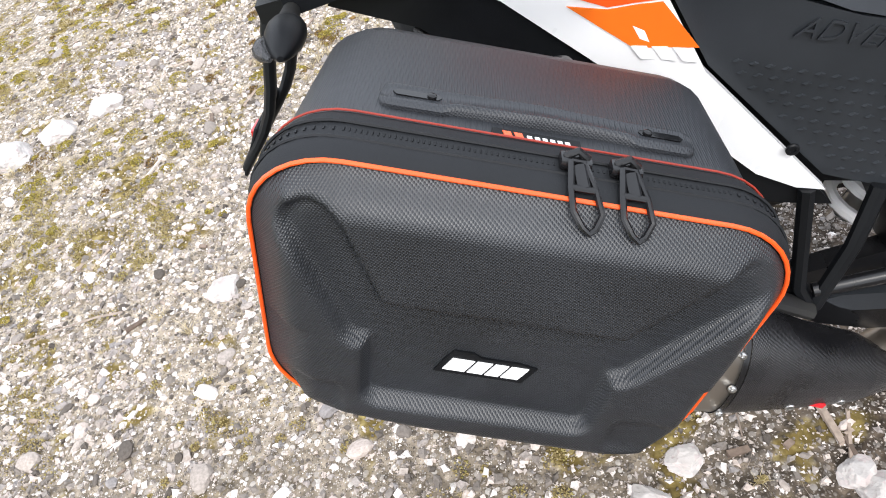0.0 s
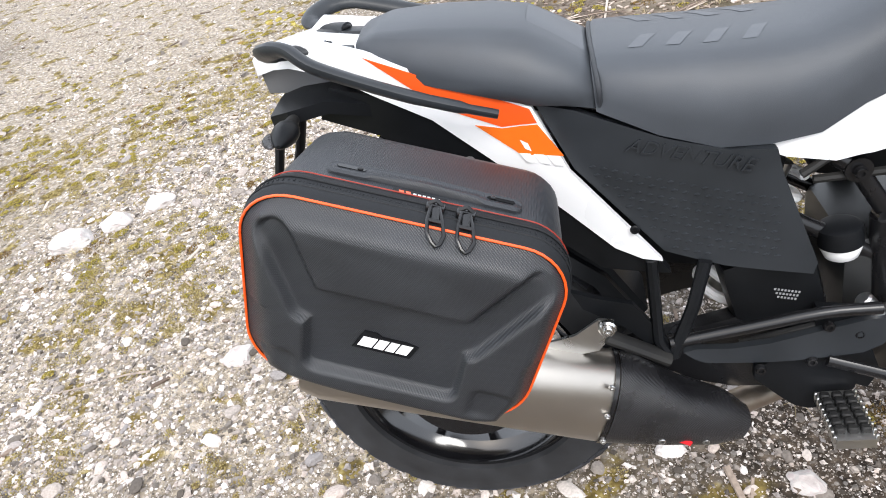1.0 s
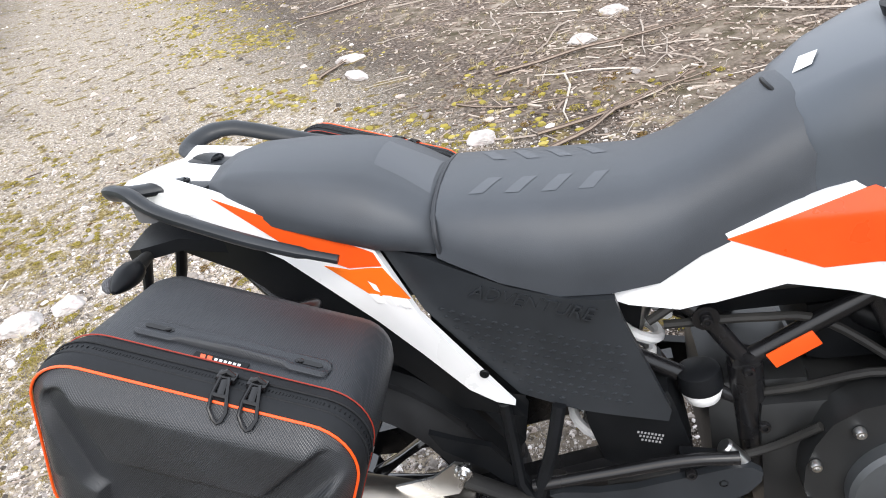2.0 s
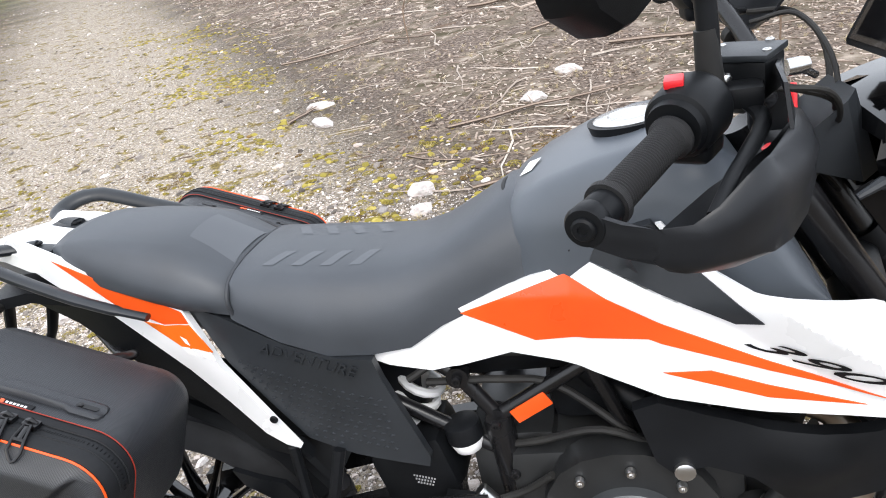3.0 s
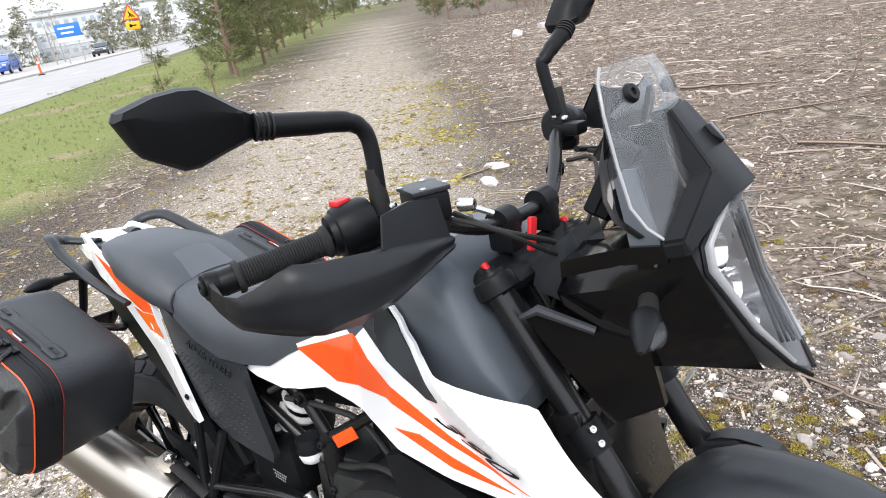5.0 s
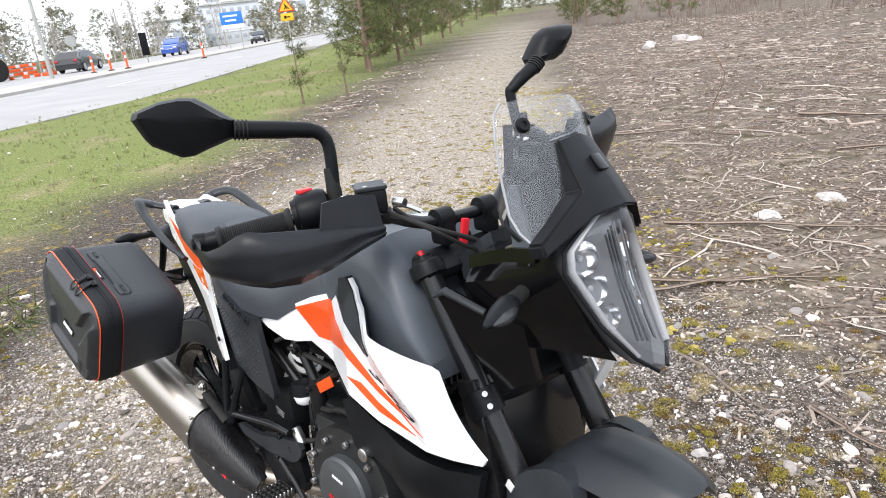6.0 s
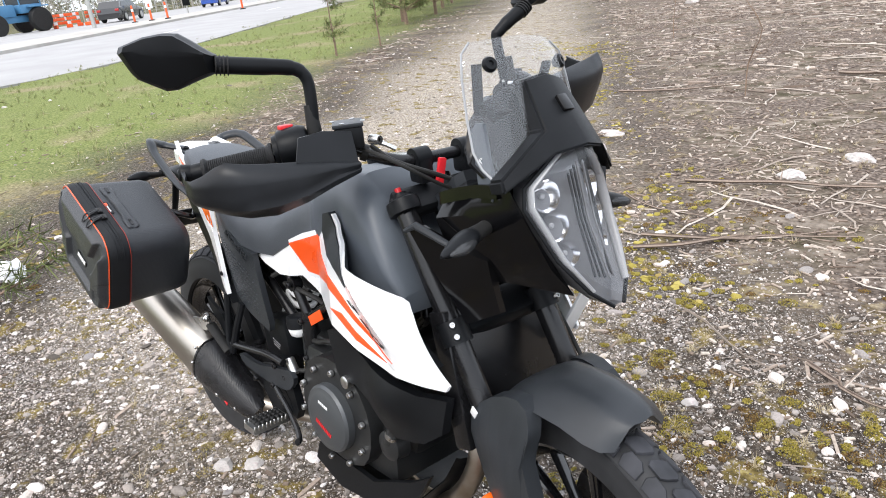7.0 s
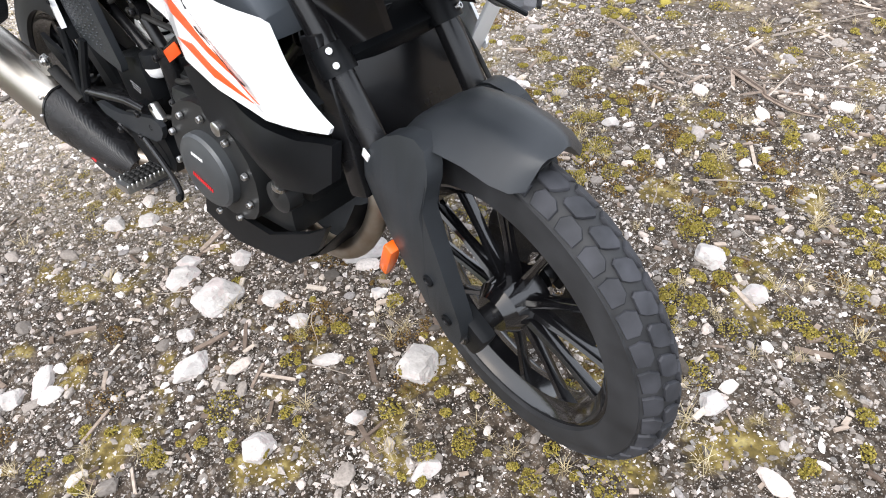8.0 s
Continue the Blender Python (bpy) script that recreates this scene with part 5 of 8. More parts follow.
def shroud_y(x, z):
    """A wing: the side swells to a ridge that runs down to the front tip, and folds in beyond it."""
    y = interp(x, SHY) + 0.25 * max(0, z - 0.80) * min(1, max(0, (1.02 - x) / 0.06))
    if 0.86 < x < 1.0:
        y = min(y, -0.1715)
    d, a = (x - 1) * 0.604 + (z - 0.812) * 0.797, (x - 1) * 0.797 - (z - 0.812) * 0.604
    swell = interp(a, RIDGE) if -0.07 < a < 0.285 else 0
    if d > 0:
        return y - swell + 1.1 * d * min(1, swell / 0.024)
    return y - swell * max(0, 1 + d / 0.055)


for s in (-1, 1):
    sh = part("tank_shroud", sheet(WOUT, shroud_y, 0.007, 8, side=s, fine=0.009), WHITE, bike, "glossy white tank shroud with orange stripes")
    for o in (OR1, OR2):
        part("stripe", sheet(o, lambda x, z: shroud_y(x, z) - 0.0016, 0.002, 8, side=s, fine=0.009), ORANGE, sh, "orange stripe")
    if s < 0:
        m = Matrix.Translation((1.034, -0.212, 0.7325)) @ Matrix.Rotation(radians(23), 4, "Y") @ Matrix.Rotation(radians(90), 4, "X") @ Matrix.Diagonal((2.15, 0.62, 1, 1))
        num = letters("number_print", "390", 0.042, m, BLACK, sh, 0.0004, 0.6, "black number print", 0.0002)
        bm = bmesh.new()
        bm.from_mesh(num.data)
        bmesh.ops.triangulate(bm, faces=bm.faces[:])
        for _ in range(3):
            bmesh.ops.subdivide_edges(bm, edges=[e for e in bm.edges if e.calc_length() > 0.004], cuts=1)
            bmesh.ops.triangulate(bm, faces=bm.faces[:])
        bm.to_mesh(num.data)
        bm.free()
        for v in num.data.vertices:
            v.co.y += 0.212 + shroud_y(v.co.x, v.co.z) - 0.0030
    part("knee_pad", sheet([(0.812, 0.85), (0.874, 0.822), (0.967, 0.778), (0.995, 0.783), (0.969, 0.807), (0.936, 0.838), (0.911, 0.865), (0.887, 0.901), (0.846, 0.89), (0.825, 0.88)], lambda x, z: shroud_y(x, z) - 0.0032, 0.02, 7, side=s, fine=0.014), SATIN, bike, "matte black knee pad")
    # black filler between shroud and tank, edge trim
    part("shroud_liner", sheet([(0.60, 0.735), (0.80, 0.835), (0.95, 0.765), (1.09, 0.755), (1.18, 0.66), (1.0, 0.67), (0.80, 0.705)], lambda x, z: interp(x, SHY) + 0.03, 0.02, 1, side=s), BLACK, bike)
    # radiator shroud in black below
    rs = part("radiator_shroud", sheet([(0.842, 0.640), (0.875, 0.650), (0.93, 0.628), (1.0, 0.607), (1.13, 0.592), (1.20, 0.602), (1.185, 0.53), (1.14, 0.495), (1.06, 0.475), (1.03, 0.485), (0.985, 0.53), (0.93, 0.545), (0.885, 0.535), (0.865, 0.555)], lambda x, z: -0.172 - 0.03 * math.exp(-((x - 1.05) / 0.07) ** 2 - ((z - 0.56) / 0.05) ** 2) + 0.08 * max(0, x - 1.12), 0.02, 2, side=s), BLACK, bike, "black radiator shroud")
    part("shroud_opening", sheet([(0.905, 0.615), (0.965, 0.60), (0.96, 0.57), (0.92, 0.565)], lambda x, z: -0.1685, 0.01, 0, side=s), GLOSSB, rs)
part("radiator", block((1.175, 0, 0.62), (0.04, 0.27, 0.26), 0.006, Matrix.Rotation(radians(-14), 4, "Y")), DARKMETAL, bike, "black radiator")

# tail: white panels, grab rails, lamp, rear fender
TAILY = [(-0.12, -0.06), (0.0, -0.098), (0.20, -0.118), (0.35, -0.162)]


def side_y(x, z):
    return -0.105 - 0.045 * math.sin(max(0, min(1, (x - 0.2) / 0.3)) * math.pi / 2)


def tail_y(x, z):
    return interp(x, TAILY)


for s in (-1, 1):
    tp = part("tail_panel", sheet([(-0.125, 0.945), (-0.095, 0.965), (0.0, 0.935), (0.09, 0.887), (0.208, 0.830), (0.245, 0.735), (0.350, 0.600), (0.325, 0.602), (0.290, 0.618), (0.073, 0.83), (0.0, 0.875), (-0.09, 0.925)], tail_y, 0.012, 2, side=s), WHITE, bike, "white tail side panel with fading orange film")
    part("film", sheet([(0.0, 0.928), (0.10, 0.878), (0.205, 0.828), (0.212, 0.808), (0.165, 0.808), (0.09, 0.845)], lambda x, z: tail_y(x, z) - 0.0012, 0.002, 2, side=s), ORANGE, tp, "orange film")
    part("film", sheet([(0.165, 0.806), (0.212, 0.806), (0.240, 0.760), (0.185, 0.765), (0.13, 0.815)], lambda x, z: tail_y(x, z) - 0.0012, 0.002, 2, side=s), AMBER, tp, "amber film")
    for k in range(3):
        part("badge", sheet([(0.182 + 0.018 * k, 0.768 - 0.003 * k), (0.196 + 0.018 * k, 0.766 - 0.003 * k), (0.202 + 0.018 * k, 0.752 - 0.003 * k), (0.190 + 0.018 * k, 0.754 - 0.003 * k)], lambda x, z: tail_y(x, z) - 0.0025, 0.003, 0, side=s), TEXTW, tp, "white badge shape")
    bolt((0.318, 0.155 * s, 0.650), (0, s, 0), 0.0065, 0.003, tp, False, BLACK)
    # lower black edge of the tail frame
    part("tail_frame_cover", sheet([(-0.07, 0.89), (0.0, 0.872), (0.073, 0.828), (0.29, 0.616), (0.345, 0.598), (0.36, 0.575), (0.27, 0.58), (0.12, 0.70), (-0.01, 0.815), (-0.10, 0.845)], lambda x, z: tail_y(x, z) + 0.006, 0.02, 1, side=s), BLACK, bike, "black tail frame cover")
    # textured side cover
    sc = part("side_cover", sheet([(0.212, 0.828), (0.26, 0.815), (0.37, 0.765), (0.44, 0.742), (0.495, 0.735), (0.502, 0.70), (0.512, 0.668), (0.545, 0.562), (0.54, 0.545), (0.43, 0.572), (0.355, 0.60), (0.25, 0.733)], side_y, 0.015, 2, side=s), SATIN, bike, "black textured side cover")
    if s < 0:
        m = Matrix.Translation((0.392, -0.1439, 0.741)) @ Matrix.Rotation(radians(-7.3), 4, "Z") @ Matrix.Rotation(radians(17), 4, "Y") @ Matrix.Rotation(radians(90), 4, "X")
        letters("embossed_word", "ADVENTURE", 0.027, m, SATIN, sc, 0.0012, 0.35, "embossed black lettering")
        bm = bmesh.new()
        for i in range(17):
            for j in range(14):
                x, z = 0.275 + i * 0.0135 + 0.004 * (j % 2), 0.735 - i * 0.0042 - j * 0.0125
                if z > 0.60 + max(0, 0.35 - x) * 1.2 - max(0, x - 0.35) * 0.15 and x < 0.50 and x > interp(z, [(0.60, 0.368), (0.735, 0.263), (0.83, 0.226)]):
                    y = side_y(x, z)
                    loft([[Vector((x + sc_ * u, y - h, z + sc_ * v * 0.7)) for u, v in ((-0.0055, 0), (0, -0.004), (0.0055, 0), (0, 0.004))] for sc_, h in ((1.0, -0.001), (0.5, 0.0022))], bm=bm)
        part("knurl", bm, SATIN, sc)
    # grab rail
    gr = bmesh.new()
    up = 0.03 if s > 0 else 0.0
    tube(smooth_path([(-0.06, 0.050 * s, 0.942), (-0.098, 0.066 * s, 0.946), (-0.128, 0.094 * s, 0.955), (-0.112, 0.126 * s, 0.966), (-0.080, 0.144 * s, 0.966), (-0.046, 0.149 * s, 0.938 + 0.6 * up), (0.047, 0.152 * s, 0.890 + up), (0.113, 0.152 * s, 0.861 + 1.2 * up), (0.168, 0.146 * s, 0.837 + up)], 6), [0.014, 0.015, 0.017, 0.0165, 0.015, 0.0145, 0.014, 0.013, 0.010], 12, 0.62, bm=gr)
    block((-0.068, 0.052 * s, 0.932), (0.085, 0.032, 0.022), 0.006, Matrix.Rotation(radians(10), 4, "Y"), gr)
    rail = part("grab_rail", gr, SATIN, bike, "dark grey passenger grab rail")
    bolt((-0.062, 0.049 * s, 0.944), (0.1, 0, 1), 0.0095, 0.004, rail, False, BLACK)
    # rear indicators
    ind = part("rear_indicator", tube([(-0.116, 0.112 * s, 0.868), (-0.112, 0.135 * s, 0.869), (-0.107, 0.158 * s, 0.870)], [0.008, 0.0095, 0.0125], 12), RUBBER, bike, "black rear indicator with smoked lens")
    part("lamp_body", tube(smooth_path([(-0.107, 0.156 * s, 0.870), (-0.104, 0.175 * s, 0.871), (-0.100, 0.20 * s, 0.871), (-0.097, 0.222 * s, 0.870)], 3), [0.0135, 0.0165, 0.018, 0.0185, 0.018, 0.0165, 0.014, 0.011, 0.008, 0.003], 14, 0.85), BLACK, ind)
    part("lens", tube(smooth_path([(-0.121, 0.178 * s, 0.870), (-0.119, 0.20 * s, 0.870), (-0.108, 0.217 * s, 0.869)], 3), [0.004, 0.008, 0.009, 0.009, 0.007, 0.005, 0.002], 10), SMOKE, ind)
part("tail_top", loft([[Vector((x, y * w, z - 0.006 * abs(y))) for y in (-1, -0.4, 0, 0.4, 1)] + [Vector((x, y * w, z - 0.03)) for y in (1, 0, -1)] for x, z, w in ((-0.193, 0.938, 0.018), (-0.185, 0.947, 0.032), (-0.15, 0.955, 0.05), (-0.12, 0.956, 0.065), (-0.06, 0.94, 0.085), (-0.0, 0.925, 0.088), (0.03, 0.905, 0.09))]), WHITE, bike, "white tail top panel")
tl = part("tail_light", loft([[Vector((x, y * w, z)) for y, z in ((-1, 0.922), (1, 0.922), (0.8, 0.885), (-0.8, 0.885))] for x, w in ((-0.185, 0.02), (-0.15, 0.04), (-0.05, 0.05))]), LAMPGREY, bike, "narrow clear tail light")
part("rear_fender", loft([[Vector((x, y * w, z - 0.012 * abs(y) ** 2)) for y in (-1, -0.5, 0, 0.5, 1)] + [Vector((x, y * w, z - 0.03)) for y in (1, 0, -1)] for x, z, w in ((-0.165, 0.872, 0.06), (-0.155, 0.886, 0.10), (-0.12, 0.893, 0.118), (-0.07, 0.893, 0.10), (0.0, 0.87, 0.085), (0.12, 0.82, 0.09))]), BLACK, bike, "black rear fender")
hold = part("plate_holder", tube(smooth_path([(-0.14, -0.045, 0.872), (-0.165, -0.05, 0.854), (-0.214, -0.05, 0.741), (-0.279, -0.045, 0.669)], 4), [0.016, 0.014, 0.013, 0.012, 0.011, 0.010, 0.009], 10, 0.6), BLACK, bike, "black licence plate holder")
part("strut", tube(smooth_path([(-0.14, 0.045, 0.872), (-0.165, 0.05, 0.854), (-0.214, 0.05, 0.741), (-0.279, 0.045, 0.669)], 4), [0.016, 0.014, 0.013, 0.012, 0.011, 0.010, 0.009], 10, 0.6), BLACK, hold)
part("plate_backing", block((-0.262, 0, 0.69), (0.006, 0.10, 0.075), 0.003, Matrix.Rotation(radians(35), 4, "Y")), BLACK, hold)
part("rear_reflector", block((-0.268, -0.0, 0.692), (0.006, 0.03, 0.018), 0.003, Matrix.Rotation(radians(12), 4, "Y")), REDLENS, bike, "small red reflector")
part("pillion_rack", tube(smooth_path([(-0.02, -0.055, 0.80), (0.05, -0.10, 0.76), (0.12, -0.15, 0.78), (0.10, -0.20, 0.80)], 5), 0.008, 10), DARKMETAL, bike, "black tubular bag rack")
part("pillion_rack", tube(smooth_path([(-0.02, 0.055, 0.80), (0.05, 0.10, 0.76), (0.12, 0.15, 0.78), (0.10, 0.20, 0.80)], 5), 0.008, 10), DARKMETAL, bike, "black tubular bag rack")

# fairing, headlight, screen
fair = bmesh.new()
for s in (-1, 1):
    rows = [[(1.165, 0.06, 0.975), (1.165, 0.112, 0.962), (1.15, 0.128, 0.92), (1.165, 0.115, 0.86), (1.20, 0.10, 0.815)],
            [(1.238, 0.07, 0.985), (1.232, 0.118, 0.98), (1.24, 0.138, 0.94), (1.27, 0.118, 0.87), (1.30, 0.095, 0.825)],
            [(1.318, 0.05, 1.03), (1.314, 0.132, 0.998), (1.330, 0.112, 0.945), (1.365, 0.085, 0.86), (1.385, 0.05, 0.812)]]
    loft([[Vector((x, y * s, z)) for x, y, z in r] + [Vector((x - 0.01, (y - 0.012) * s, z)) for x, y, z in reversed(r)] for r in rows], bm=fair)
fairing = part("headlight_fairing", fair, GLOSSB, bike, "glossy black headlight fairing", sharp=30)
hl_out = [(1.345, 0.0, 1.045), (1.340, 0.045, 1.035), (1.326, 0.104, 0.985), (1.332, 0.110, 0.955), (1.378, 0.084, 0.875), (1.415, 0.052, 0.825), (1.436, 0.014, 0.797)]


def lens_ring(grow, push):
    right = [Vector((x + push, y * grow, z)) for x, y, z in hl_out]
    return right + [Vector((v.x, -v.y, v.z)) for v in reversed(right[1:])]


hl = part("headlight", loft([[v + Vector((-0.05, 0, 0.0)) for v in lens_ring(0.8, 0)], [v + Vector((-0.018, 0, 0)) for v in lens_ring(0.9, 0)], lens_ring(0.98, -0.004), lens_ring(0.93, -0.006), [v + Vector((-0.022, 0, 0)) for v in lens_ring(0.74, 0)]], cap=True), LAMPGREY, bike, "tall clear headlight with two reflector bowls")
lens = bmesh.new()
rings = []
for u in [k / 10 for k in range(11)]:
    i = u * (len(hl_out) - 1)
    a, b = hl_out[int(min(i, len(hl_out) - 2))], hl_out[int(min(i, len(hl_out) - 2)) + 1]
    t = i - int(min(i, len(hl_out) - 2))
    x, w, z = (a[k] + (b[k] - a[k]) * t for k in range(3))
    rings.append([Vector((x + 0.038 * (1 - (v / 6) ** 2) ** 0.8 * (0.35 + 0.65 * min(1, w / 0.06)), max(w, 0.004) * v / 6, z)) for v in range(-6, 7)])
loft(rings, closed=False, bm=lens)
part("lens", lens, LENS, hl, "clear curved lens", sharp=60).visible_shadow = False
for s in (-1, 1):
    part("bezel", tube([Vector((x - 0.001, y * s * 0.985, z)) for x, y, z in hl_out[1:]], 0.0035, 8), BLACK, hl, "black lens rim")
    part("silver_frame", tube([Vector((x + 0.002, y * s * 0.86, z)) for x, y, z in hl_out[1:6]], [0.007, 0.009, 0.009, 0.008, 0.006], 10, 0.5), SILVER, hl, "silver-grey inner frame")
    for k, (x, y, z, r) in enumerate(((1.330, 0.058, 0.968, 0.027), (1.346, 0.054, 0.922, 0.026), (1.366, 0.045, 0.878, 0.022))):
        bowl = part("bowl", lathe([(-0.020, 0.003), (-0.017, r * 0.5), (-0.008, r * 0.85), (0.003, r), (0.0045, r), (-0.006, r * 0.82), (-0.014, r * 0.45)], (x, y * s, z), (1, 0.25 * s, 0.15), 20), CHROME, hl, "chromed reflector bowl")
        part("bulb", lathe([(-0.014, 0.004), (-0.006, 0.005), (-0.003, 0.003)], (x, y * s, z), (1, 0.25 * s, 0.15), 12), SILVER, bowl)
    for k in range(4):
        part("light_blade", tube([(1.352 - 0.001 * k, (0.008 + 0.0055 * k) * s, 1.02 - 0.006 * k), (1.378 - 0.002 * k, (0.008 + 0.006 * k) * s, 0.93), (1.420 - 0.006 * k, (0.006 + 0.0045 * k) * s, 0.84)], 0.0026, 6, 0.6), SATIN if k else LAMPGREY, hl)
bm = bmesh.new()
for s in (-1, 1):
    q = [Vector((x, y * s, z)) for x, y, z in ((1.284, 0, 1.156), (1.279, 0.048, 1.147), (1.345, 0, 1.082), (1.332, 0.060, 1.072), (1.372, 0, 1.046), (1.356, 0.062, 1.036), (1.317, 0.144, 1.004), (1.322, 0.142, 0.982))]
    for f in ((0, 1, 3, 2), (2, 3, 5, 4), (3, 6, 7, 5)):
        bm.faces.new([bm.verts.new(q[k]) for k in (f if s < 0 else tuple(reversed(f)))])
bmesh.ops.remove_doubles(bm, verts=bm.verts, dist=1e-5)
ext = bmesh.ops.extrude_face_region(bm, geom=bm.faces[:])
bmesh.ops.translate(bm, verts=[v for v in ext["geom"] if isinstance(v, bmesh.types.BMVert)], vec=(-0.030, 0, -0.006))
bmesh.ops.bevel(bm, geom=[e for e in bm.edges if e.calc_face_angle(0) > 0.6], offset=0.004, segments=2, affect="EDGES")
brow = part("headlight_brow", bm, BLACK, bike, "dark grey headlight brow")
rings = []
for x, z, w, bulge in ((1.262, 1.00, 0.122, 0.045), (1.232, 1.02, 0.122, 0.054), (1.218, 1.045, 0.116, 0.056), (1.206, 1.085, 0.092, 0.056), (1.200, 1.12, 0.05, 0.054)):
    ring = [Vector((x + bulge * (1 - (v / 6) ** 2), w * v / 6, z + 0.008 * (1 - (v / 6) ** 2))) for v in range(-6, 7)]
    rings.append(ring + [v - Vector((0.006, 0, 0.002)) for v in reversed(ring)])
part("screen_base", loft(rings), GLOSSB, bike, "glossy black panel behind the screen", sharp=50)
part("brow_slot", block((1.322, 0, 1.108), (0.012, 0.022, 0.03), 0.003, Matrix.Rotation(radians(-40), 4, "Y")), GLOSSB, brow)
for s in (-1, 1):
    # wing panel below and tips
    part("side_wing", sheet([(1.108, 0.895), (1.13, 0.906), (1.20, 0.876), (1.262, 0.862), (1.275, 0.77), (1.205, 0.735), (1.185, 0.775), (1.14, 0.845)], lambda x, z: -0.16 + 0.22 * max(0, x - 1.08) + 0.15 * max(0, 0.85 - z), 0.014, 2, side=s), GLOSSB, bike, "glossy black side wing")
    part("wing_edge", tube([(1.106, 0.162 * s, 0.897), (1.13, 0.158 * s, 0.909), (1.20, 0.14 * s, 0.880)], [0.004, 0.0075, 0.006], 8), SATIN, bike)
    fi = part("front_indicator", tube([(1.262, 0.115 * s, 0.922), (1.27, 0.14 * s, 0.920), (1.276, 0.168 * s, 0.917)], [0.013, 0.0125, 0.014], 12), RUBBER, bike, "black front indicator with smoked lens")
    part("lamp_body", tube(smooth_path([(1.275, 0.165 * s, 0.918), (1.281, 0.19 * s, 0.914), (1.288, 0.22 * s, 0.909), (1.293, 0.249 * s, 0.905)], 3), [0.0145, 0.0175, 0.0185, 0.0185, 0.018, 0.0165, 0.014, 0.011, 0.008, 0.003], 14, 0.85), BLACK, fi)
    part("lens", tube(smooth_path([(1.294, 0.18 * s, 0.914), (1.302, 0.215 * s, 0.909), (1.300, 0.238 * s, 0.906)], 3), [0.004, 0.008, 0.009, 0.009, 0.007, 0.005, 0.002], 10), SMOKE, fi)
# windscreen: clear curved sheet with two bolts, dark mid stay
srows = [(1.300, 0.995, 0.134, 0.045), (1.272, 1.015, 0.137, 0.058), (1.254, 1.04, 0.138, 0.062), (1.240, 1.09, 0.136, 0.062), (1.225, 1.15, 0.130, 0.052), (1.217, 1.188, 0.122, 0.042), (1.212, 1.205, 0.100, 0.034)]
rings = []
for x, z, w, bulge in srows:
    ring = [Vector((x + bulge * (1 - (v / 9) ** 2), w * v / 9, z + 0.010 * (1 - (v / 9) ** 2))) for v in range(-9, 10)]
    rings.append(ring + [v - Vector((0.0035, 0, 0.001)) for v in reversed(ring)])
screen = part("windscreen", loft(rings), SCREEN, bike, "clear, slightly milky plastic windscreen", sharp=50)
screen.visible_shadow = False
for s in (-1, 1):
    part("screen_bolt", lathe([(-0.014, 0.006), (-0.004, 0.013), (0.0, 0.013), (0.004, 0.010), (0.004, 0.005), (0.001, 0.004)], (1.246, 0.088 * s, 1.172), (0.85, 0.3 * s, 0.4), 16), BLACK, screen, "black rubber screen bolt")
    part("screen_stay", loft([[Vector(p) + Vector((0, a * s, b)) for a, b in ((-0.012, -0.004), (0.012, -0.004), (0.012, 0.004), (-0.012, 0.004))] for p in ((1.216, 0.088 * s, 1.168), (1.206, 0.075 * s, 1.11), (1.20, 0.06 * s, 1.02))]), BLACK, bike)
    part("screen_edge", tube([r[18 if s > 0 else 0] for r in rings], 0.0019, 8), SILVER, screen, "milky screen edge")
part("inner_cowl", loft([[Vector((x, y * w, z - 0.008 * abs(y))) for y in (-1, -0.5, 0, 0.5, 1)] + [Vector((x, y * w, z - 0.03)) for y in (1, 0, -1)] for x, z, w in ((1.148, 0.970, 0.116), (1.165, 0.976, 0.120), (1.20, 0.986, 0.123), (1.245, 0.996, 0.126), (1.292, 1.0, 0.128))]), GLOSSB, bike, "black inner cowl")
for s in (-1, 1):
    # Tank grey here paints the light that the cowl's side reflects.
    part("cowl_side", sheet([(1.228, 1.07), (1.240, 1.083), (1.258, 1.084), (1.270, 1.03), (1.284, 0.985), (1.276, 0.962), (1.246, 0.972), (1.238, 1.02)], lambda x, z: -0.118 - 0.06 * max(0, x - 1.24), 0.006, 1, side=s), TANKGREY, bike, "inner cowl side panel with its reflected grey painted in")
# rider's display: a tablet leaning forward at its top
def tilted(y, h, d):
    """Across, up the face, and back from it."""
    return Vector((1.167 + 0.050 * h + 0.872 * d, y, 1.022 + 0.093 * h - 0.49 * d))


dash = part("display_unit", loft([[tilted(y * k, h, d) for y, h in ((-0.068, 0.0), (0.068, 0.0), (0.078, 0.06), (0.078, 0.94), (0.068, 1.0), (-0.068, 1.0), (-0.078, 0.94), (-0.078, 0.06))] for d, k in ((0.002, 0.97), (0.0, 0.985), (0.004, 1.0), (0.016, 1.0), (0.018, 0.96), (0.032, 0.92), (0.036, 0.7))]), BLACK, bike, "unlit rectangular instrument display")
part("display_glass", loft([[tilted(y, h, d) for y, h in ((-0.066, 0.07), (0.066, 0.07), (0.066, 0.93), (-0.066, 0.93))] for d in (-0.0008, 0.003)]), DISPLAY, dash, "dark brownish display glass")
part("display_area", loft([[tilted(y, h, d) for y, h in ((-0.05, 0.14), (0.05, 0.14), (0.05, 0.84), (-0.05, 0.84))] for d in (-0.0014, 0.001)]), GLOSSB, dash)
part("display_bracket", loft([[tilted(y, h, d) for y, h in ((-0.03, 0.2), (0.03, 0.2), (0.03, 0.7), (-0.03, 0.7))] for d in (0.034, 0.06)]), BLACK, dash)

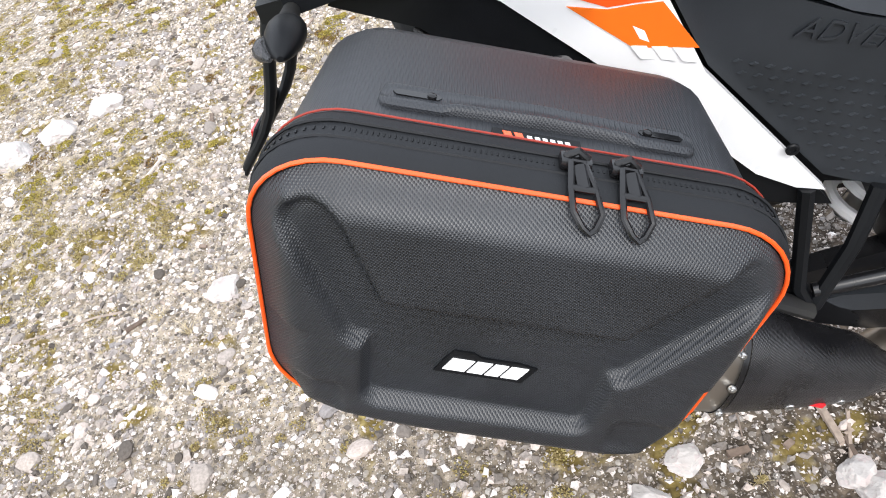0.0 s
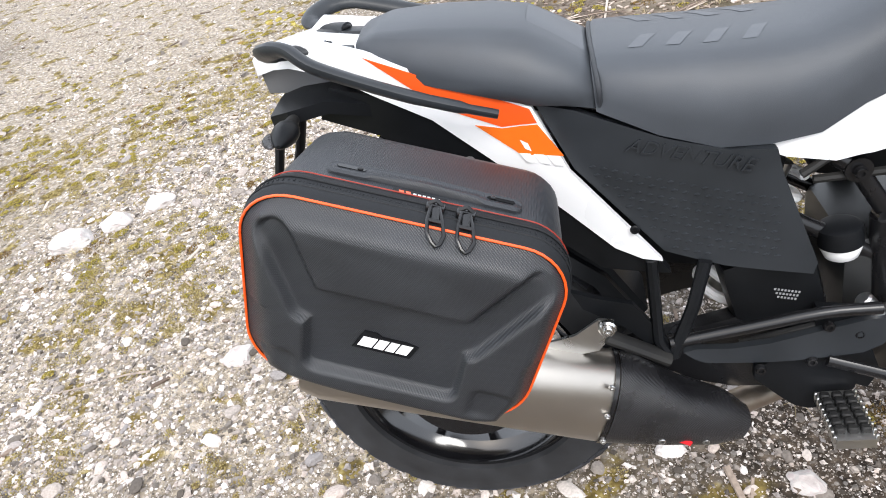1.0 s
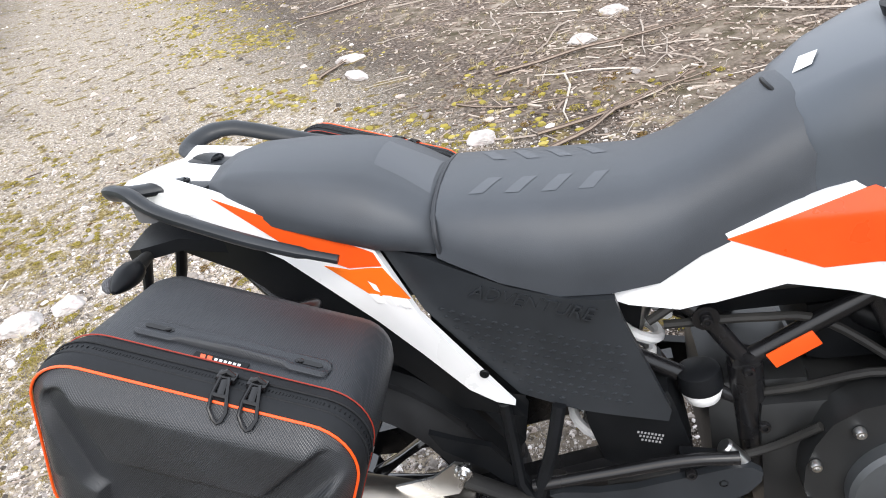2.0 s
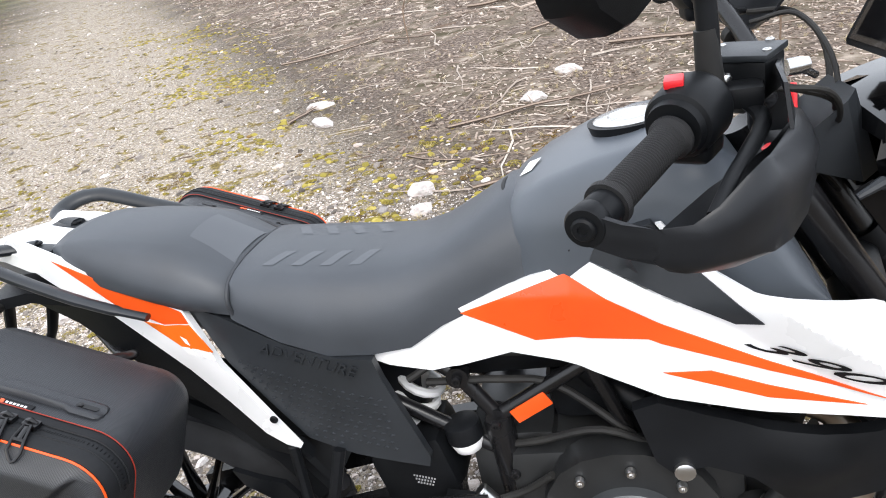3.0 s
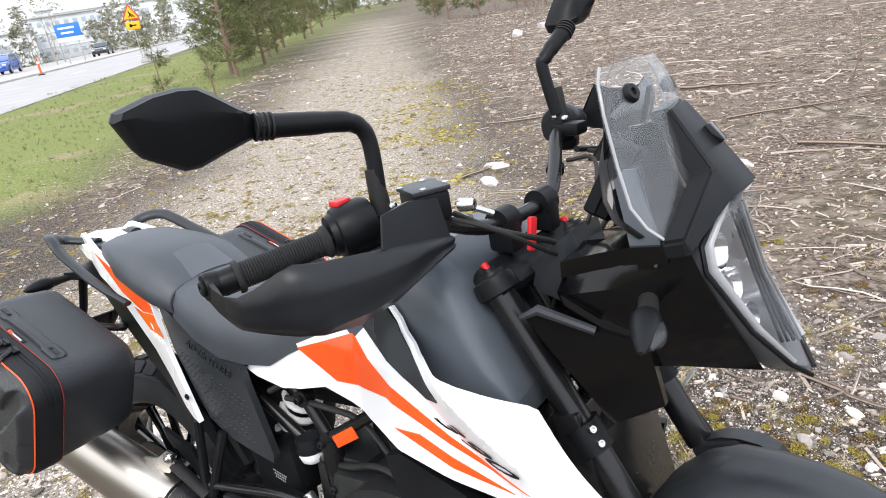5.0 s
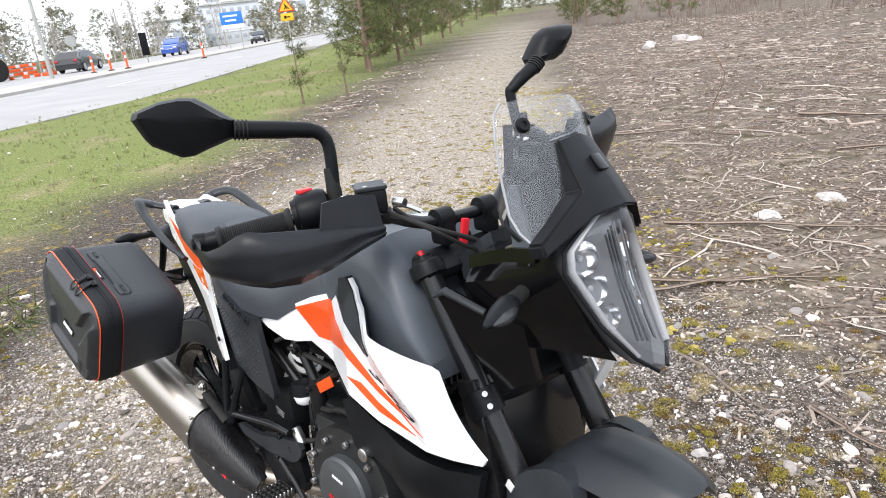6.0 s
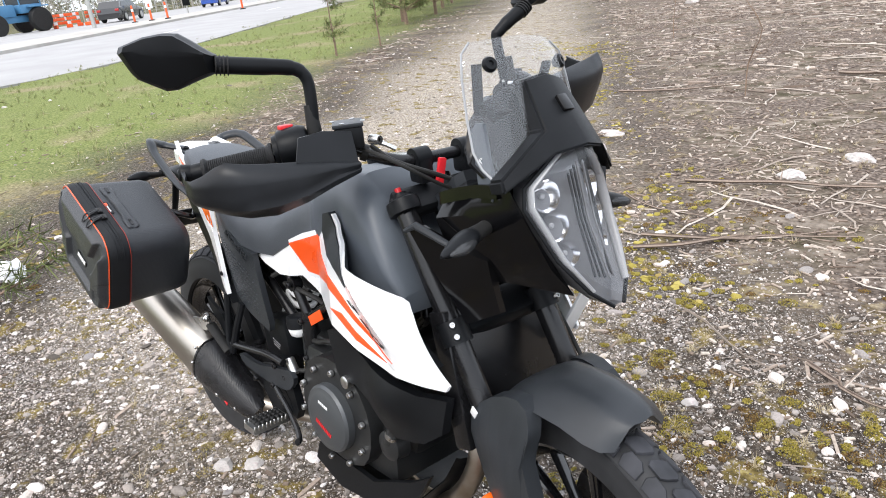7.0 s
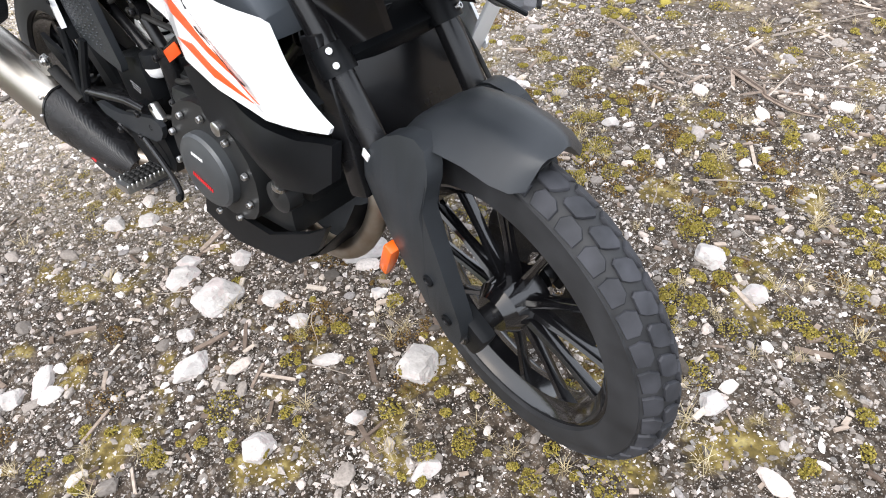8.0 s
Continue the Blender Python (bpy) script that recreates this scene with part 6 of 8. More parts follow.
# engine, exhaust, frame
eng = part("engine", block((0.82, 0, 0.42), (0.34, 0.25, 0.24), 0.03), ENGINE, bike, "dark cast single-cylinder engine", sharp=30)
part("cylinder", block((0.98, 0, 0.50), (0.15, 0.19, 0.22), 0.02, Matrix.Rotation(radians(18), 4, "Y")), ENGINE, eng)
part("gearbox", block((0.66, 0, 0.46), (0.14, 0.2, 0.2), 0.03), ENGINE, eng)
bm = bmesh.new()
for k in range(7):
    block((0.98, 0, 0.47 + k * 0.02), (0.17, 0.21, 0.006), 0.002, Matrix.Rotation(radians(18), 4, "Y"), bm)
part("cylinder_fins", bm, ENGINE, eng)
case = part("clutch_case", sheet([(0.70, 0.48), (0.74, 0.545), (0.83, 0.565), (0.91, 0.535), (0.955, 0.46), (0.95, 0.38), (0.91, 0.33), (0.82, 0.325), (0.73, 0.355), (0.695, 0.41)], lambda x, z: -0.160, 0.05, 1, rounding=1), ENGINE, eng, "dark clutch case")
disc = part("clutch_cover", lathe([(-0.02, 0.078), (0.012, 0.078), (0.018, 0.073), (0.020, 0.062), (0.023, 0.055), (0.023, 0.002)], (0.821, -0.165, 0.425), (0, -1, 0), 44), COVER, eng, "round grey clutch cover with red lettering")
for k in range(11):
    part("print_bar", block((0.791 + k * 0.0052, -0.189, 0.415 - k * 0.0021), (0.0036, 0.0012, 0.0085), 0, Matrix.Rotation(radians(22), 4, "Y")), RED, disc)
for k in range(5):
    part("print_bar", block((0.808 + k * 0.007, -0.189, 0.465 - k * 0.0015), (0.005, 0.0012, 0.006), 0, Matrix.Rotation(radians(12), 4, "Y")), TEXTW, disc)
for k in range(10):
    a = 2 * math.pi * k / 10 + 0.2
    bolt((0.816 + 0.112 * math.cos(a) * 1.05, -0.162, 0.425 + 0.108 * math.sin(a)), (0, -1, 0), 0.0075, 0.009, eng)
part("oil_cap", lathe([(0, 0.014), (0.014, 0.014), (0.016, 0.01)], (0.90, -0.165, 0.54), (0, -1, 0), 14), STEEL, eng)
part("water_pump", joined(lathe([(0, 0.035), (0.03, 0.032), (0.035, 0.02)], (1.0, -0.12, 0.42), (0, -1, 0), 20), rod((1.0, -0.145, 0.43), (1.05, -0.15, 0.52), 0.014)), ENGINE, eng)
part("hose_clamp", lathe([(-0.005, 0.0145), (-0.005, 0.0165), (0.005, 0.0165), (0.005, 0.0145)], (1.012, -0.146, 0.45), (0.5, 0, 0.9), 16), STEEL, eng)
part("skid_plate", loft([[Vector((x, y * w, z + 0.05 * max(0, abs(y) - 0.6))) for y in (-1, -0.85, -0.4, 0, 0.4, 0.85, 1)] + [Vector((x, y * w * 0.97, z + 0.004 + 0.05 * max(0, abs(y) - 0.6))) for y in (1, 0.85, 0.4, 0, -0.4, -0.85, -1)] for x, z, w in ((0.70, 0.235, 0.12), (0.80, 0.215, 0.13), (0.95, 0.225, 0.135), (1.04, 0.265, 0.125), (1.11, 0.345, 0.10), (1.135, 0.40, 0.09))]), BLACK, bike, "black engine guard plate")
part("skid_side", sheet([(0.70, 0.26), (0.72, 0.31), (0.93, 0.30), (1.06, 0.36), (1.12, 0.40), (1.08, 0.33), (0.98, 0.25), (0.80, 0.225)], lambda x, z: -0.145, 0.012, 1), BLACK, bike)
part("header_pipe", tube(smooth_path([(1.03, -0.03, 0.55), (1.12, -0.04, 0.52), (1.16, -0.05, 0.42), (1.10, -0.06, 0.30), (0.98, -0.05, 0.245), (0.80, -0.02, 0.25), (0.62, -0.03, 0.27), (0.50, -0.09, 0.285), (0.40, -0.16, 0.31)], 5), 0.021, 16), HEADER, bike, "heat-tinted exhaust header pipe")
# silencer: oval steel can, carbon front cap
A, Bq = Vector((0.252, -0.186, 0.386)), Vector((-0.18, -0.215, 0.540))


def oval(c, d, a, b, n=28):
    u = Vector((0, 1, 0)) - d * d.y
    u.normalize()
    v = d.cross(u)
    return [c + a * math.cos(t) * abs(math.cos(t)) ** -0.15 * u * 1.0 + b * math.sin(t) * abs(math.sin(t)) ** -0.15 * v if abs(math.cos(t)) > 1e-6 and abs(math.sin(t)) > 1e-6 else c + a * math.cos(t) * u + b * math.sin(t) * v for t in (2 * math.pi * k / n for k in range(n))]


md = (Bq - A).normalized()
muf = part("silencer", loft([oval(A, md, 0.052, 0.072), oval(A + md * 0.004, md, 0.055, 0.075), oval(Bq - md * 0.03, md, 0.052, 0.068), oval(Bq, md, 0.044, 0.06)]), BRUSHED, bike, "brushed steel silencer with carbon front cap", sharp=50)
C0 = Vector((0.442, -0.148, 0.282))
fd = (C0 - A).normalized()
part("carbon_cap", loft([oval(A + md * -0.0, -md, 0.0555, 0.0755), oval(A - md * 0.02, -md, 0.0545, 0.074), oval(A.lerp(C0, 0.45) + Vector((0.0, 0.0, -0.004)), fd, 0.049, 0.056), oval(A.lerp(C0, 0.82) , fd, 0.042, 0.042), oval(C0, fd, 0.030, 0.029)]), CARBON, muf, "glossy carbon fibre cap", sharp=60)
part("band", loft([oval(A + md * 0.002, md, 0.0565, 0.0765), oval(A + md * 0.008, md, 0.0565, 0.0765)]), DARKMETAL, muf)
for p in ((0.250, -0.242, 0.400), (0.238, -0.236, 0.345), (0.262, -0.232, 0.445)):
    bolt(p, (0, -1, 0), 0.005, 0.004, muf)
for p in ((0.322, -0.214, 0.318), (0.386, -0.196, 0.293)):
    bolt(p, (0, -1, -0.1), 0.006, 0.006, muf)
part("badge", block((0.352, -0.2085, 0.306), (0.028, 0.003, 0.008), 0.001, Matrix.Rotation(radians(28), 4, "Y")), RED, muf, "small red badge")
for k in range(3):
    part("slot_mark", block((0.20 - 0.022 * k, -0.236, 0.442 + 0.010 * k), (0.014, 0.003, 0.006), 0.001, Matrix.Rotation(radians(26), 4, "Y")), TEXTW, muf)
part("hanger", sheet([(0.16, 0.495), (0.22, 0.508), (0.255, 0.532), (0.276, 0.528), (0.276, 0.508), (0.25, 0.478), (0.17, 0.465)], lambda x, z: -0.190, 0.005, 0), STEEL, muf, "bright steel hanger bracket")
bolt((0.266, -0.192, 0.520), (0, -1, 0), 0.013, 0.008, muf)
bolt((0.266, -0.200, 0.520), (0, -1, 0), 0.007, 0.004, muf)
# swingarm, shock, hugger
for s in (-1, 1):
    part("swingarm", loft([[Vector((x, (y + a) * s, z + b)) for a, b in ((-0.014, -h), (0.014, -h), (0.018, 0), (0.014, h), (-0.014, h))] for x, y, z, h in ((-0.05, 0.105, 0.322, 0.022), (0.06, 0.105, 0.335, 0.03), (0.25, 0.105, 0.375, 0.038), (0.45, 0.10, 0.42, 0.036), (0.57, 0.095, 0.435, 0.04))]), DARKMETAL, bike, "black swingarm")
    fr = [((0.60, 0.10, 0.67), (0.645, 0.095, 0.59), 0.012), ((0.645, 0.095, 0.59), (0.79, 0.105, 0.68), 0.012), ((0.65, 0.095, 0.50), (0.86, 0.11, 0.485), 0.012), ((0.645, 0.095, 0.59), (0.655, 0.09, 0.40), 0.022), ((0.79, 0.105, 0.68), (1.02, 0.06, 0.86), 0.013),
          ((0.79, 0.105, 0.68), (0.86, 0.11, 0.485), 0.011), ((0.86, 0.11, 0.485), (1.06, 0.08, 0.70), 0.012), ((1.02, 0.06, 0.86), (1.06, 0.08, 0.70), 0.013), ((0.50, 0.085, 0.74), (0.60, 0.10, 0.67), 0.012), ((0.50, 0.085, 0.74), (0.0, 0.07, 0.88), 0.012), ((0.645, 0.09, 0.52), (0.30, 0.09, 0.75), 0.012)]
    for a, b, r in fr:
        part("frame_tube", rod((a[0], a[1] * s, a[2]), (b[0], b[1] * s, b[2]), r), DARKMETAL, bike)
    for p in ((0.645, 0.095, 0.59), (0.60, 0.10, 0.67), (0.65, 0.095, 0.50), (0.86, 0.11, 0.485)):
        part("frame_joint", lathe([(-0.012, 0.012), (-0.012, 0.017), (0.012, 0.017), (0.012, 0.012)], (p[0], p[1] * s, p[2]), (0, 1, 0), 14), DARKMETAL, bike)
    # passenger peg hanger
    ph = bmesh.new()
    tube([(0.335, 0.155 * s, 0.60), (0.334, 0.165 * s, 0.47), (0.347, 0.168 * s, 0.438)], 0.0085, 8, 1.2, bm=ph)
    tube([(0.405, 0.15 * s, 0.585), (0.385, 0.162 * s, 0.52), (0.352, 0.168 * s, 0.438)], 0.0085, 8, 1.2, bm=ph)
    hang = part("peg_hanger", ph, BLACK, bike, "black passenger peg hanger")
    part("passenger_peg", tube([(0.345, 0.175 * s, 0.44), (0.30, 0.18 * s, 0.472), (0.262, 0.182 * s, 0.497)], 0.014, 10, 0.7), RUBBER, hang, "folded passenger foot peg")
    # rider peg
    peg = part("rider_peg", loft([[Vector((0.572 + a, y * s, 0.328 + b)) for a, b in ((-0.026, -0.008), (0.026, -0.008), (0.024, 0.008), (-0.024, 0.008))] for y in (0.155, 0.17, 0.235, 0.25)]), STEEL, bike, "toothed metal rider foot peg with rubber pad")
    for i in range(6):
        for j in range(3):
            part("rubber_stud", block((0.556 + j * 0.016, (0.168 + i * 0.013) * s, 0.339), (0.0125, 0.0105, 0.012), 0.002, None, None, 1), RUBBER, peg)
    for i in range(9):
        for e in (-1, 1):
            part("tooth", block((0.572 + 0.026 * e, (0.162 + i * 0.0105) * s, 0.335), (0.004, 0.005, 0.014), 0.001, None, None, 1), STEEL, peg)
    part("peg_bracket", sheet([(0.55, 0.48), (0.60, 0.47), (0.635, 0.36), (0.62, 0.33), (0.59, 0.345), (0.545, 0.44)], lambda x, z: -0.145, 0.02, 0, side=s), BLACK, bike)
part("heel_guard", sheet([(0.222, 0.565), (0.262, 0.548), (0.304, 0.535), (0.345, 0.47), (0.352, 0.446), (0.33, 0.448), (0.29, 0.495), (0.235, 0.535)], lambda x, z: -0.165, 0.01, 1), BLACK, bike, "black heel guard")
pd = bmesh.new()
tube(smooth_path([(0.35, -0.165, 0.46), (0.45, -0.165, 0.475), (0.55, -0.165, 0.49), (0.62, -0.165, 0.49)], 4), 0.009, 10, bm=pd)
part("subframe_rail", pd, DARKMETAL, bike)
part("brake_pedal", tube(smooth_path([(0.56, -0.16, 0.40), (0.64, -0.175, 0.375), (0.69, -0.185, 0.35), (0.715, -0.195, 0.335), (0.722, -0.205, 0.335)], 5), 0.007, 10, 1.3), DARKMETAL, bike, "black brake pedal")
part("lower_link", sheet([(0.36, 0.44), (0.46, 0.432), (0.56, 0.455), (0.63, 0.47), (0.655, 0.45), (0.62, 0.41), (0.565, 0.405), (0.50, 0.402), (0.42, 0.408), (0.39, 0.412)], lambda x, z: -0.158, 0.012, 1, rounding=1), SATIN, bike, "black heel guard arm")
part("peg_carrier", sheet([(0.455, 0.375), (0.505, 0.402), (0.57, 0.405), (0.61, 0.36), (0.60, 0.325), (0.57, 0.30), (0.53, 0.30), (0.50, 0.325)], lambda x, z: -0.146 - 0.1 * max(0, 0.34 - z), 0.014, 1, rounding=1), BLACK, bike, "black foot peg carrier")
part("pivot_plate", sheet([(0.40, 0.405), (0.46, 0.40), (0.50, 0.32), (0.44, 0.325), (0.38, 0.345), (0.34, 0.375)], lambda x, z: -0.118, 0.012, 1), DARKMETAL, bike, "glossy black swingarm web")
part("shock", rod((0.53, -0.03, 0.66), (0.43, -0.03, 0.44), 0.016), STEEL, bike, "shock absorber with white spring")
sp = []
for k in range(110):
    a = 2 * math.pi * k / 16
    c = Vector((0.528, -0.03, 0.645)).lerp(Vector((0.437, -0.03, 0.455)), k / 109)
    sp.append(c + Vector((0.036 * math.cos(a) * 0.9, 0.036 * math.sin(a), 0.036 * math.cos(a) * -0.42)))
part("spring", tube(sp, 0.0080, 8), SPRING, bike, "white coil spring")
rv = part("shock_reservoir", lathe([(0, 0.022), (0.003, 0.028), (0.010, 0.029), (0.030, 0.029), (0.033, 0.025), (0.05, 0.020)], (0.586, -0.095, 0.585), (0.1, 0, -1), 24), BLACK, bike, "black fluid reservoir over a white cup")
part("cup", lathe([(0.031, 0.0262), (0.037, 0.0265), (0.050, 0.022), (0.055, 0.015)], (0.586, -0.095, 0.585), (0.1, 0, -1), 20), SPRING, rv, "milky white cup")
part("air_box", block((0.50, -0.06, 0.50), (0.13, 0.12, 0.12), 0.025, Matrix.Rotation(radians(-12), 4, "Y")), BLACK, bike, "black canister")
for r in range(3):
    for k in range(8 - r):
        part("print_bar", block((0.50 + k * 0.0045 + r * 0.002, -0.1215, 0.505 - r * 0.007 - k * 0.0013), (0.0026, 0.001, 0.0030), 0, Matrix.Rotation(radians(14), 4, "Y")), SILVER, bike)
part("warning_sticker", block((0.70, -0.112, 0.612), (0.062, 0.003, 0.024), 0.001, Matrix.Rotation(radians(-30), 4, "Y")), ORANGE, bike, "orange warning sticker on a frame tube")
bs = part("barcode_sticker", block((0.905, -0.135, 0.665), (0.05, 0.003, 0.018), 0.001, Matrix.Rotation(radians(10), 4, "Y")), TEXTW, bike, "white barcode sticker")
for k in range(9):
    part("print_bar", block((0.885 + k * 0.005, -0.137, 0.669 - k * 0.0009), (0.0022, 0.001, 0.010), 0, Matrix.Rotation(radians(10), 4, "Y")), BLACK, bs)
part("throttle_body", joined(block((0.80, 0, 0.60), (0.16, 0.14, 0.10), 0.03), rod((0.78, -0.05, 0.63), (0.86, -0.10, 0.60), 0.02)), BLACK, bike)
part("cylinder_head", block((0.955, 0, 0.61), (0.14, 0.18, 0.10), 0.025, Matrix.Rotation(radians(18), 4, "Y")), ENGINE, eng)
part("hugger", loft([[Vector((0.318 * 0 + r * math.cos(a) * 1.0, y * w, 0.318 + r * math.sin(a))) for y in (-1, -0.6, 0, 0.6, 1) for r in ((0.35 - 0.03 * (abs(y) > 0.9),))] + [Vector((0.343 * math.cos(a), y * w, 0.318 + 0.338 * math.sin(a))) for y in (0.9, 0, -0.9)] for a, w in ((radians(20), 0.08), (radians(38), 0.085), (radians(56), 0.085), (radians(75), 0.075))]), BLACK, bike, "black inner mudguard")
for pts in ([(0.53, -0.12, 0.68), (0.60, -0.11, 0.71), (0.70, -0.10, 0.70), (0.80, -0.12, 0.72)], [(0.55, -0.10, 0.66), (0.66, -0.105, 0.66), (0.74, -0.10, 0.64), (0.84, -0.12, 0.56)], [(0.45, -0.13, 0.42), (0.55, -0.14, 0.45), (0.66, -0.13, 0.47), (0.72, -0.15, 0.52)], [(0.62, -0.09, 0.53), (0.70, -0.11, 0.55), (0.80, -0.13, 0.58), (0.90, -0.12, 0.52)]):
    part("hose", tube(smooth_path(pts, 5), 0.006, 8), RUBBER, bike)
for p in ((0.615, -0.135, 0.472), (0.60, -0.15, 0.44), (0.66, -0.12, 0.50), (0.645, -0.118, 0.59), (0.60, -0.115, 0.67), (0.54, -0.155, 0.40), (0.47, -0.165, 0.40), (0.56, -0.155, 0.46)):
    bolt(p, (0, -1, 0), 0.008, 0.008, None, False, DARKMETAL)
part("brake_cylinder", rod((0.605, -0.14, 0.49), (0.63, -0.14, 0.455), 0.012, bevel=0.003), STEEL, bike, "bright brake cylinder fitting")
part("side_stand", tube([(0.66, 0.12, 0.33), (0.64, 0.20, 0.16), (0.63, 0.262, 0.045)], [0.014, 0.011, 0.011], 10), DARKMETAL, bike, "black side stand")
part("stand_foot", block((0.63, 0.268, 0.042), (0.06, 0.045, 0.01), 0.003, Matrix.Rotation(radians(7), 4, "X")), DARKMETAL, bike)
part("front_plate", block((1.245, 0.155, 0.70), (0.006, 0.05, 0.16), 0.002, Matrix.Rotation(radians(28), 4, "Y")), PLATE, bike, "edge of a white plate")
part("battery_box", block((0.37, 0.01, 0.62), (0.30, 0.13, 0.20), 0.02, Matrix.Rotation(radians(12), 4, "Y")), BLACK, bike, "black battery and filter housing")
part("filter_box", block((0.69, 0.0, 0.70), (0.26, 0.13, 0.12), 0.02), BLACK, bike, "black air filter housing")
part("tank_seam", tube(smooth_path([(0.706, 0.035, 0.918), (0.702, 0.0, 0.922), (0.706, -0.035, 0.918), (0.722, -0.075, 0.902), (0.752, -0.108, 0.88), (0.79, -0.135, 0.862)], 5), 0.003, 8), BLACK, bike)

# ---- side bags, in a frame slanted with their lid ----
TILT_BAG = radians(23)
BU, BV = Vector((math.cos(TILT_BAG), 0, -math.sin(TILT_BAG))), Vector((math.sin(TILT_BAG), 0, math.cos(TILT_BAG)))
BC = Vector((0.05, 0, 0.715))


def on_bag(u, v, y, s):
    """u along the lid, v up it, y out from the bike's middle; the rear edge leans out towards its top."""
    u *= 1 + 0.45 * v if u < 0 else 0.965 + 0.28 * v
    p = BC + BU * u + BV * v
    return Vector((p.x, y * s, p.z))


def bag_ring(y, wl, wr, hb, ht, r, s, n=8):
    """A rounded rectangle across the bag."""
    out = []
    for cu, cv, a0 in ((wr - r, ht - r, 0), (-wl + r, ht - r, 90), (-wl + r, -hb + r, 180), (wr - r, -hb + r, 270)):
        for k in range(n):
            a = radians(a0 + 90 * k / (n - 1))
            out.append(on_bag(cu + r * math.cos(a), cv + r * math.sin(a), y, s))
    return out


def ease(x, w):
    t = max(0.0, min(1.0, x / w))
    return t * t * (3 - 2 * t)


def relief(u, v):
    """How far the lid's face stands out over its rim, from the distance to the edge and the pressed-in fields."""
    def capsule(x0, y0, x1, y1, w):
        dx, dy = x1 - x0, y1 - y0
        t = max(0.0, min(1.0, ((u - x0) * dx + (v - y0) * dy) / (dx * dx + dy * dy)))
        return w - math.hypot(u - x0 - t * dx, v - y0 - t * dy)
    def box(u0, u1, v0, v1, r):
        qx, qy = max(u0 + r - u, u - u1 + r), max(v0 + r - v, v - v1 + r)
        return r - math.hypot(max(qx, 0), max(qy, 0)) if max(qx, qy) > 0 else r - max(qx, qy)
    # the middle field widens upwards into the two grooves
    mid = box(-0.090 - 0.12 * max(0, v), 0.086 + 0.12 * max(0, v), -0.068, 0.039, 0.012)
    low = max(capsule(-0.124, 0.092, -0.090, 0.014, 0.018), capsule(0.138, 0.096, 0.084, 0.012, 0.018), mid)
    d = -0.0125 * ease(low + 0.004, 0.008)
    # shallow pockets in the lower wings
    d -= 0.004 * ease(box(-0.145, -0.104, -0.085, -0.05, 0.01) + 0.004, 0.01)
    d -= 0.004 * ease(box(0.104, 0.155, -0.085, -0.045, 0.01) + 0.004, 0.01)
    return d


def lid_mesh(s):
    bm = bmesh.new()
    nu, nv, wl, wr, hb, ht, r = 100, 72, 0.163, 0.168, 0.100, 0.129, 0.056
    rows = []
    for j in range(nv + 1):
        row = []
        for i in range(nu + 1):
            a, b = -1 + 2 * i / nu, -1 + 2 * j / nv
            u, v = a * (wr if a > 0 else wl), b * (ht if b > 0 else hb)
            # draw the square's corners in to the rounded outline
            w, h = (wr if a > 0 else wl), (ht if b > 0 else hb)
            m = max(abs(a), abs(b), 1e-6)
            eu, ev = abs(a) / m * w, abs(b) / m * h
            k = 1.0
            if eu > w - r and ev > h - r:
                # where the ray meets the corner's arc
                cx, cy = w - r, h - r
                L = math.hypot(eu, ev)
                dx, dy = eu / L, ev / L
                q = dx * cx + dy * cy
                k = (q + math.sqrt(max(0, q * q - (cx * cx + cy * cy - r * r)))) / L
            f = 1 + (k - 1) * m ** 5
            u, v = u * f, v * f
            edge = (1 - m) * min(w, h)
            steep = 0.026 - 0.011 * ease((a - b) / (2 * m) + 0.2, 0.6)
            rise = 0.024 * ease(edge + 0.002, steep) ** 0.8
            y = 0.402 + rise + relief(u, v) * ease(edge, 0.02)
            # the lower edge hangs out and down
            if b < 0:
                v -= 0.006 * ease(edge, 0.008) * ease(-b - 0.8, 0.2)
            row.append(bm.verts.new(on_bag(u, v, y, s)))
        rows.append(row)
    for r0, r1 in zip(rows, rows[1:]):
        for i in range(nu):
            bm.faces.new((r0[i], r0[i + 1], r1[i + 1], r1[i]))
    return bm


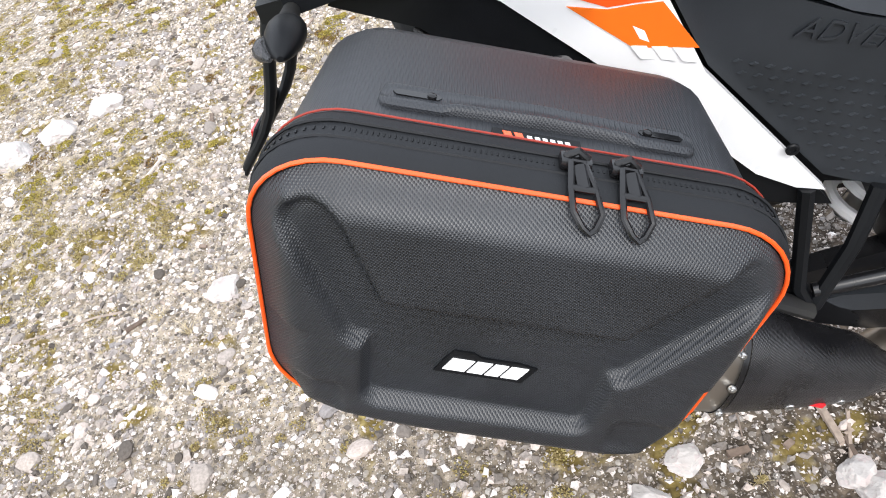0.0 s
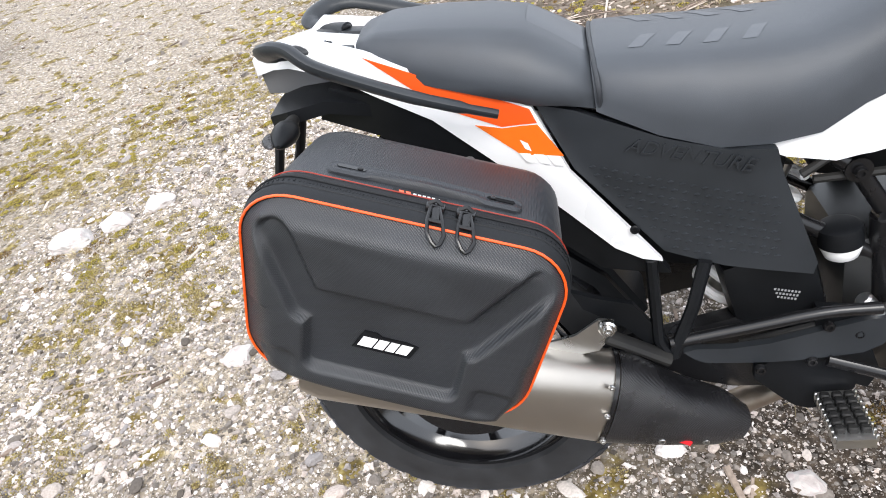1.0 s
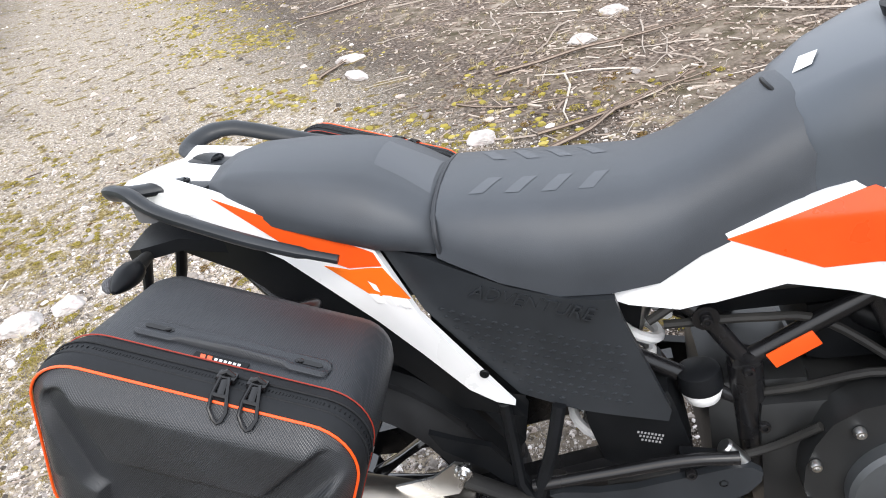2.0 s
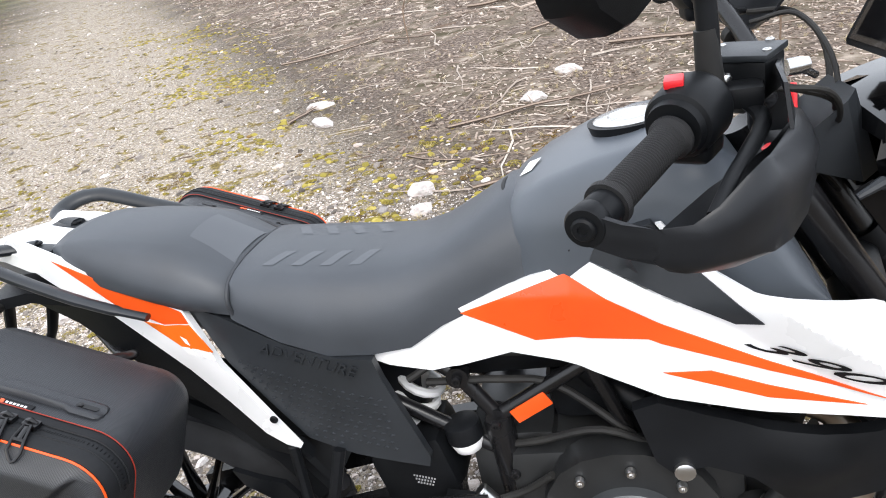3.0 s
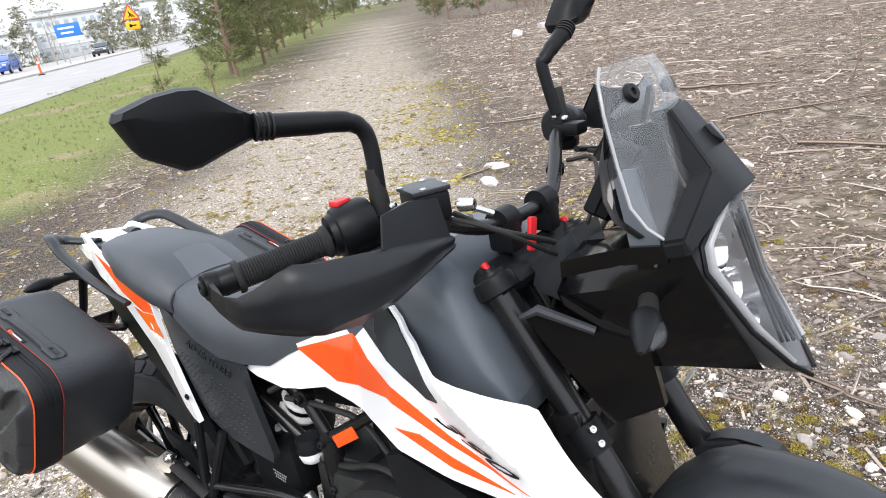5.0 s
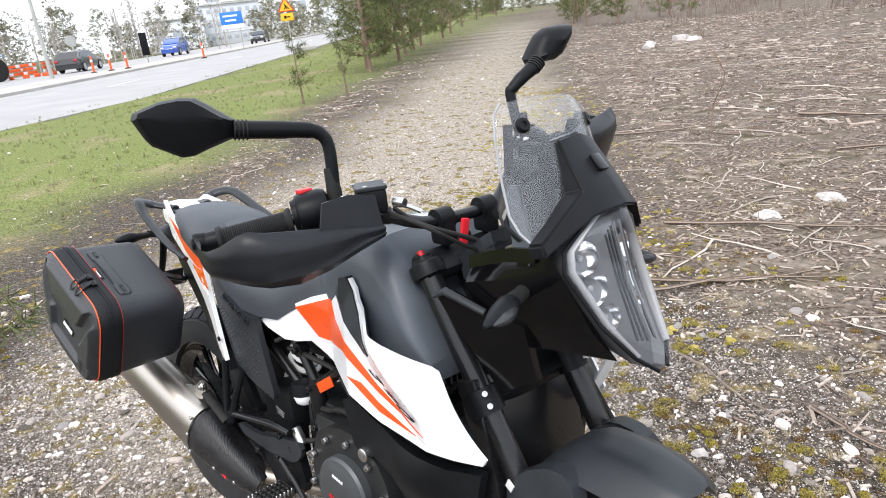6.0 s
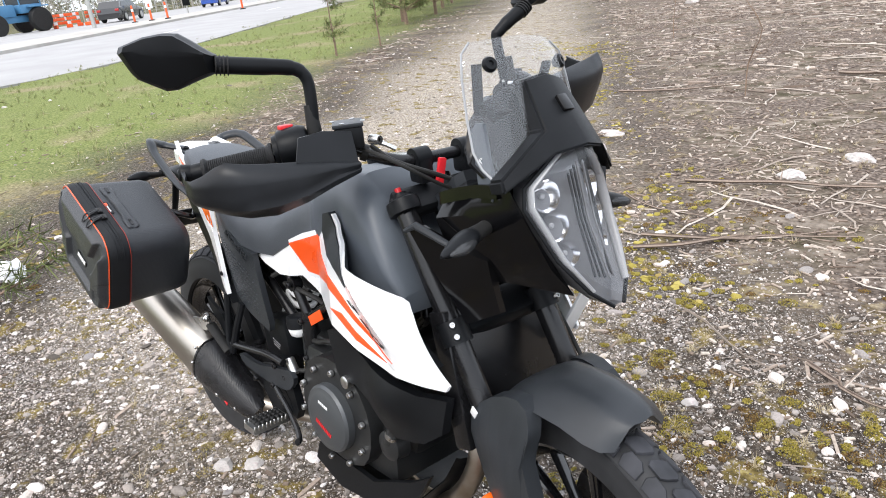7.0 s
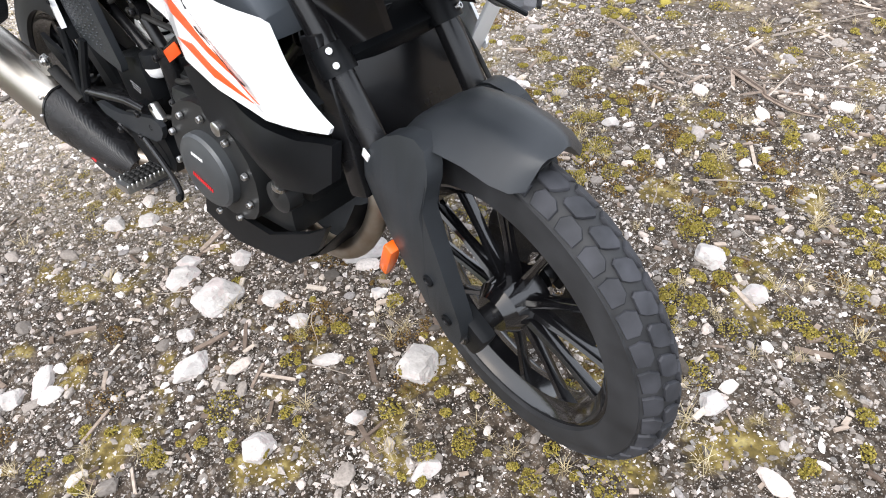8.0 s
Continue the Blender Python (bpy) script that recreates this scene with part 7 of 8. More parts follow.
def side_bag(s):
    bag = thing("side_bag", "black semi-rigid motorcycle side bag with orange piping and zipper", "side bag", BIKE, "side bags")
    part("body", loft([bag_ring(0.185, 0.140, 0.146, 0.080, 0.102, 0.04, s), bag_ring(0.192, 0.152, 0.156, 0.091, 0.113, 0.045, s), bag_ring(0.21, 0.157, 0.161, 0.097, 0.119, 0.048, s), bag_ring(0.30, 0.161, 0.166, 0.101, 0.125, 0.052, s), bag_ring(0.352, 0.163, 0.168, 0.103, 0.128, 0.054, s)]), BAGTOP, bag, "smooth black bag body", sharp=60)
    band = part("zip_band", loft([bag_ring(0.350, 0.1652, 0.1702, 0.1052, 0.1302, 0.054, s), bag_ring(0.356, 0.167, 0.172, 0.107, 0.132, 0.055, s), bag_ring(0.392, 0.168, 0.173, 0.107, 0.134, 0.056, s), bag_ring(0.401, 0.165, 0.170, 0.104, 0.131, 0.056, s)]), ZIPPER, bag, "black zipper band", sharp=60)
    for y, wl, wr, hb, ht, r, lb in ((0.3505, 0.1668, 0.1718, 0.1066, 0.1318, 0.0008, "hair-thin dark red inner piping"), (0.4035, 0.165, 0.1695, 0.1025, 0.131, 0.0015, "bright orange piping round the lid")):
        ring = bag_ring(y, wl, wr, hb, ht, 0.056, s, 10)
        part("piping", tube(ring + ring[:1], r, 8), ORANGE if r > 0.001 else DARKRED, bag, lb)
    # zipper teeth over the top and sides
    seq = bag_ring(0.374, 0.1678, 0.1728, 0.108, 0.1330, 0.055, s, 16)[:32]
    bm = bmesh.new()
    for a, b in zip(seq, seq[1:]):
        steps = max(1, int((b - a).length / 0.0034))
        for k in range(steps):
            block(a.lerp(b, k / steps), (0.0011, 0.0034, 0.0010), 0, None, bm)
    part("zipper", bm, BLACK, band, "coil zipper")
    for y in (0.366, 0.383):
        part("zip_tape_edge", tube(bag_ring(y, 0.1682, 0.1732, 0.107, 0.1334, 0.055, s, 12)[:24], 0.0012, 5), ZIPPER, band)
    part("lid", lid_mesh(s), FABRIC, bag, "moulded black weave lid", sharp=80)
    top = lambda u, y, h: on_bag(u + 0.012, 0.1245 + 0.05 * (y - 0.30) + h, y, s)
    # rubber carry strap on top with slotted ends
    rings, yc = [], 0.318
    for u, w, h in ((-0.112, 0.005, 0.002), (-0.110, 0.010, 0.0045), (-0.104, 0.0125, 0.0058), (-0.072, 0.0125, 0.0062), (-0.064, 0.0095, 0.0075), (-0.01, 0.0095, 0.0095), (0.048, 0.0095, 0.0075), (0.056, 0.0125, 0.0062), (0.088, 0.0125, 0.0058), (0.094, 0.010, 0.0045), (0.096, 0.005, 0.002)):
        rings.append([top(u, yc - (w := w * 1.2), -0.003), top(u, yc - w, h * 0.6), top(u, yc - w * 0.75, h), top(u, yc - w * 0.55, h), top(u, yc - w * 0.45, h - 0.0008), top(u, yc + w * 0.45, h - 0.0008), top(u, yc + w * 0.55, h), top(u, yc + w * 0.75, h), top(u, yc + w, h * 0.6), top(u, yc + w, -0.003)])
    strap = part("carry_strap", loft(rings), BAGTOP, bag, "black rubber carry strap with slotted ends", sharp=50)
    for u in (-0.088, 0.072):
        part("slot", loft([[top(u + a, yc + b, h) for a, b in ((-0.013, -0.0036), (0.013, -0.0036), (0.0155, 0), (0.013, 0.0036), (-0.013, 0.0036), (-0.0155, 0))] for h in (0.0045, 0.0060)]), GLOSSB, strap)
        part("rivet", lathe([(0, 0.0032), (0.0016, 0.0032), (0.0024, 0.002)], top(u + (0.009 if u < 0 else -0.009), yc, 0.0056), BV, 10), DARKMETAL, strap)
    tag = part("fabric_label", loft([[top(u, y, h) for u, y in ((-0.040, 0.3385), (0.016, 0.3385), (0.016, 0.3515), (-0.040, 0.3515))] for h in (0.0, 0.0028)]), BLACK, bag, "small black label with orange and white mark")
    for k in range(2):
        part("mark", loft([[top(u, y, h) for u, y in ((-0.034 + 0.007 * k, 0.3415), (-0.029 + 0.007 * k, 0.3415), (-0.0275 + 0.007 * k, 0.3475), (-0.0325 + 0.007 * k, 0.3475))] for h in (0.0026, 0.0034)]), ORANGE, tag)
    for k in range(6):
        u = -0.019 + k * 0.0049
        part("mark", loft([[top(a, y, h) for a, y in ((u, 0.3432), (u + 0.0030, 0.3432), (u + 0.0035, 0.3466), (u + 0.0005, 0.3466))] for h in (0.0026, 0.0034)]), TEXTW, tag)
    # zipper sliders with flat plate pulls hanging over the lid
    for u, lean in ((0.020, 0.010), (0.051, 0.008)):
        zt = 0.137
        sl = part("zipper_slider", joined(block(on_bag(u, zt, 0.374, s), (0.020, 0.013, 0.008), 0.0028, Matrix.Rotation(TILT_BAG, 4, "Y")), tube([on_bag(u - 0.007, zt + 0.003, 0.374, s), on_bag(u, zt + 0.008, 0.374, s), on_bag(u + 0.007, zt + 0.003, 0.374, s)], 0.0026, 8)), DARKMETAL, bag, "dark metal zipper slider")
        # frame of a long hexagon, lying against the lid
        line = [(0.0, 0.141, 0.380), (0.2, 0.139, 0.392), (0.45, 0.134, 0.405), (0.7, 0.129, 0.4115), (1.0, 0.120, 0.4185)]
        def at(t, side):
            for (a, va, ya), (b, vb, yb) in zip(line, line[1:]):
                if t <= b:
                    f = (t - a) / (b - a)
                    return on_bag(u + lean * t + side, va + (vb - va) * f, ya + (yb - ya) * f, s)
        pts = [at(0.0, -0.004), at(0.35, -0.0075), at(0.7, -0.0085), at(0.92, -0.004), at(1.0, 0.0), at(0.92, 0.004), at(0.7, 0.0085), at(0.35, 0.0075), at(0.0, 0.004), at(0.0, -0.004)]
        bm = tube(pts, 0.0021, 8, bm=None)
        tube([at(0.34, -0.007), at(0.34, 0.007)], 0.0022, 8, bm=bm)
        tube([at(0.05, 0), at(0.34, 0)], 0.0042, 8, 0.5, bm=bm)
        part("pull_loop", bm, DARKMETAL, sl, "angular dark plate pull")
    # raised badge, plain slanted bars
    yb = 0.402 + 0.024 - 0.0125
    bd = part("badge", loft([[on_bag(u, v, yb + h, s) for u, v in ((-0.040, -0.031), (0.026, -0.031), (0.034, -0.013), (0.020, -0.010), (-0.008, -0.010), (-0.014, -0.006), (-0.028, -0.006), (-0.033, -0.015))] for h in (-0.004, 0.0018)]), BLACK, bag, "black badge with white slanted bars")
    for u0, u1, lean in ((-0.034, -0.018, 0.006), (-0.016, -0.005, 0.006), (-0.003, 0.007, 0.006), (0.009, 0.022, 0.006)):
        part("mark", loft([[on_bag(u, v, yb + h, s) for u, v in ((u0, -0.0265), (u1, -0.0265), (u1 + lean, -0.0135), (u0 + lean, -0.0135))] for h in (0.0012, 0.0028)]), TEXTW, bd)
    return bag


side_bag(-1)
side_bag(1)

# ---- road and what stands beyond it ----
ASPHALT = surface("worn_asphalt", (0.27, 0.262, 0.26), (0.34, 0.332, 0.33), 0.75, coarse=0.6, fine=60, bump=0.4, depth=0.004)
CONCRETE = surface("pale_concrete", (0.32, 0.30, 0.27), (0.45, 0.43, 0.40), 0.85, coarse=0.8, fine=40)
CLAD = surface("pale_grey_cladding", (0.55, 0.57, 0.6), (0.62, 0.64, 0.67), 0.5, coarse=0.3, fine=3)
CLADW = surface("white_cladding", (0.68, 0.7, 0.72), (0.75, 0.76, 0.78), 0.45, coarse=0.2, fine=3)
DARKGLASS = surface("dark_window_glass", (0.04, 0.05, 0.06), (0.06, 0.07, 0.08), 0.08, coarse=0.5, fine=5, bump=0.0)
# Window glass with distance haze and sky reflection painted in as pale colour.
HAZEGLASS = surface("haze_painted_window_glass", (0.36, 0.39, 0.43), (0.42, 0.45, 0.49), 0.2, coarse=0.5, fine=5, bump=0.0)
CARBLACK = surface("black_car_paint", (0.012, 0.013, 0.015), (0.016, 0.017, 0.019), 0.15, coarse=1, fine=30, bump=0.02, coat=0.8)
CARBLUE = surface("blue_car_paint", (0.02, 0.07, 0.33), (0.03, 0.09, 0.38), 0.2, coarse=1, fine=30, bump=0.02, coat=0.8)
TRACTORBLUE = surface("faded_blue_paint", (0.05, 0.17, 0.32), (0.08, 0.23, 0.4), 0.5, coarse=1.2, fine=30)
GALV = surface("galvanised_steel", (0.38, 0.38, 0.36), (0.48, 0.48, 0.46), 0.45, metal=0.6, coarse=2, fine=60)
SIGNYEL = surface("yellow_sign_face", (0.8, 0.42, 0.01), (0.85, 0.47, 0.02), 0.4)
SIGNRED = surface("red_sign_border", (0.6, 0.02, 0.015), (0.66, 0.03, 0.02), 0.4)
SIGNBLUE = surface("blue_sign_face", (0.02, 0.16, 0.55), (0.03, 0.2, 0.6), 0.4)
HIVIS = surface("orange_red_plastic", (0.75, 0.09, 0.02), (0.82, 0.13, 0.03), 0.5)
BARK = surface("pine_bark", (0.13, 0.09, 0.06), (0.26, 0.18, 0.13), 0.9, coarse=30, fine=200, bump=0.8, depth=0.004)
BARKGREY = surface("grey_bark", (0.26, 0.235, 0.21), (0.42, 0.39, 0.36), 0.9, coarse=10, fine=60)
NEEDLES = pieces("pine_needles", [(0.0, (0.05, 0.07, 0.025)), (0.5, (0.105, 0.13, 0.04)), (0.85, (0.18, 0.2, 0.07)), (1.0, (0.25, 0.23, 0.1))], 0.7)
# Foliage tones are lifted and flattened: distance haze is painted into them.
FARLEAF = pieces("hazed_far_foliage", [(0.0, (0.11, 0.125, 0.085)), (0.3, (0.17, 0.18, 0.12)), (0.6, (0.31, 0.29, 0.22)), (0.85, (0.4, 0.37, 0.29)), (1.0, (0.42, 0.42, 0.27))], 0.9)
BRUSH = pieces("bare_brush", [(0.0, (0.15, 0.115, 0.095)), (0.5, (0.26, 0.21, 0.18)), (1.0, (0.4, 0.34, 0.29))], 0.9)

NEAR = [(-6.0, -40.0), (-11.5, -12.0), (-13.6, -2.0), (-14.6, 3.0), (-17.0, 7.2), (-22.4, 12.9), (-33.6, 24.6), (-46.0, 37.6), (-75.0, 68.0), (-150.0, 146.0)]


def offset_line(line, d):
    out = []
    for i, p in enumerate(line):
        a, b = Vector(line[max(0, i - 1)]), Vector(line[min(len(line) - 1, i + 1)])
        t = (b - a).normalized()
        out.append(Vector(p) + Vector((-t.y, t.x)) * d)
    return out


def strip(name, d0, d1, z0, z1, thick, material, label, category):
    a, b = offset_line(NEAR, d0), offset_line(NEAR, d1)
    bm = loft([[Vector((*p, z0)), Vector((*q, z1)), Vector((*q, z1 - thick)), Vector((*p, z0 - thick))] for p, q in zip(a, b)])
    return tagged(part(name, bm, material), label, category, kind="structure")


strip("road", 0.0, 9.5, 0.10, 0.14, 0.3, ASPHALT, "worn pale grey two-lane asphalt road", "road")
strip("kerb", 9.5, 9.75, 0.26, 0.26, 0.3, CONCRETE, "low concrete kerb", "kerb")
strip("pavement", 9.75, 13.5, 0.24, 0.26, 0.3, CONCRETE, "pale dusty pavement strip", "pavement")
strip("far_road", 14.5, 26.0, 0.20, 0.22, 0.3, ASPHALT, "side road beyond the verge", "road")
lines = offset_line(NEAR, 4.6)
for i in range(3, 8):
    a, b = lines[i], lines[i + 1]
    for k in range(int((b - a).length / 9)):
        p = a + (b - a).normalized() * (k * 9)
        q = p + (b - a).normalized() * 3
        t = Vector((-(b - a).normalized().y, (b - a).normalized().x)) * 0.06
        tagged(part("lane_mark", loft([[Vector((*(p - t), 0.124)), Vector((*(p + t), 0.124))], [Vector((*(q - t), 0.124)), Vector((*(q + t), 0.124))]], closed=False), TEXTW), "white dashed lane mark", "road marking", "lane marks", "structure")


def ground_at(x, y):
    return height(x, y)


def car(x, y, z, yaw, length, high, paint, label, van=False):
    m = Matrix.Translation((x, y, z)) @ Matrix.Rotation(radians(yaw), 4, "Z") @ Matrix.Diagonal((length / 4.5, length / 4.5, high / 1.45, 1))
    c = thing("car", label, "car", m, "passing cars")
    w = 0.86
    prof = [(-2.2, 0.35, 0.75), (-2.22, 0.6, 0.9), (-2.1, 0.95, 0.98), (-1.2, 1.02, 1.0), (-0.2, 1.0, 1.0), (0.9, 0.96, 1.0), (1.7, 0.86, 0.97), (2.15, 0.7, 0.9), (2.25, 0.45, 0.8), (2.2, 0.28, 0.75)]
    rings = []
    for px, top, k in prof:
        rings.append([Vector((px, -w * k, 0.25)), Vector((px, -w * k * 1.02, 0.55)), Vector((px, -w * k * 0.96, max(0.56, top))), Vector((px, w * k * 0.96, max(0.56, top))), Vector((px, w * k * 1.02, 0.55)), Vector((px, w * k, 0.25))])
    body = part("body", loft(rings), paint, c, sharp=40)
    rf = [(-2.05, 0.95), (-1.85 if van else -1.6, 1.40), (-0.6, 1.46), (0.3, 1.42), (1.0 if not van else 1.15, 0.98)]
    part("cabin", loft([[Vector((px, -w * (0.93 - 0.2 * (pz - 0.95)), pz)), Vector((px, w * (0.93 - 0.2 * (pz - 0.95)), pz)), Vector((px, w * 0.93, 0.9)), Vector((px, -w * 0.93, 0.9))] for px, pz in rf]), paint, c)
    for s in (-1, 1):
        part("side_window", loft([[Vector((px, s * (w * (0.93 - 0.2 * (pz - 0.95)) + 0.012), pz)) for px, pz in ((-1.6, 1.03), (-1.35, 1.33), (-0.5, 1.38), (0.25, 1.34), (0.72, 1.03))], [Vector((px, s * (w * (0.93 - 0.2 * (pz - 0.95)) - 0.02), pz)) for px, pz in ((-1.6, 1.03), (-1.35, 1.33), (-0.5, 1.38), (0.25, 1.34), (0.72, 1.03))]]), DARKGLASS, c)
        part("headlamp", block((2.12, 0.62 * s, 0.68), (0.2, 0.34, 0.13), 0.03), CHROME, c)
        part("tail_lamp", block((-2.15, 0.66 * s, 0.82), (0.12, 0.26, 0.16), 0.03), REDLENS, c)
        for px in (-1.35, 1.38):
            wh = part("wheel", lathe([(-0.1, 0.24), (-0.1, 0.31), (-0.08, 0.33), (0.08, 0.33), (0.1, 0.31), (0.1, 0.24)], (px, 0.80 * s, 0.33), (0, 1, 0), 24), RUBBER, c)
            part("rim", lathe([(0.085, 0.23), (0.105, 0.22), (0.10, 0.06), (0.11, 0.02)], (px, 0.80 * s, 0.33), (0, s, 0), 20), GALV, wh)
    part("windscreen", loft([[Vector((0.36, y * 0.62, 1.40)), Vector((1.0, y * 0.72, 1.0))] for y in (-1, 1)], closed=False), DARKGLASS, c)
    return c


RDIR = 137.0
car(-54.6, 19.2, 0.22, RDIR + 0, 4.6, 1.5, CARBLACK, "black estate car driving along the far lane")
car(-68.1, 33.5, 0.22, RDIR + 180, 4.5, 1.75, CARBLUE, "bright blue small van driving on the road", True)
car(-75.7, 48.5, 0.22, RDIR + 180, 4.5, 1.45, CARBLACK, "black hatchback driving away on the road")
# old tractor
tm = Matrix.Translation((-55.6, 12.3, 0.20)) @ Matrix.Rotation(radians(RDIR + 180 - 25), 4, "Z") @ Matrix.Scale(1.15, 4)
tr = thing("tractor", "old faded blue wheeled tractor parked beyond the road", "tractor", tm)
part("hood", block((1.3, 0, 1.35), (2.2, 0.9, 0.7), 0.1), TRACTORBLUE, tr)
part("chassis", block((0.6, 0, 0.85), (3.6, 0.6, 0.4), 0.05), TRACTORBLUE, tr)
part("cab_roof", block((-0.7, 0, 2.55), (1.6, 1.5, 0.14), 0.05), TRACTORBLUE, tr)
part("cab_glass", block((-0.7, 0, 2.05), (1.35, 1.3, 0.85), 0.04), DARKGLASS, tr)
part("cab_base", block((-0.7, 0, 1.4), (1.45, 1.4, 0.5), 0.05), TRACTORBLUE, tr)
for s in (-1, 1):
    for px in (-1.4, 0.0):
        part("cab_post", rod((px, 0.68 * s, 1.6), (px, 0.68 * s, 2.5), 0.04), TRACTORBLUE, tr)
    for px, rr in ((-1.0, 0.72), (1.9, 0.62)):
        wh = part("wheel", lathe([(-0.2, rr * 0.5), (-0.2, rr * 0.92), (-0.14, rr), (0.14, rr), (0.2, rr * 0.92), (0.2, rr * 0.5)], (px, 0.85 * s, rr), (0, 1, 0), 28), RUBBER, tr)
        part("rim", lathe([(0.12, rr * 0.52), (0.16, rr * 0.48), (0.10, 0.1), (0.14, 0.05)], (px, 0.85 * s, rr), (0, s, 0), 20), TRACTORBLUE, wh)
    part("mudguard", block((-1.0, 0.85 * s, 1.5), (1.3, 0.42, 0.08), 0.03), TRACTORBLUE, tr)
# light pole
lp = thing("light_pole", "tall grey steel light pole beside the road", "light pole", Matrix.Translation((-45.7, 14.2, 0.1)))
part("pole", rod((0, 0, 0), (0, 0, 9.5), 0.13, 0.08), GALV, lp)
part("arm", tube(smooth_path([(0, 0, 9.4), (0.3, -0.3, 9.9), (1.2, -1.0, 10.1)], 4), 0.05, 8), GALV, lp)
part("lamp_head", block((1.5, -1.25, 10.1), (0.7, 0.3, 0.14), 0.04, Matrix.Rotation(radians(-40), 4, "Z")), GALV, lp)
# barriers, marker posts
for k, (x, y) in enumerate(((-56.2, 14.3), (-55.9, 15.2), (-55.6, 16.0), (-55.2, 17.1))):
    b = thing("road_barrier", "red and white striped plastic road barrier", "barrier", Matrix.Translation((x, y, 0.22)) @ Matrix.Rotation(radians(RDIR - 90 + 40 + 15 * k), 4, "Z"), "road barriers")
    for j in range(3):
        for i in range(4):
            part("panel", block((-0.45 + 0.3 * i, 0, 0.35 + 0.27 * j), (0.29, 0.06, 0.2), 0.01), HIVIS if (i + j) % 4 else PLATE, b)
    for i in (-0.5, 0.5):
        part("foot", block((i, 0, 0.12), (0.14, 0.5, 0.24), 0.03), HIVIS, b)
for x, y in ((-43.1, 15.8), (-42.7, 16.7), (-42.4, 17.6), (-41.5, 22.3)):
    p = thing("marker_post", "orange plastic traffic marker post with white band", "marker post", Matrix.Translation((x, y, 0.24)), "marker posts")
    part("post", rod((0, 0, 0), (0, 0, 1.0), 0.07, 0.055), HIVIS, p)
    part("band", lathe([(0.65, 0.066), (0.65, 0.07), (0.8, 0.068), (0.8, 0.062)], (0, 0, 0), (0, 0, 1), 14), PLATE, p)
    part("base", lathe([(0, 0.2), (0.05, 0.19), (0.08, 0.1)], (0, 0, 0), (0, 0, 1), 16), RUBBER, p)


def facing(x, y):
    return Matrix.Translation((x, y, ground_at(x, y))) @ Matrix.Rotation(math.atan2(-0.8 - y, 1.96 - x) + math.pi / 2, 4, "Z")


# warning sign with a plate under it, on a braced frame
sg = thing("roadwork_sign", "yellow triangular roadwork sign with a red border over an arrow plate", "road sign", facing(-33.4, 23.7))
part("post", rod((0, 0, 0), (0, 0, 2.3), 0.03), GALV, sg)
tri_ = lambda k, z0, y: [Vector((-0.47 * k, y, z0 - 0.27 * k)), Vector((0.47 * k, y, z0 - 0.27 * k)), Vector((0, y, z0 + 0.54 * k))]
part("border", loft([tri_(1.0, 2.55, -0.05), tri_(1.0, 2.55, -0.03)]), SIGNRED, sg)
face = part("face", loft([tri_(0.8, 2.55, -0.056), tri_(0.8, 2.55, -0.052)]), SIGNYEL, sg)
bm = bmesh.new()
for a, b in (((-0.05, 2.72), (0.0, 2.55)), ((0.0, 2.55), (-0.1, 2.40)), ((0.0, 2.55), (0.08, 2.40)), ((0.0, 2.62), (0.12, 2.5)), ((0.12, 2.5), (0.2, 2.40))):
    rod((a[0], -0.06, a[1]), (b[0], -0.06, b[1]), 0.025, n=6, bm=bm)
part("pictogram", bm, BLACK, face)
part("plate", block((0, -0.04, 1.98), (0.72, 0.03, 0.42), 0.02), SIGNYEL, sg)
part("arrow", joined(block((0.02, -0.06, 1.98), (0.3, 0.01, 0.06), 0), block((-0.12, -0.06, 1.98), (0.12, 0.01, 0.16), 0)), BLACK, sg)
part("brace", rod((0.0, 0.0, 1.3), (0.95, 0.1, 0.1), 0.03), GALV, sg)
part("weight", block((0.6, 0, 0.12), (1.5, 0.5, 0.22), 0.04), CONCRETE, sg)
# direction sign and small signs
bs_ = thing("direction_sign", "blue and white direction sign on two grey posts", "road sign", facing(-58.3, 34.8))
part("plate", block((0, 0, 2.9), (2.0, 0.06, 1.1), 0.03), SIGNBLUE, bs_)
for k in range(2):
    part("print_bar", block((-0.1, -0.035, 3.1 - 0.4 * k), (1.3 - 0.3 * k, 0.02, 0.16), 0), PLATE, bs_)
part("lower_plate", block((0, -0.0, 2.15), (2.0, 0.05, 0.35), 0.02), PLATE, bs_)
for s in (-0.6, 0.6):
    part("post", rod((s, 0.06, 0), (s, 0.06, 3.3), 0.045), GALV, bs_)
rs_ = thing("round_sign", "back of a round grey traffic sign on a post", "road sign", facing(-54.7, 19.0))
part("post", rod((0, 0.03, 0), (0, 0.03, 2.6), 0.035), GALV, rs_)
part("disc", lathe([(-0.01, 0.02), (-0.01, 0.40), (0.01, 0.40), (0.01, 0.02)], (0, 0, 2.35), (0, 1, 0), 28), GALV, rs_)
for x, y, h, mt in ((-58.5, 22.9, 2.6, PLATE), (-52.8, 23.6, 2.4, BLACK)):
    wp = thing("sign_board", "narrow upright roadside board" if mt is PLATE else "dark roadside signal post", "sign", facing(x, y))
    part("board", block((0, 0, h * 0.62), (0.55, 0.08, h * 0.7), 0.03), mt, wp)
    part("post", rod((0, 0.05, 0), (0, 0.05, h * 0.5), 0.05), GALV, wp)


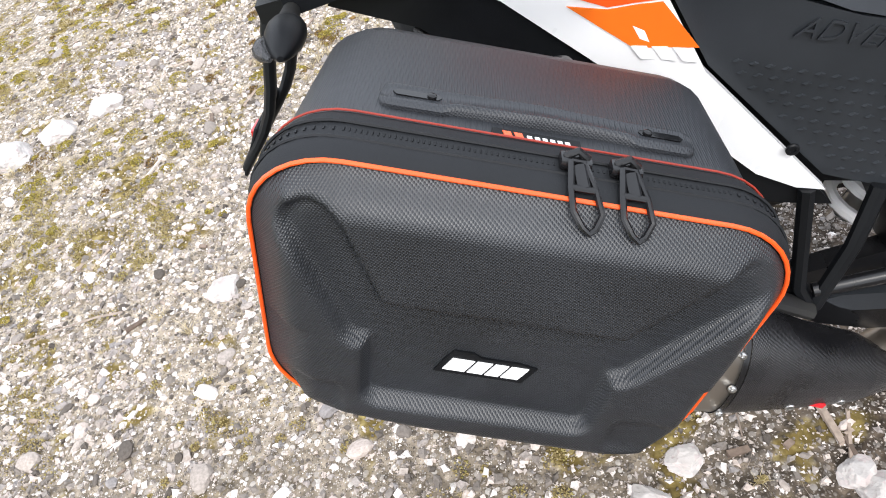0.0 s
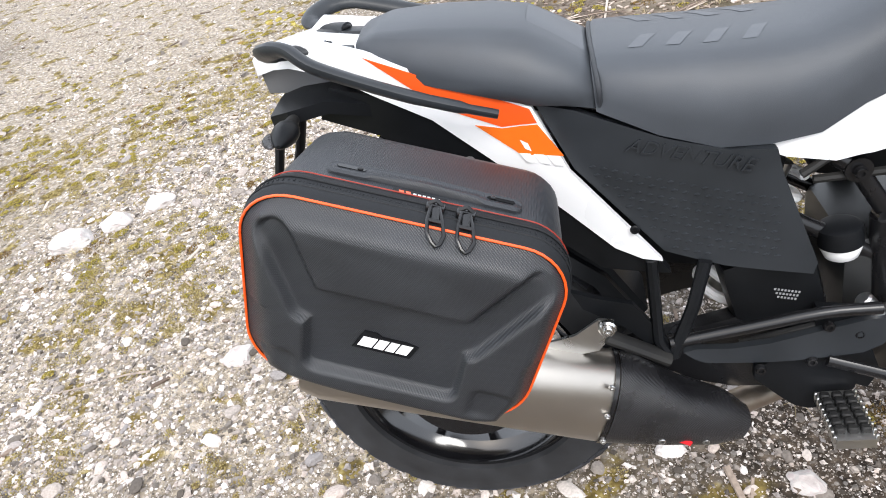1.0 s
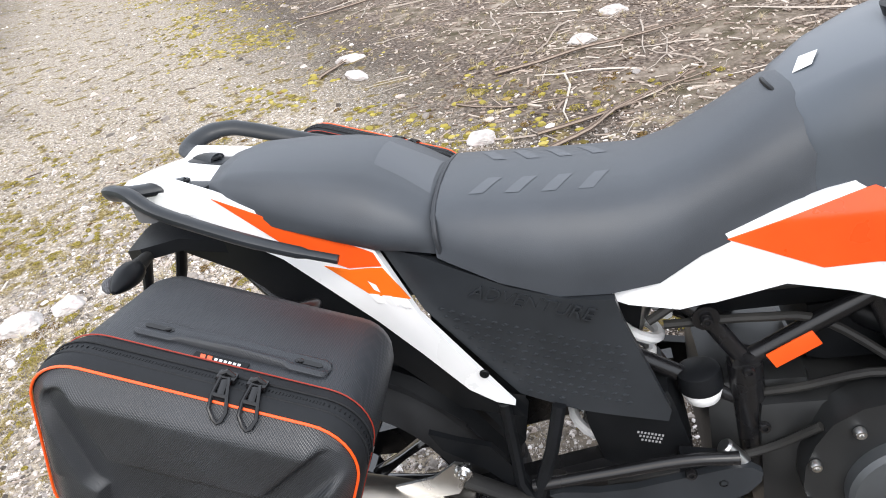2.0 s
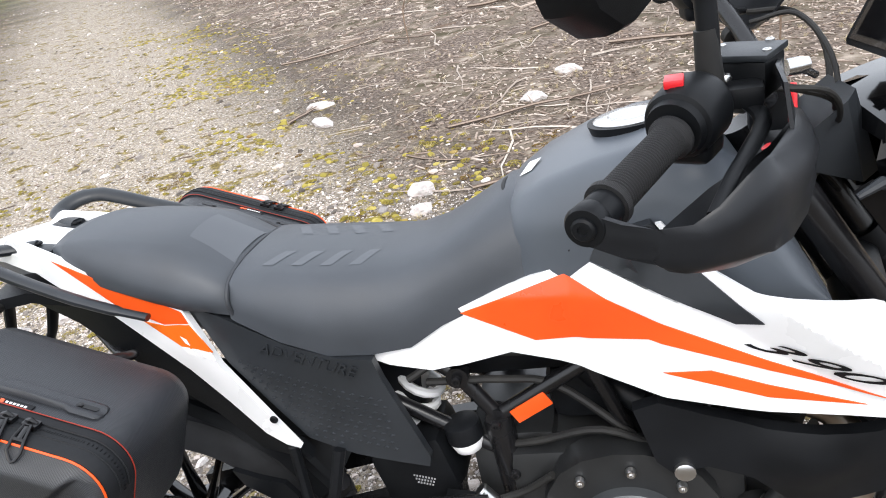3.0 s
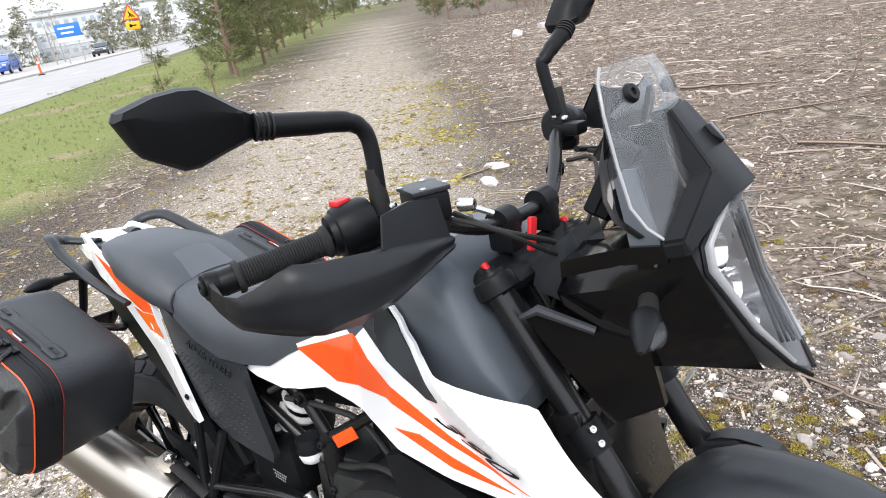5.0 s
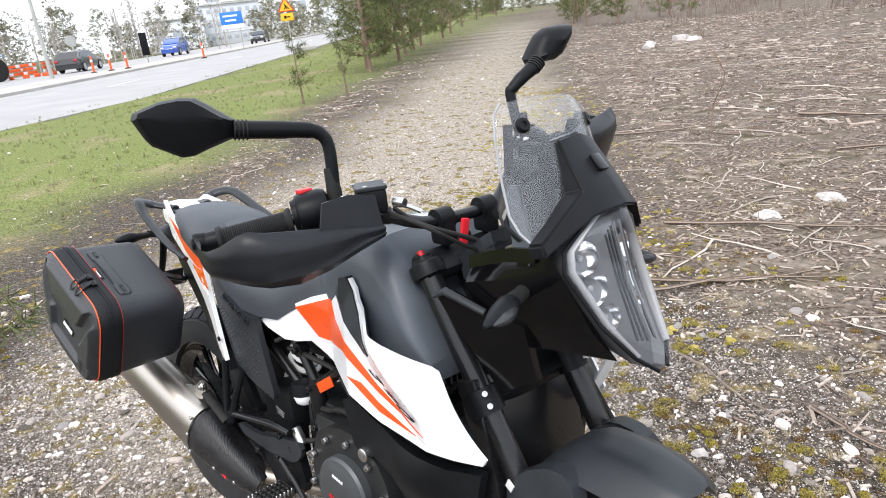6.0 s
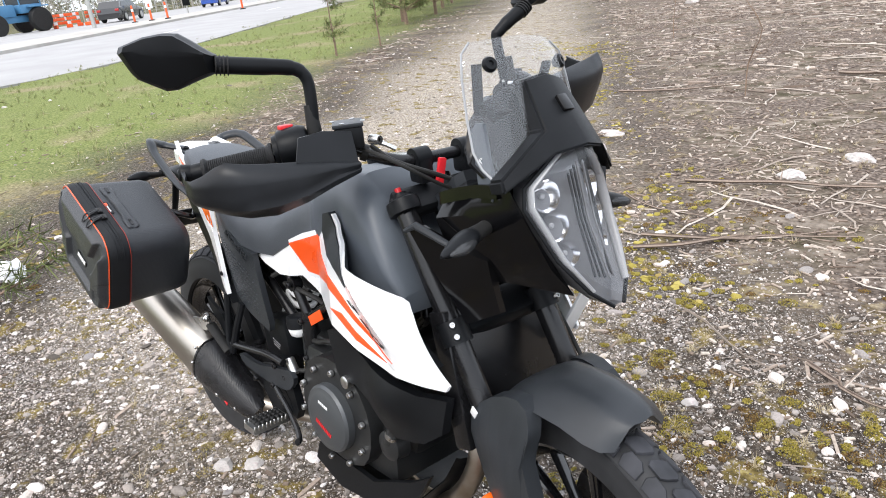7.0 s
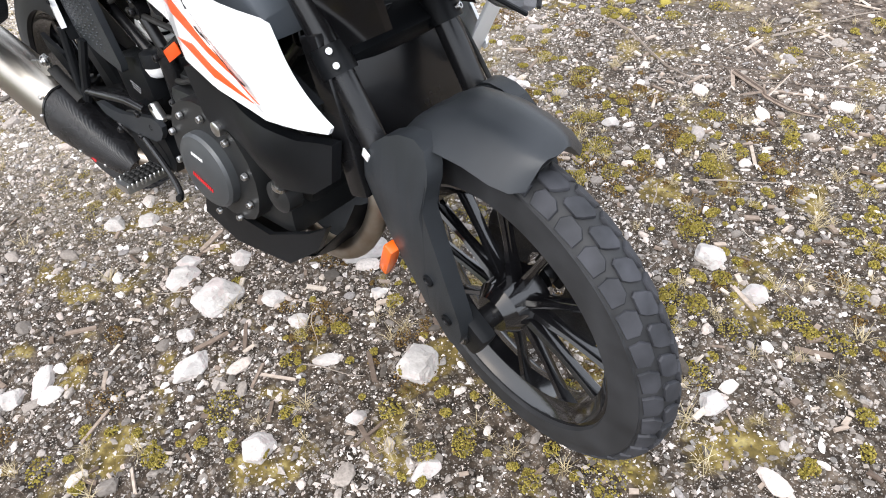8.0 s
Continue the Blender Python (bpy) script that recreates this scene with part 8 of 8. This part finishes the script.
# buildings
def building(x, y, yaw, w, d, h, storeys, cols, wall, label):
    b = thing("building", label, "building", Matrix.Translation((x, y, 0)) @ Matrix.Rotation(radians(yaw), 4, "Z"), "buildings beyond the road")
    part("wall", block((0, 0, h / 2), (w, d, h), 0.05), wall, b)
    part("roof", block((0, 0, h + 0.15), (w + 0.6, d + 0.6, 0.3), 0.05), GALV, b)
    for j in range(storeys):
        for i in range(cols):
            ww = w / cols
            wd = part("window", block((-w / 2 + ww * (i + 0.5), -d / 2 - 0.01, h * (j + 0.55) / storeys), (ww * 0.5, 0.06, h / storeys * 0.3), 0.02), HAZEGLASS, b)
    for j in range(1, storeys + 1):
        part("ledge", block((0, -d / 2 - 0.04, h * j / storeys - 0.12), (w, 0.1, 0.14), 0.02), CLADW, b)
    return b


building(-132.0, 66.0, 63.5, 10.0, 10.0, 5.4, 1, 3, CLADW, "low white commercial building")
building(-131.0, 77.0, 63.5, 12.0, 10.0, 7.5, 3, 8, CLAD, "grey building with rows of slatted windows")
building(-130.0, 74.0, 63.5, 2.6, 3.0, 8.6, 2, 1, CLAD, "narrow grey stair tower")
building(-150.0, 103.0, 57.0, 34.0, 14.0, 9.0, 2, 7, CLADW, "long white two-storey industrial building")
building(-156.0, 92.0, 57.0, 10.0, 10.0, 6.5, 1, 5, CLAD, "grey annexe with a flat roof")
building(-118.0, 170.0, 36.0, 30.0, 12.0, 6.0, 1, 8, CLADW, "white warehouse at the end of the track")
fnc = thing("mesh_fence", "low wire mesh fence with steel posts", "fence", Matrix.Translation((-74.0, 30.0, 0.2)) @ Matrix.Rotation(radians(138), 4, "Z"))
for i in range(12):
    part("post", rod((-16 + i * 3, 0, 0), (-16 + i * 3, 0, 1.7), 0.04, n=8), GALV, fnc)
for j in range(5):
    part("wire", rod((-16, 0, 0.3 + j * 0.33), (17, 0, 0.3 + j * 0.33), 0.012, n=5), GALV, fnc)


# pines: trunk, whorls of limbs, needle tufts
def needle_shape(n, seed, wide=0.035):
    g = np.random.default_rng(seed)
    v, f = [], []
    for _ in range(n):
        d = g.normal(0, 1, 3)
        d[0] = abs(d[0]) + 0.25
        d /= np.linalg.norm(d)
        s = np.cross(d, g.normal(0, 1, 3))
        s = s / np.linalg.norm(s) * wide
        i = len(v)
        o = np.array((g.uniform(-0.7, 0.4), 0, 0))
        v += [tuple(o - s), tuple(o + s), tuple(o + d * g.uniform(0.6, 1.0) + s * 0.4), tuple(o + d * g.uniform(0.6, 1.0) - s * 0.4)]
        f.append((i, i + 1, i + 2, i + 3))
    return np.array(v), np.array(f)


FARTUFTS = [needle_shape(9, 330 + k, 0.11) for k in range(5)]
TUFTS = [needle_shape(9, 300 + k) for k in range(5)]


def pine(x, y, h, seed, label, dense=1.0, bare=0.15):
    g = np.random.default_rng(seed)
    z0 = ground_at(x, y)
    p = thing("pine_tree", label, "pine tree", Matrix.Translation((x, y, z0)), "young pines")
    lean = g.normal(0, 0.03, 2)
    pts = [(lean[0] * t * h + 0.02 * h * math.sin(5 * t + seed) * t, lean[1] * t * h, t * h) for t in (-0.02, 0.2, 0.4, 0.6, 0.8, 1.0)]
    r0 = 0.008 + 0.011 * h
    bm = tube(smooth_path(pts, 2), [r0 * (1 - 0.88 * k / 10) for k in range(11)], 8)
    pos, siz, trn, tlt = [], [], [], []
    levels = max(5, int(h * 3.2))
    for i in range(levels):
        t = bare + (1 - bare) * (i + g.uniform(0, 0.6)) / levels
        c = Vector(pts[0]).lerp(Vector(pts[-1]), t)
        ln = (0.13 + 0.33 * (1 - t) ** 0.8 * (0.5 + 0.5 * min(1, (t - bare) * 5 + 0.4))) * h * g.uniform(0.65, 1.1)
        for k in range(int(g.integers(3, 6))):
            a = g.uniform(0, 6.28)
            l = ln * g.uniform(0.6, 1.1)
            d = Vector((math.cos(a), math.sin(a), g.uniform(0.15, 0.6) + 0.5 * t))
            e = c + d.normalized() * l
            tube([c, c.lerp(e, 0.6) - Vector((0, 0, 0.03 * l)), e], [r0 * 0.32 * (1.1 - t), r0 * 0.22 * (1.1 - t), r0 * 0.08], 4, bm=bm)
            m = max(3, int(l * 12 * dense / (0.5 + 0.1 * h)))
            for j in range(m):
                u = 0.35 + 0.65 * (j + g.uniform(0, 1)) / m
                q = c.lerp(e, u) + Vector(g.normal(0, 0.05 * l, 3))
                pos.append(tuple(q))
                s_ = (0.075 + 0.03 * h) * g.uniform(0.7, 1.3)
                siz.append((s_, s_, s_))
                trn.append(a + g.normal(0, 0.6))
                tlt.append(g.uniform(-0.6, 0.6))
    part("trunk", bm, BARK, p, "thin reddish brown trunk with limbs")
    cr = scatter("crown", TUFTS, pos, siz, trn, tlt, NEEDLES, "loose crown of green needle tufts", "", kind="stuff")
    cr.parent = p
    return p


pine(-1.95, -0.40, 1.25, 1, "knee-high pine sapling beside the gravel", 1.6, 0.05)
pine(-8.6, 6.5, 1.25, 2, "waist-high pine sapling on the verge", 1.2, 0.2)
pine(-8.7, 7.6, 1.15, 3, "waist-high pine sapling on the verge", 1.0, 0.25)
for k, (x, y, h) in enumerate(((-12.1, 11.2, 4.0), (-13.3, 12.1, 4.6), (-14.2, 12.9, 3.6), (-14.1, 14.1, 4.2), (-16.0, 16.2, 4.8), (-17.8, 18.4, 4.4), (-17.2, 15.6, 3.8), (-19.6, 20.6, 5.0), (-22.6, 25.2, 5.0), (-24.0, 22.6, 4.4), (-26.0, 29.5, 5.5), (-30.0, 33.0, 5.5), (-33.5, 39.0, 6.0), (-38.0, 42.0, 6.0), (-44.0, 53.0, 6.5), (-17.6, 29.3, 2.6), (-15.3, 29.6, 2.2), (-20.5, 34.5, 3.4), (-13.0, 30.0, 2.4), (-24.0, 40.0, 3.6), (-16.5, 36.0, 3.0), (-52.0, 66.0, 7.0), (-8.5, 33.0, 2.4), (-4.0, 35.0, 2.6), (-62.0, 78.0, 7.5), (-14.5, 25.5, 3.4), (-12.6, 24.8, 2.6), (-11.8, 27.5, 3.2), (-10.2, 26.0, 2.8), (-18.8, 31.5, 4.2), (-22.5, 37.0, 4.6))):
    pine(x, y, h, 10 + k, "young open-crowned pine beside the gravel track", 1.0 if h < 5 else 0.8, 0.07)
# bare saplings
def bare_sapling(x, y, h, seed):
    g = np.random.default_rng(seed)
    sap = thing("bare_sapling", "leafless thin birch sapling", "sapling", Matrix.Translation((x, y, ground_at(x, y))), "bare saplings")
    pts = [(0.03 * k * g.normal(), 0.03 * g.normal(), h * k / 5 - 0.02) for k in range(6)]
    part("trunk", tube(smooth_path(pts, 3), [0.006, 0.005, 0.003, 0.0015], 6), BARK, sap)
    for k in range(9):
        t = 0.25 + 0.7 * g.uniform()
        b = Vector(pts[int(t * 5)])
        d = Vector((g.normal(), g.normal(), 1.4)).normalized() * h * 0.28 * (1.2 - t)
        part("branch", tube([b, b + d * 0.6, b + d + Vector((0, 0, 0.05))], [0.003, 0.002, 0.001], 5), BARK, sap)
    return sap


for k, (x, y, h) in enumerate(((-0.72, 5.4, 1.5), (1.71, 3.2, 1.3), (1.95, 3.6, 1.0), (-3.4, 9.0, 1.3), (1.2, 6.5, 1.1), (3.2, 5.2, 1.2))):
    bare_sapling(x, y, h, 500 + k)
# brush line and far woods, with an added ring of unseen trees
spots = sprinkle(5200, -30, 24, 13, 48, lambda x, y: clamp((path_side(x, y) - 3.0) / 8) * (0.12 + 0.88 * clamp((y - 16) / 9)) * clamp(0.6 + 1.6 * fbm(x, y, 0.22, 70)))
n = len(spots)
hh = rng.uniform(0.2, 0.6, n) + 0.9 * rng.uniform(0, 1, n) ** 4
scatter("bare_brush", [tuft_shape(22, 0.9, 900 + k, 0.009) for k in range(5)], [(x, y, ground_at(x, y)) for x, y in spots], np.stack([hh * 0.75, hh * 0.75, hh], 1), rng.uniform(0, 6.28, n), rng.uniform(-0.15, 0.15, n), BRUSH, "leafless brown brush and tall dry stems", "brush")
pos, siz = [], []
# From 230 on: trees added out of view to darken reflections near the horizon.
for k in range(330):
    a = radians(rng.uniform(112, 190) if k < 230 else rng.uniform(-170, 112))
    dist = rng.uniform(105, 190)
    x, y = 2 + dist * math.cos(a), -0.8 + dist * math.sin(a)
    if -165 < x < -112 and 52 < y < 125 and dist < 178:
        dist += 70
        x, y = 2 + dist * math.cos(a), -0.8 + dist * math.sin(a)
    hgt = rng.uniform(5.5, 11.5) * dist / 150
    for j in range(95 if k < 230 else 20):
        t = rng.uniform(0.05, 1)
        w_ = hgt * 0.17 * (1.15 - t) + 0.2
        pos.append((x + rng.normal(0, w_), y + rng.normal(0, w_), hgt * t))
        q = rng.uniform(0.28, 0.62) * (1 if k < 230 else 3.0)
        siz.append((q, q, q * 1.3))
n = len(pos)
scatter("far_woods", FARTUFTS, pos, siz, rng.uniform(0, 6.28, n), rng.uniform(-1.5, 1.5, n), FARLEAF, "distant mixed woods in early leaf, with an unseen ring added to darken reflections", "woods")
bm = bmesh.new()
for k in range(90):
    a = radians(rng.uniform(150, 182))
    dist = rng.uniform(75, 130)
    x, y = 2 + dist * math.cos(a), -0.8 + dist * math.sin(a)
    h_ = rng.uniform(4, 8) * dist / 100
    tube([(x, y, 0), (x + rng.normal(0, 0.2), y, h_ * 0.6), (x + rng.normal(0, 0.3), y, h_)], [0.07, 0.045, 0.015], 5, bm=bm)
    for j in range(9):
        t = rng.uniform(0.35, 0.9)
        d = Vector((rng.normal(), rng.normal(), 1.6)).normalized() * h_ * 0.25
        tube([(x, y, h_ * t), Vector((x, y, h_ * t)) + d], [0.035, 0.01], 3, bm=bm)
tagged(part("bare_trees", bm, BARKGREY), "distant row of leafless birches", "trees", kind="stuff")
# crumpled wrapper
bm = bmesh.new()
bmesh.ops.create_icosphere(bm, subdivisions=3, radius=0.10)
for v in bm.verts:
    q = v.co.normalized()
    v.co = Vector((v.co.x * 1.3, v.co.y * 0.8, v.co.z * 0.5)) * (1 + 0.5 * noise.noise(q * 3.0) + 0.25 * noise.noise(q * 8.0))
moved(bm, Matrix.Translation((-2.4, -0.2, height(-2.4, -0.2) + 0.04)))
tagged(part("plastic_wrapper", bm, PLATE, None, sharp=15), "crumpled white plastic wrapper on the ground", "litter")
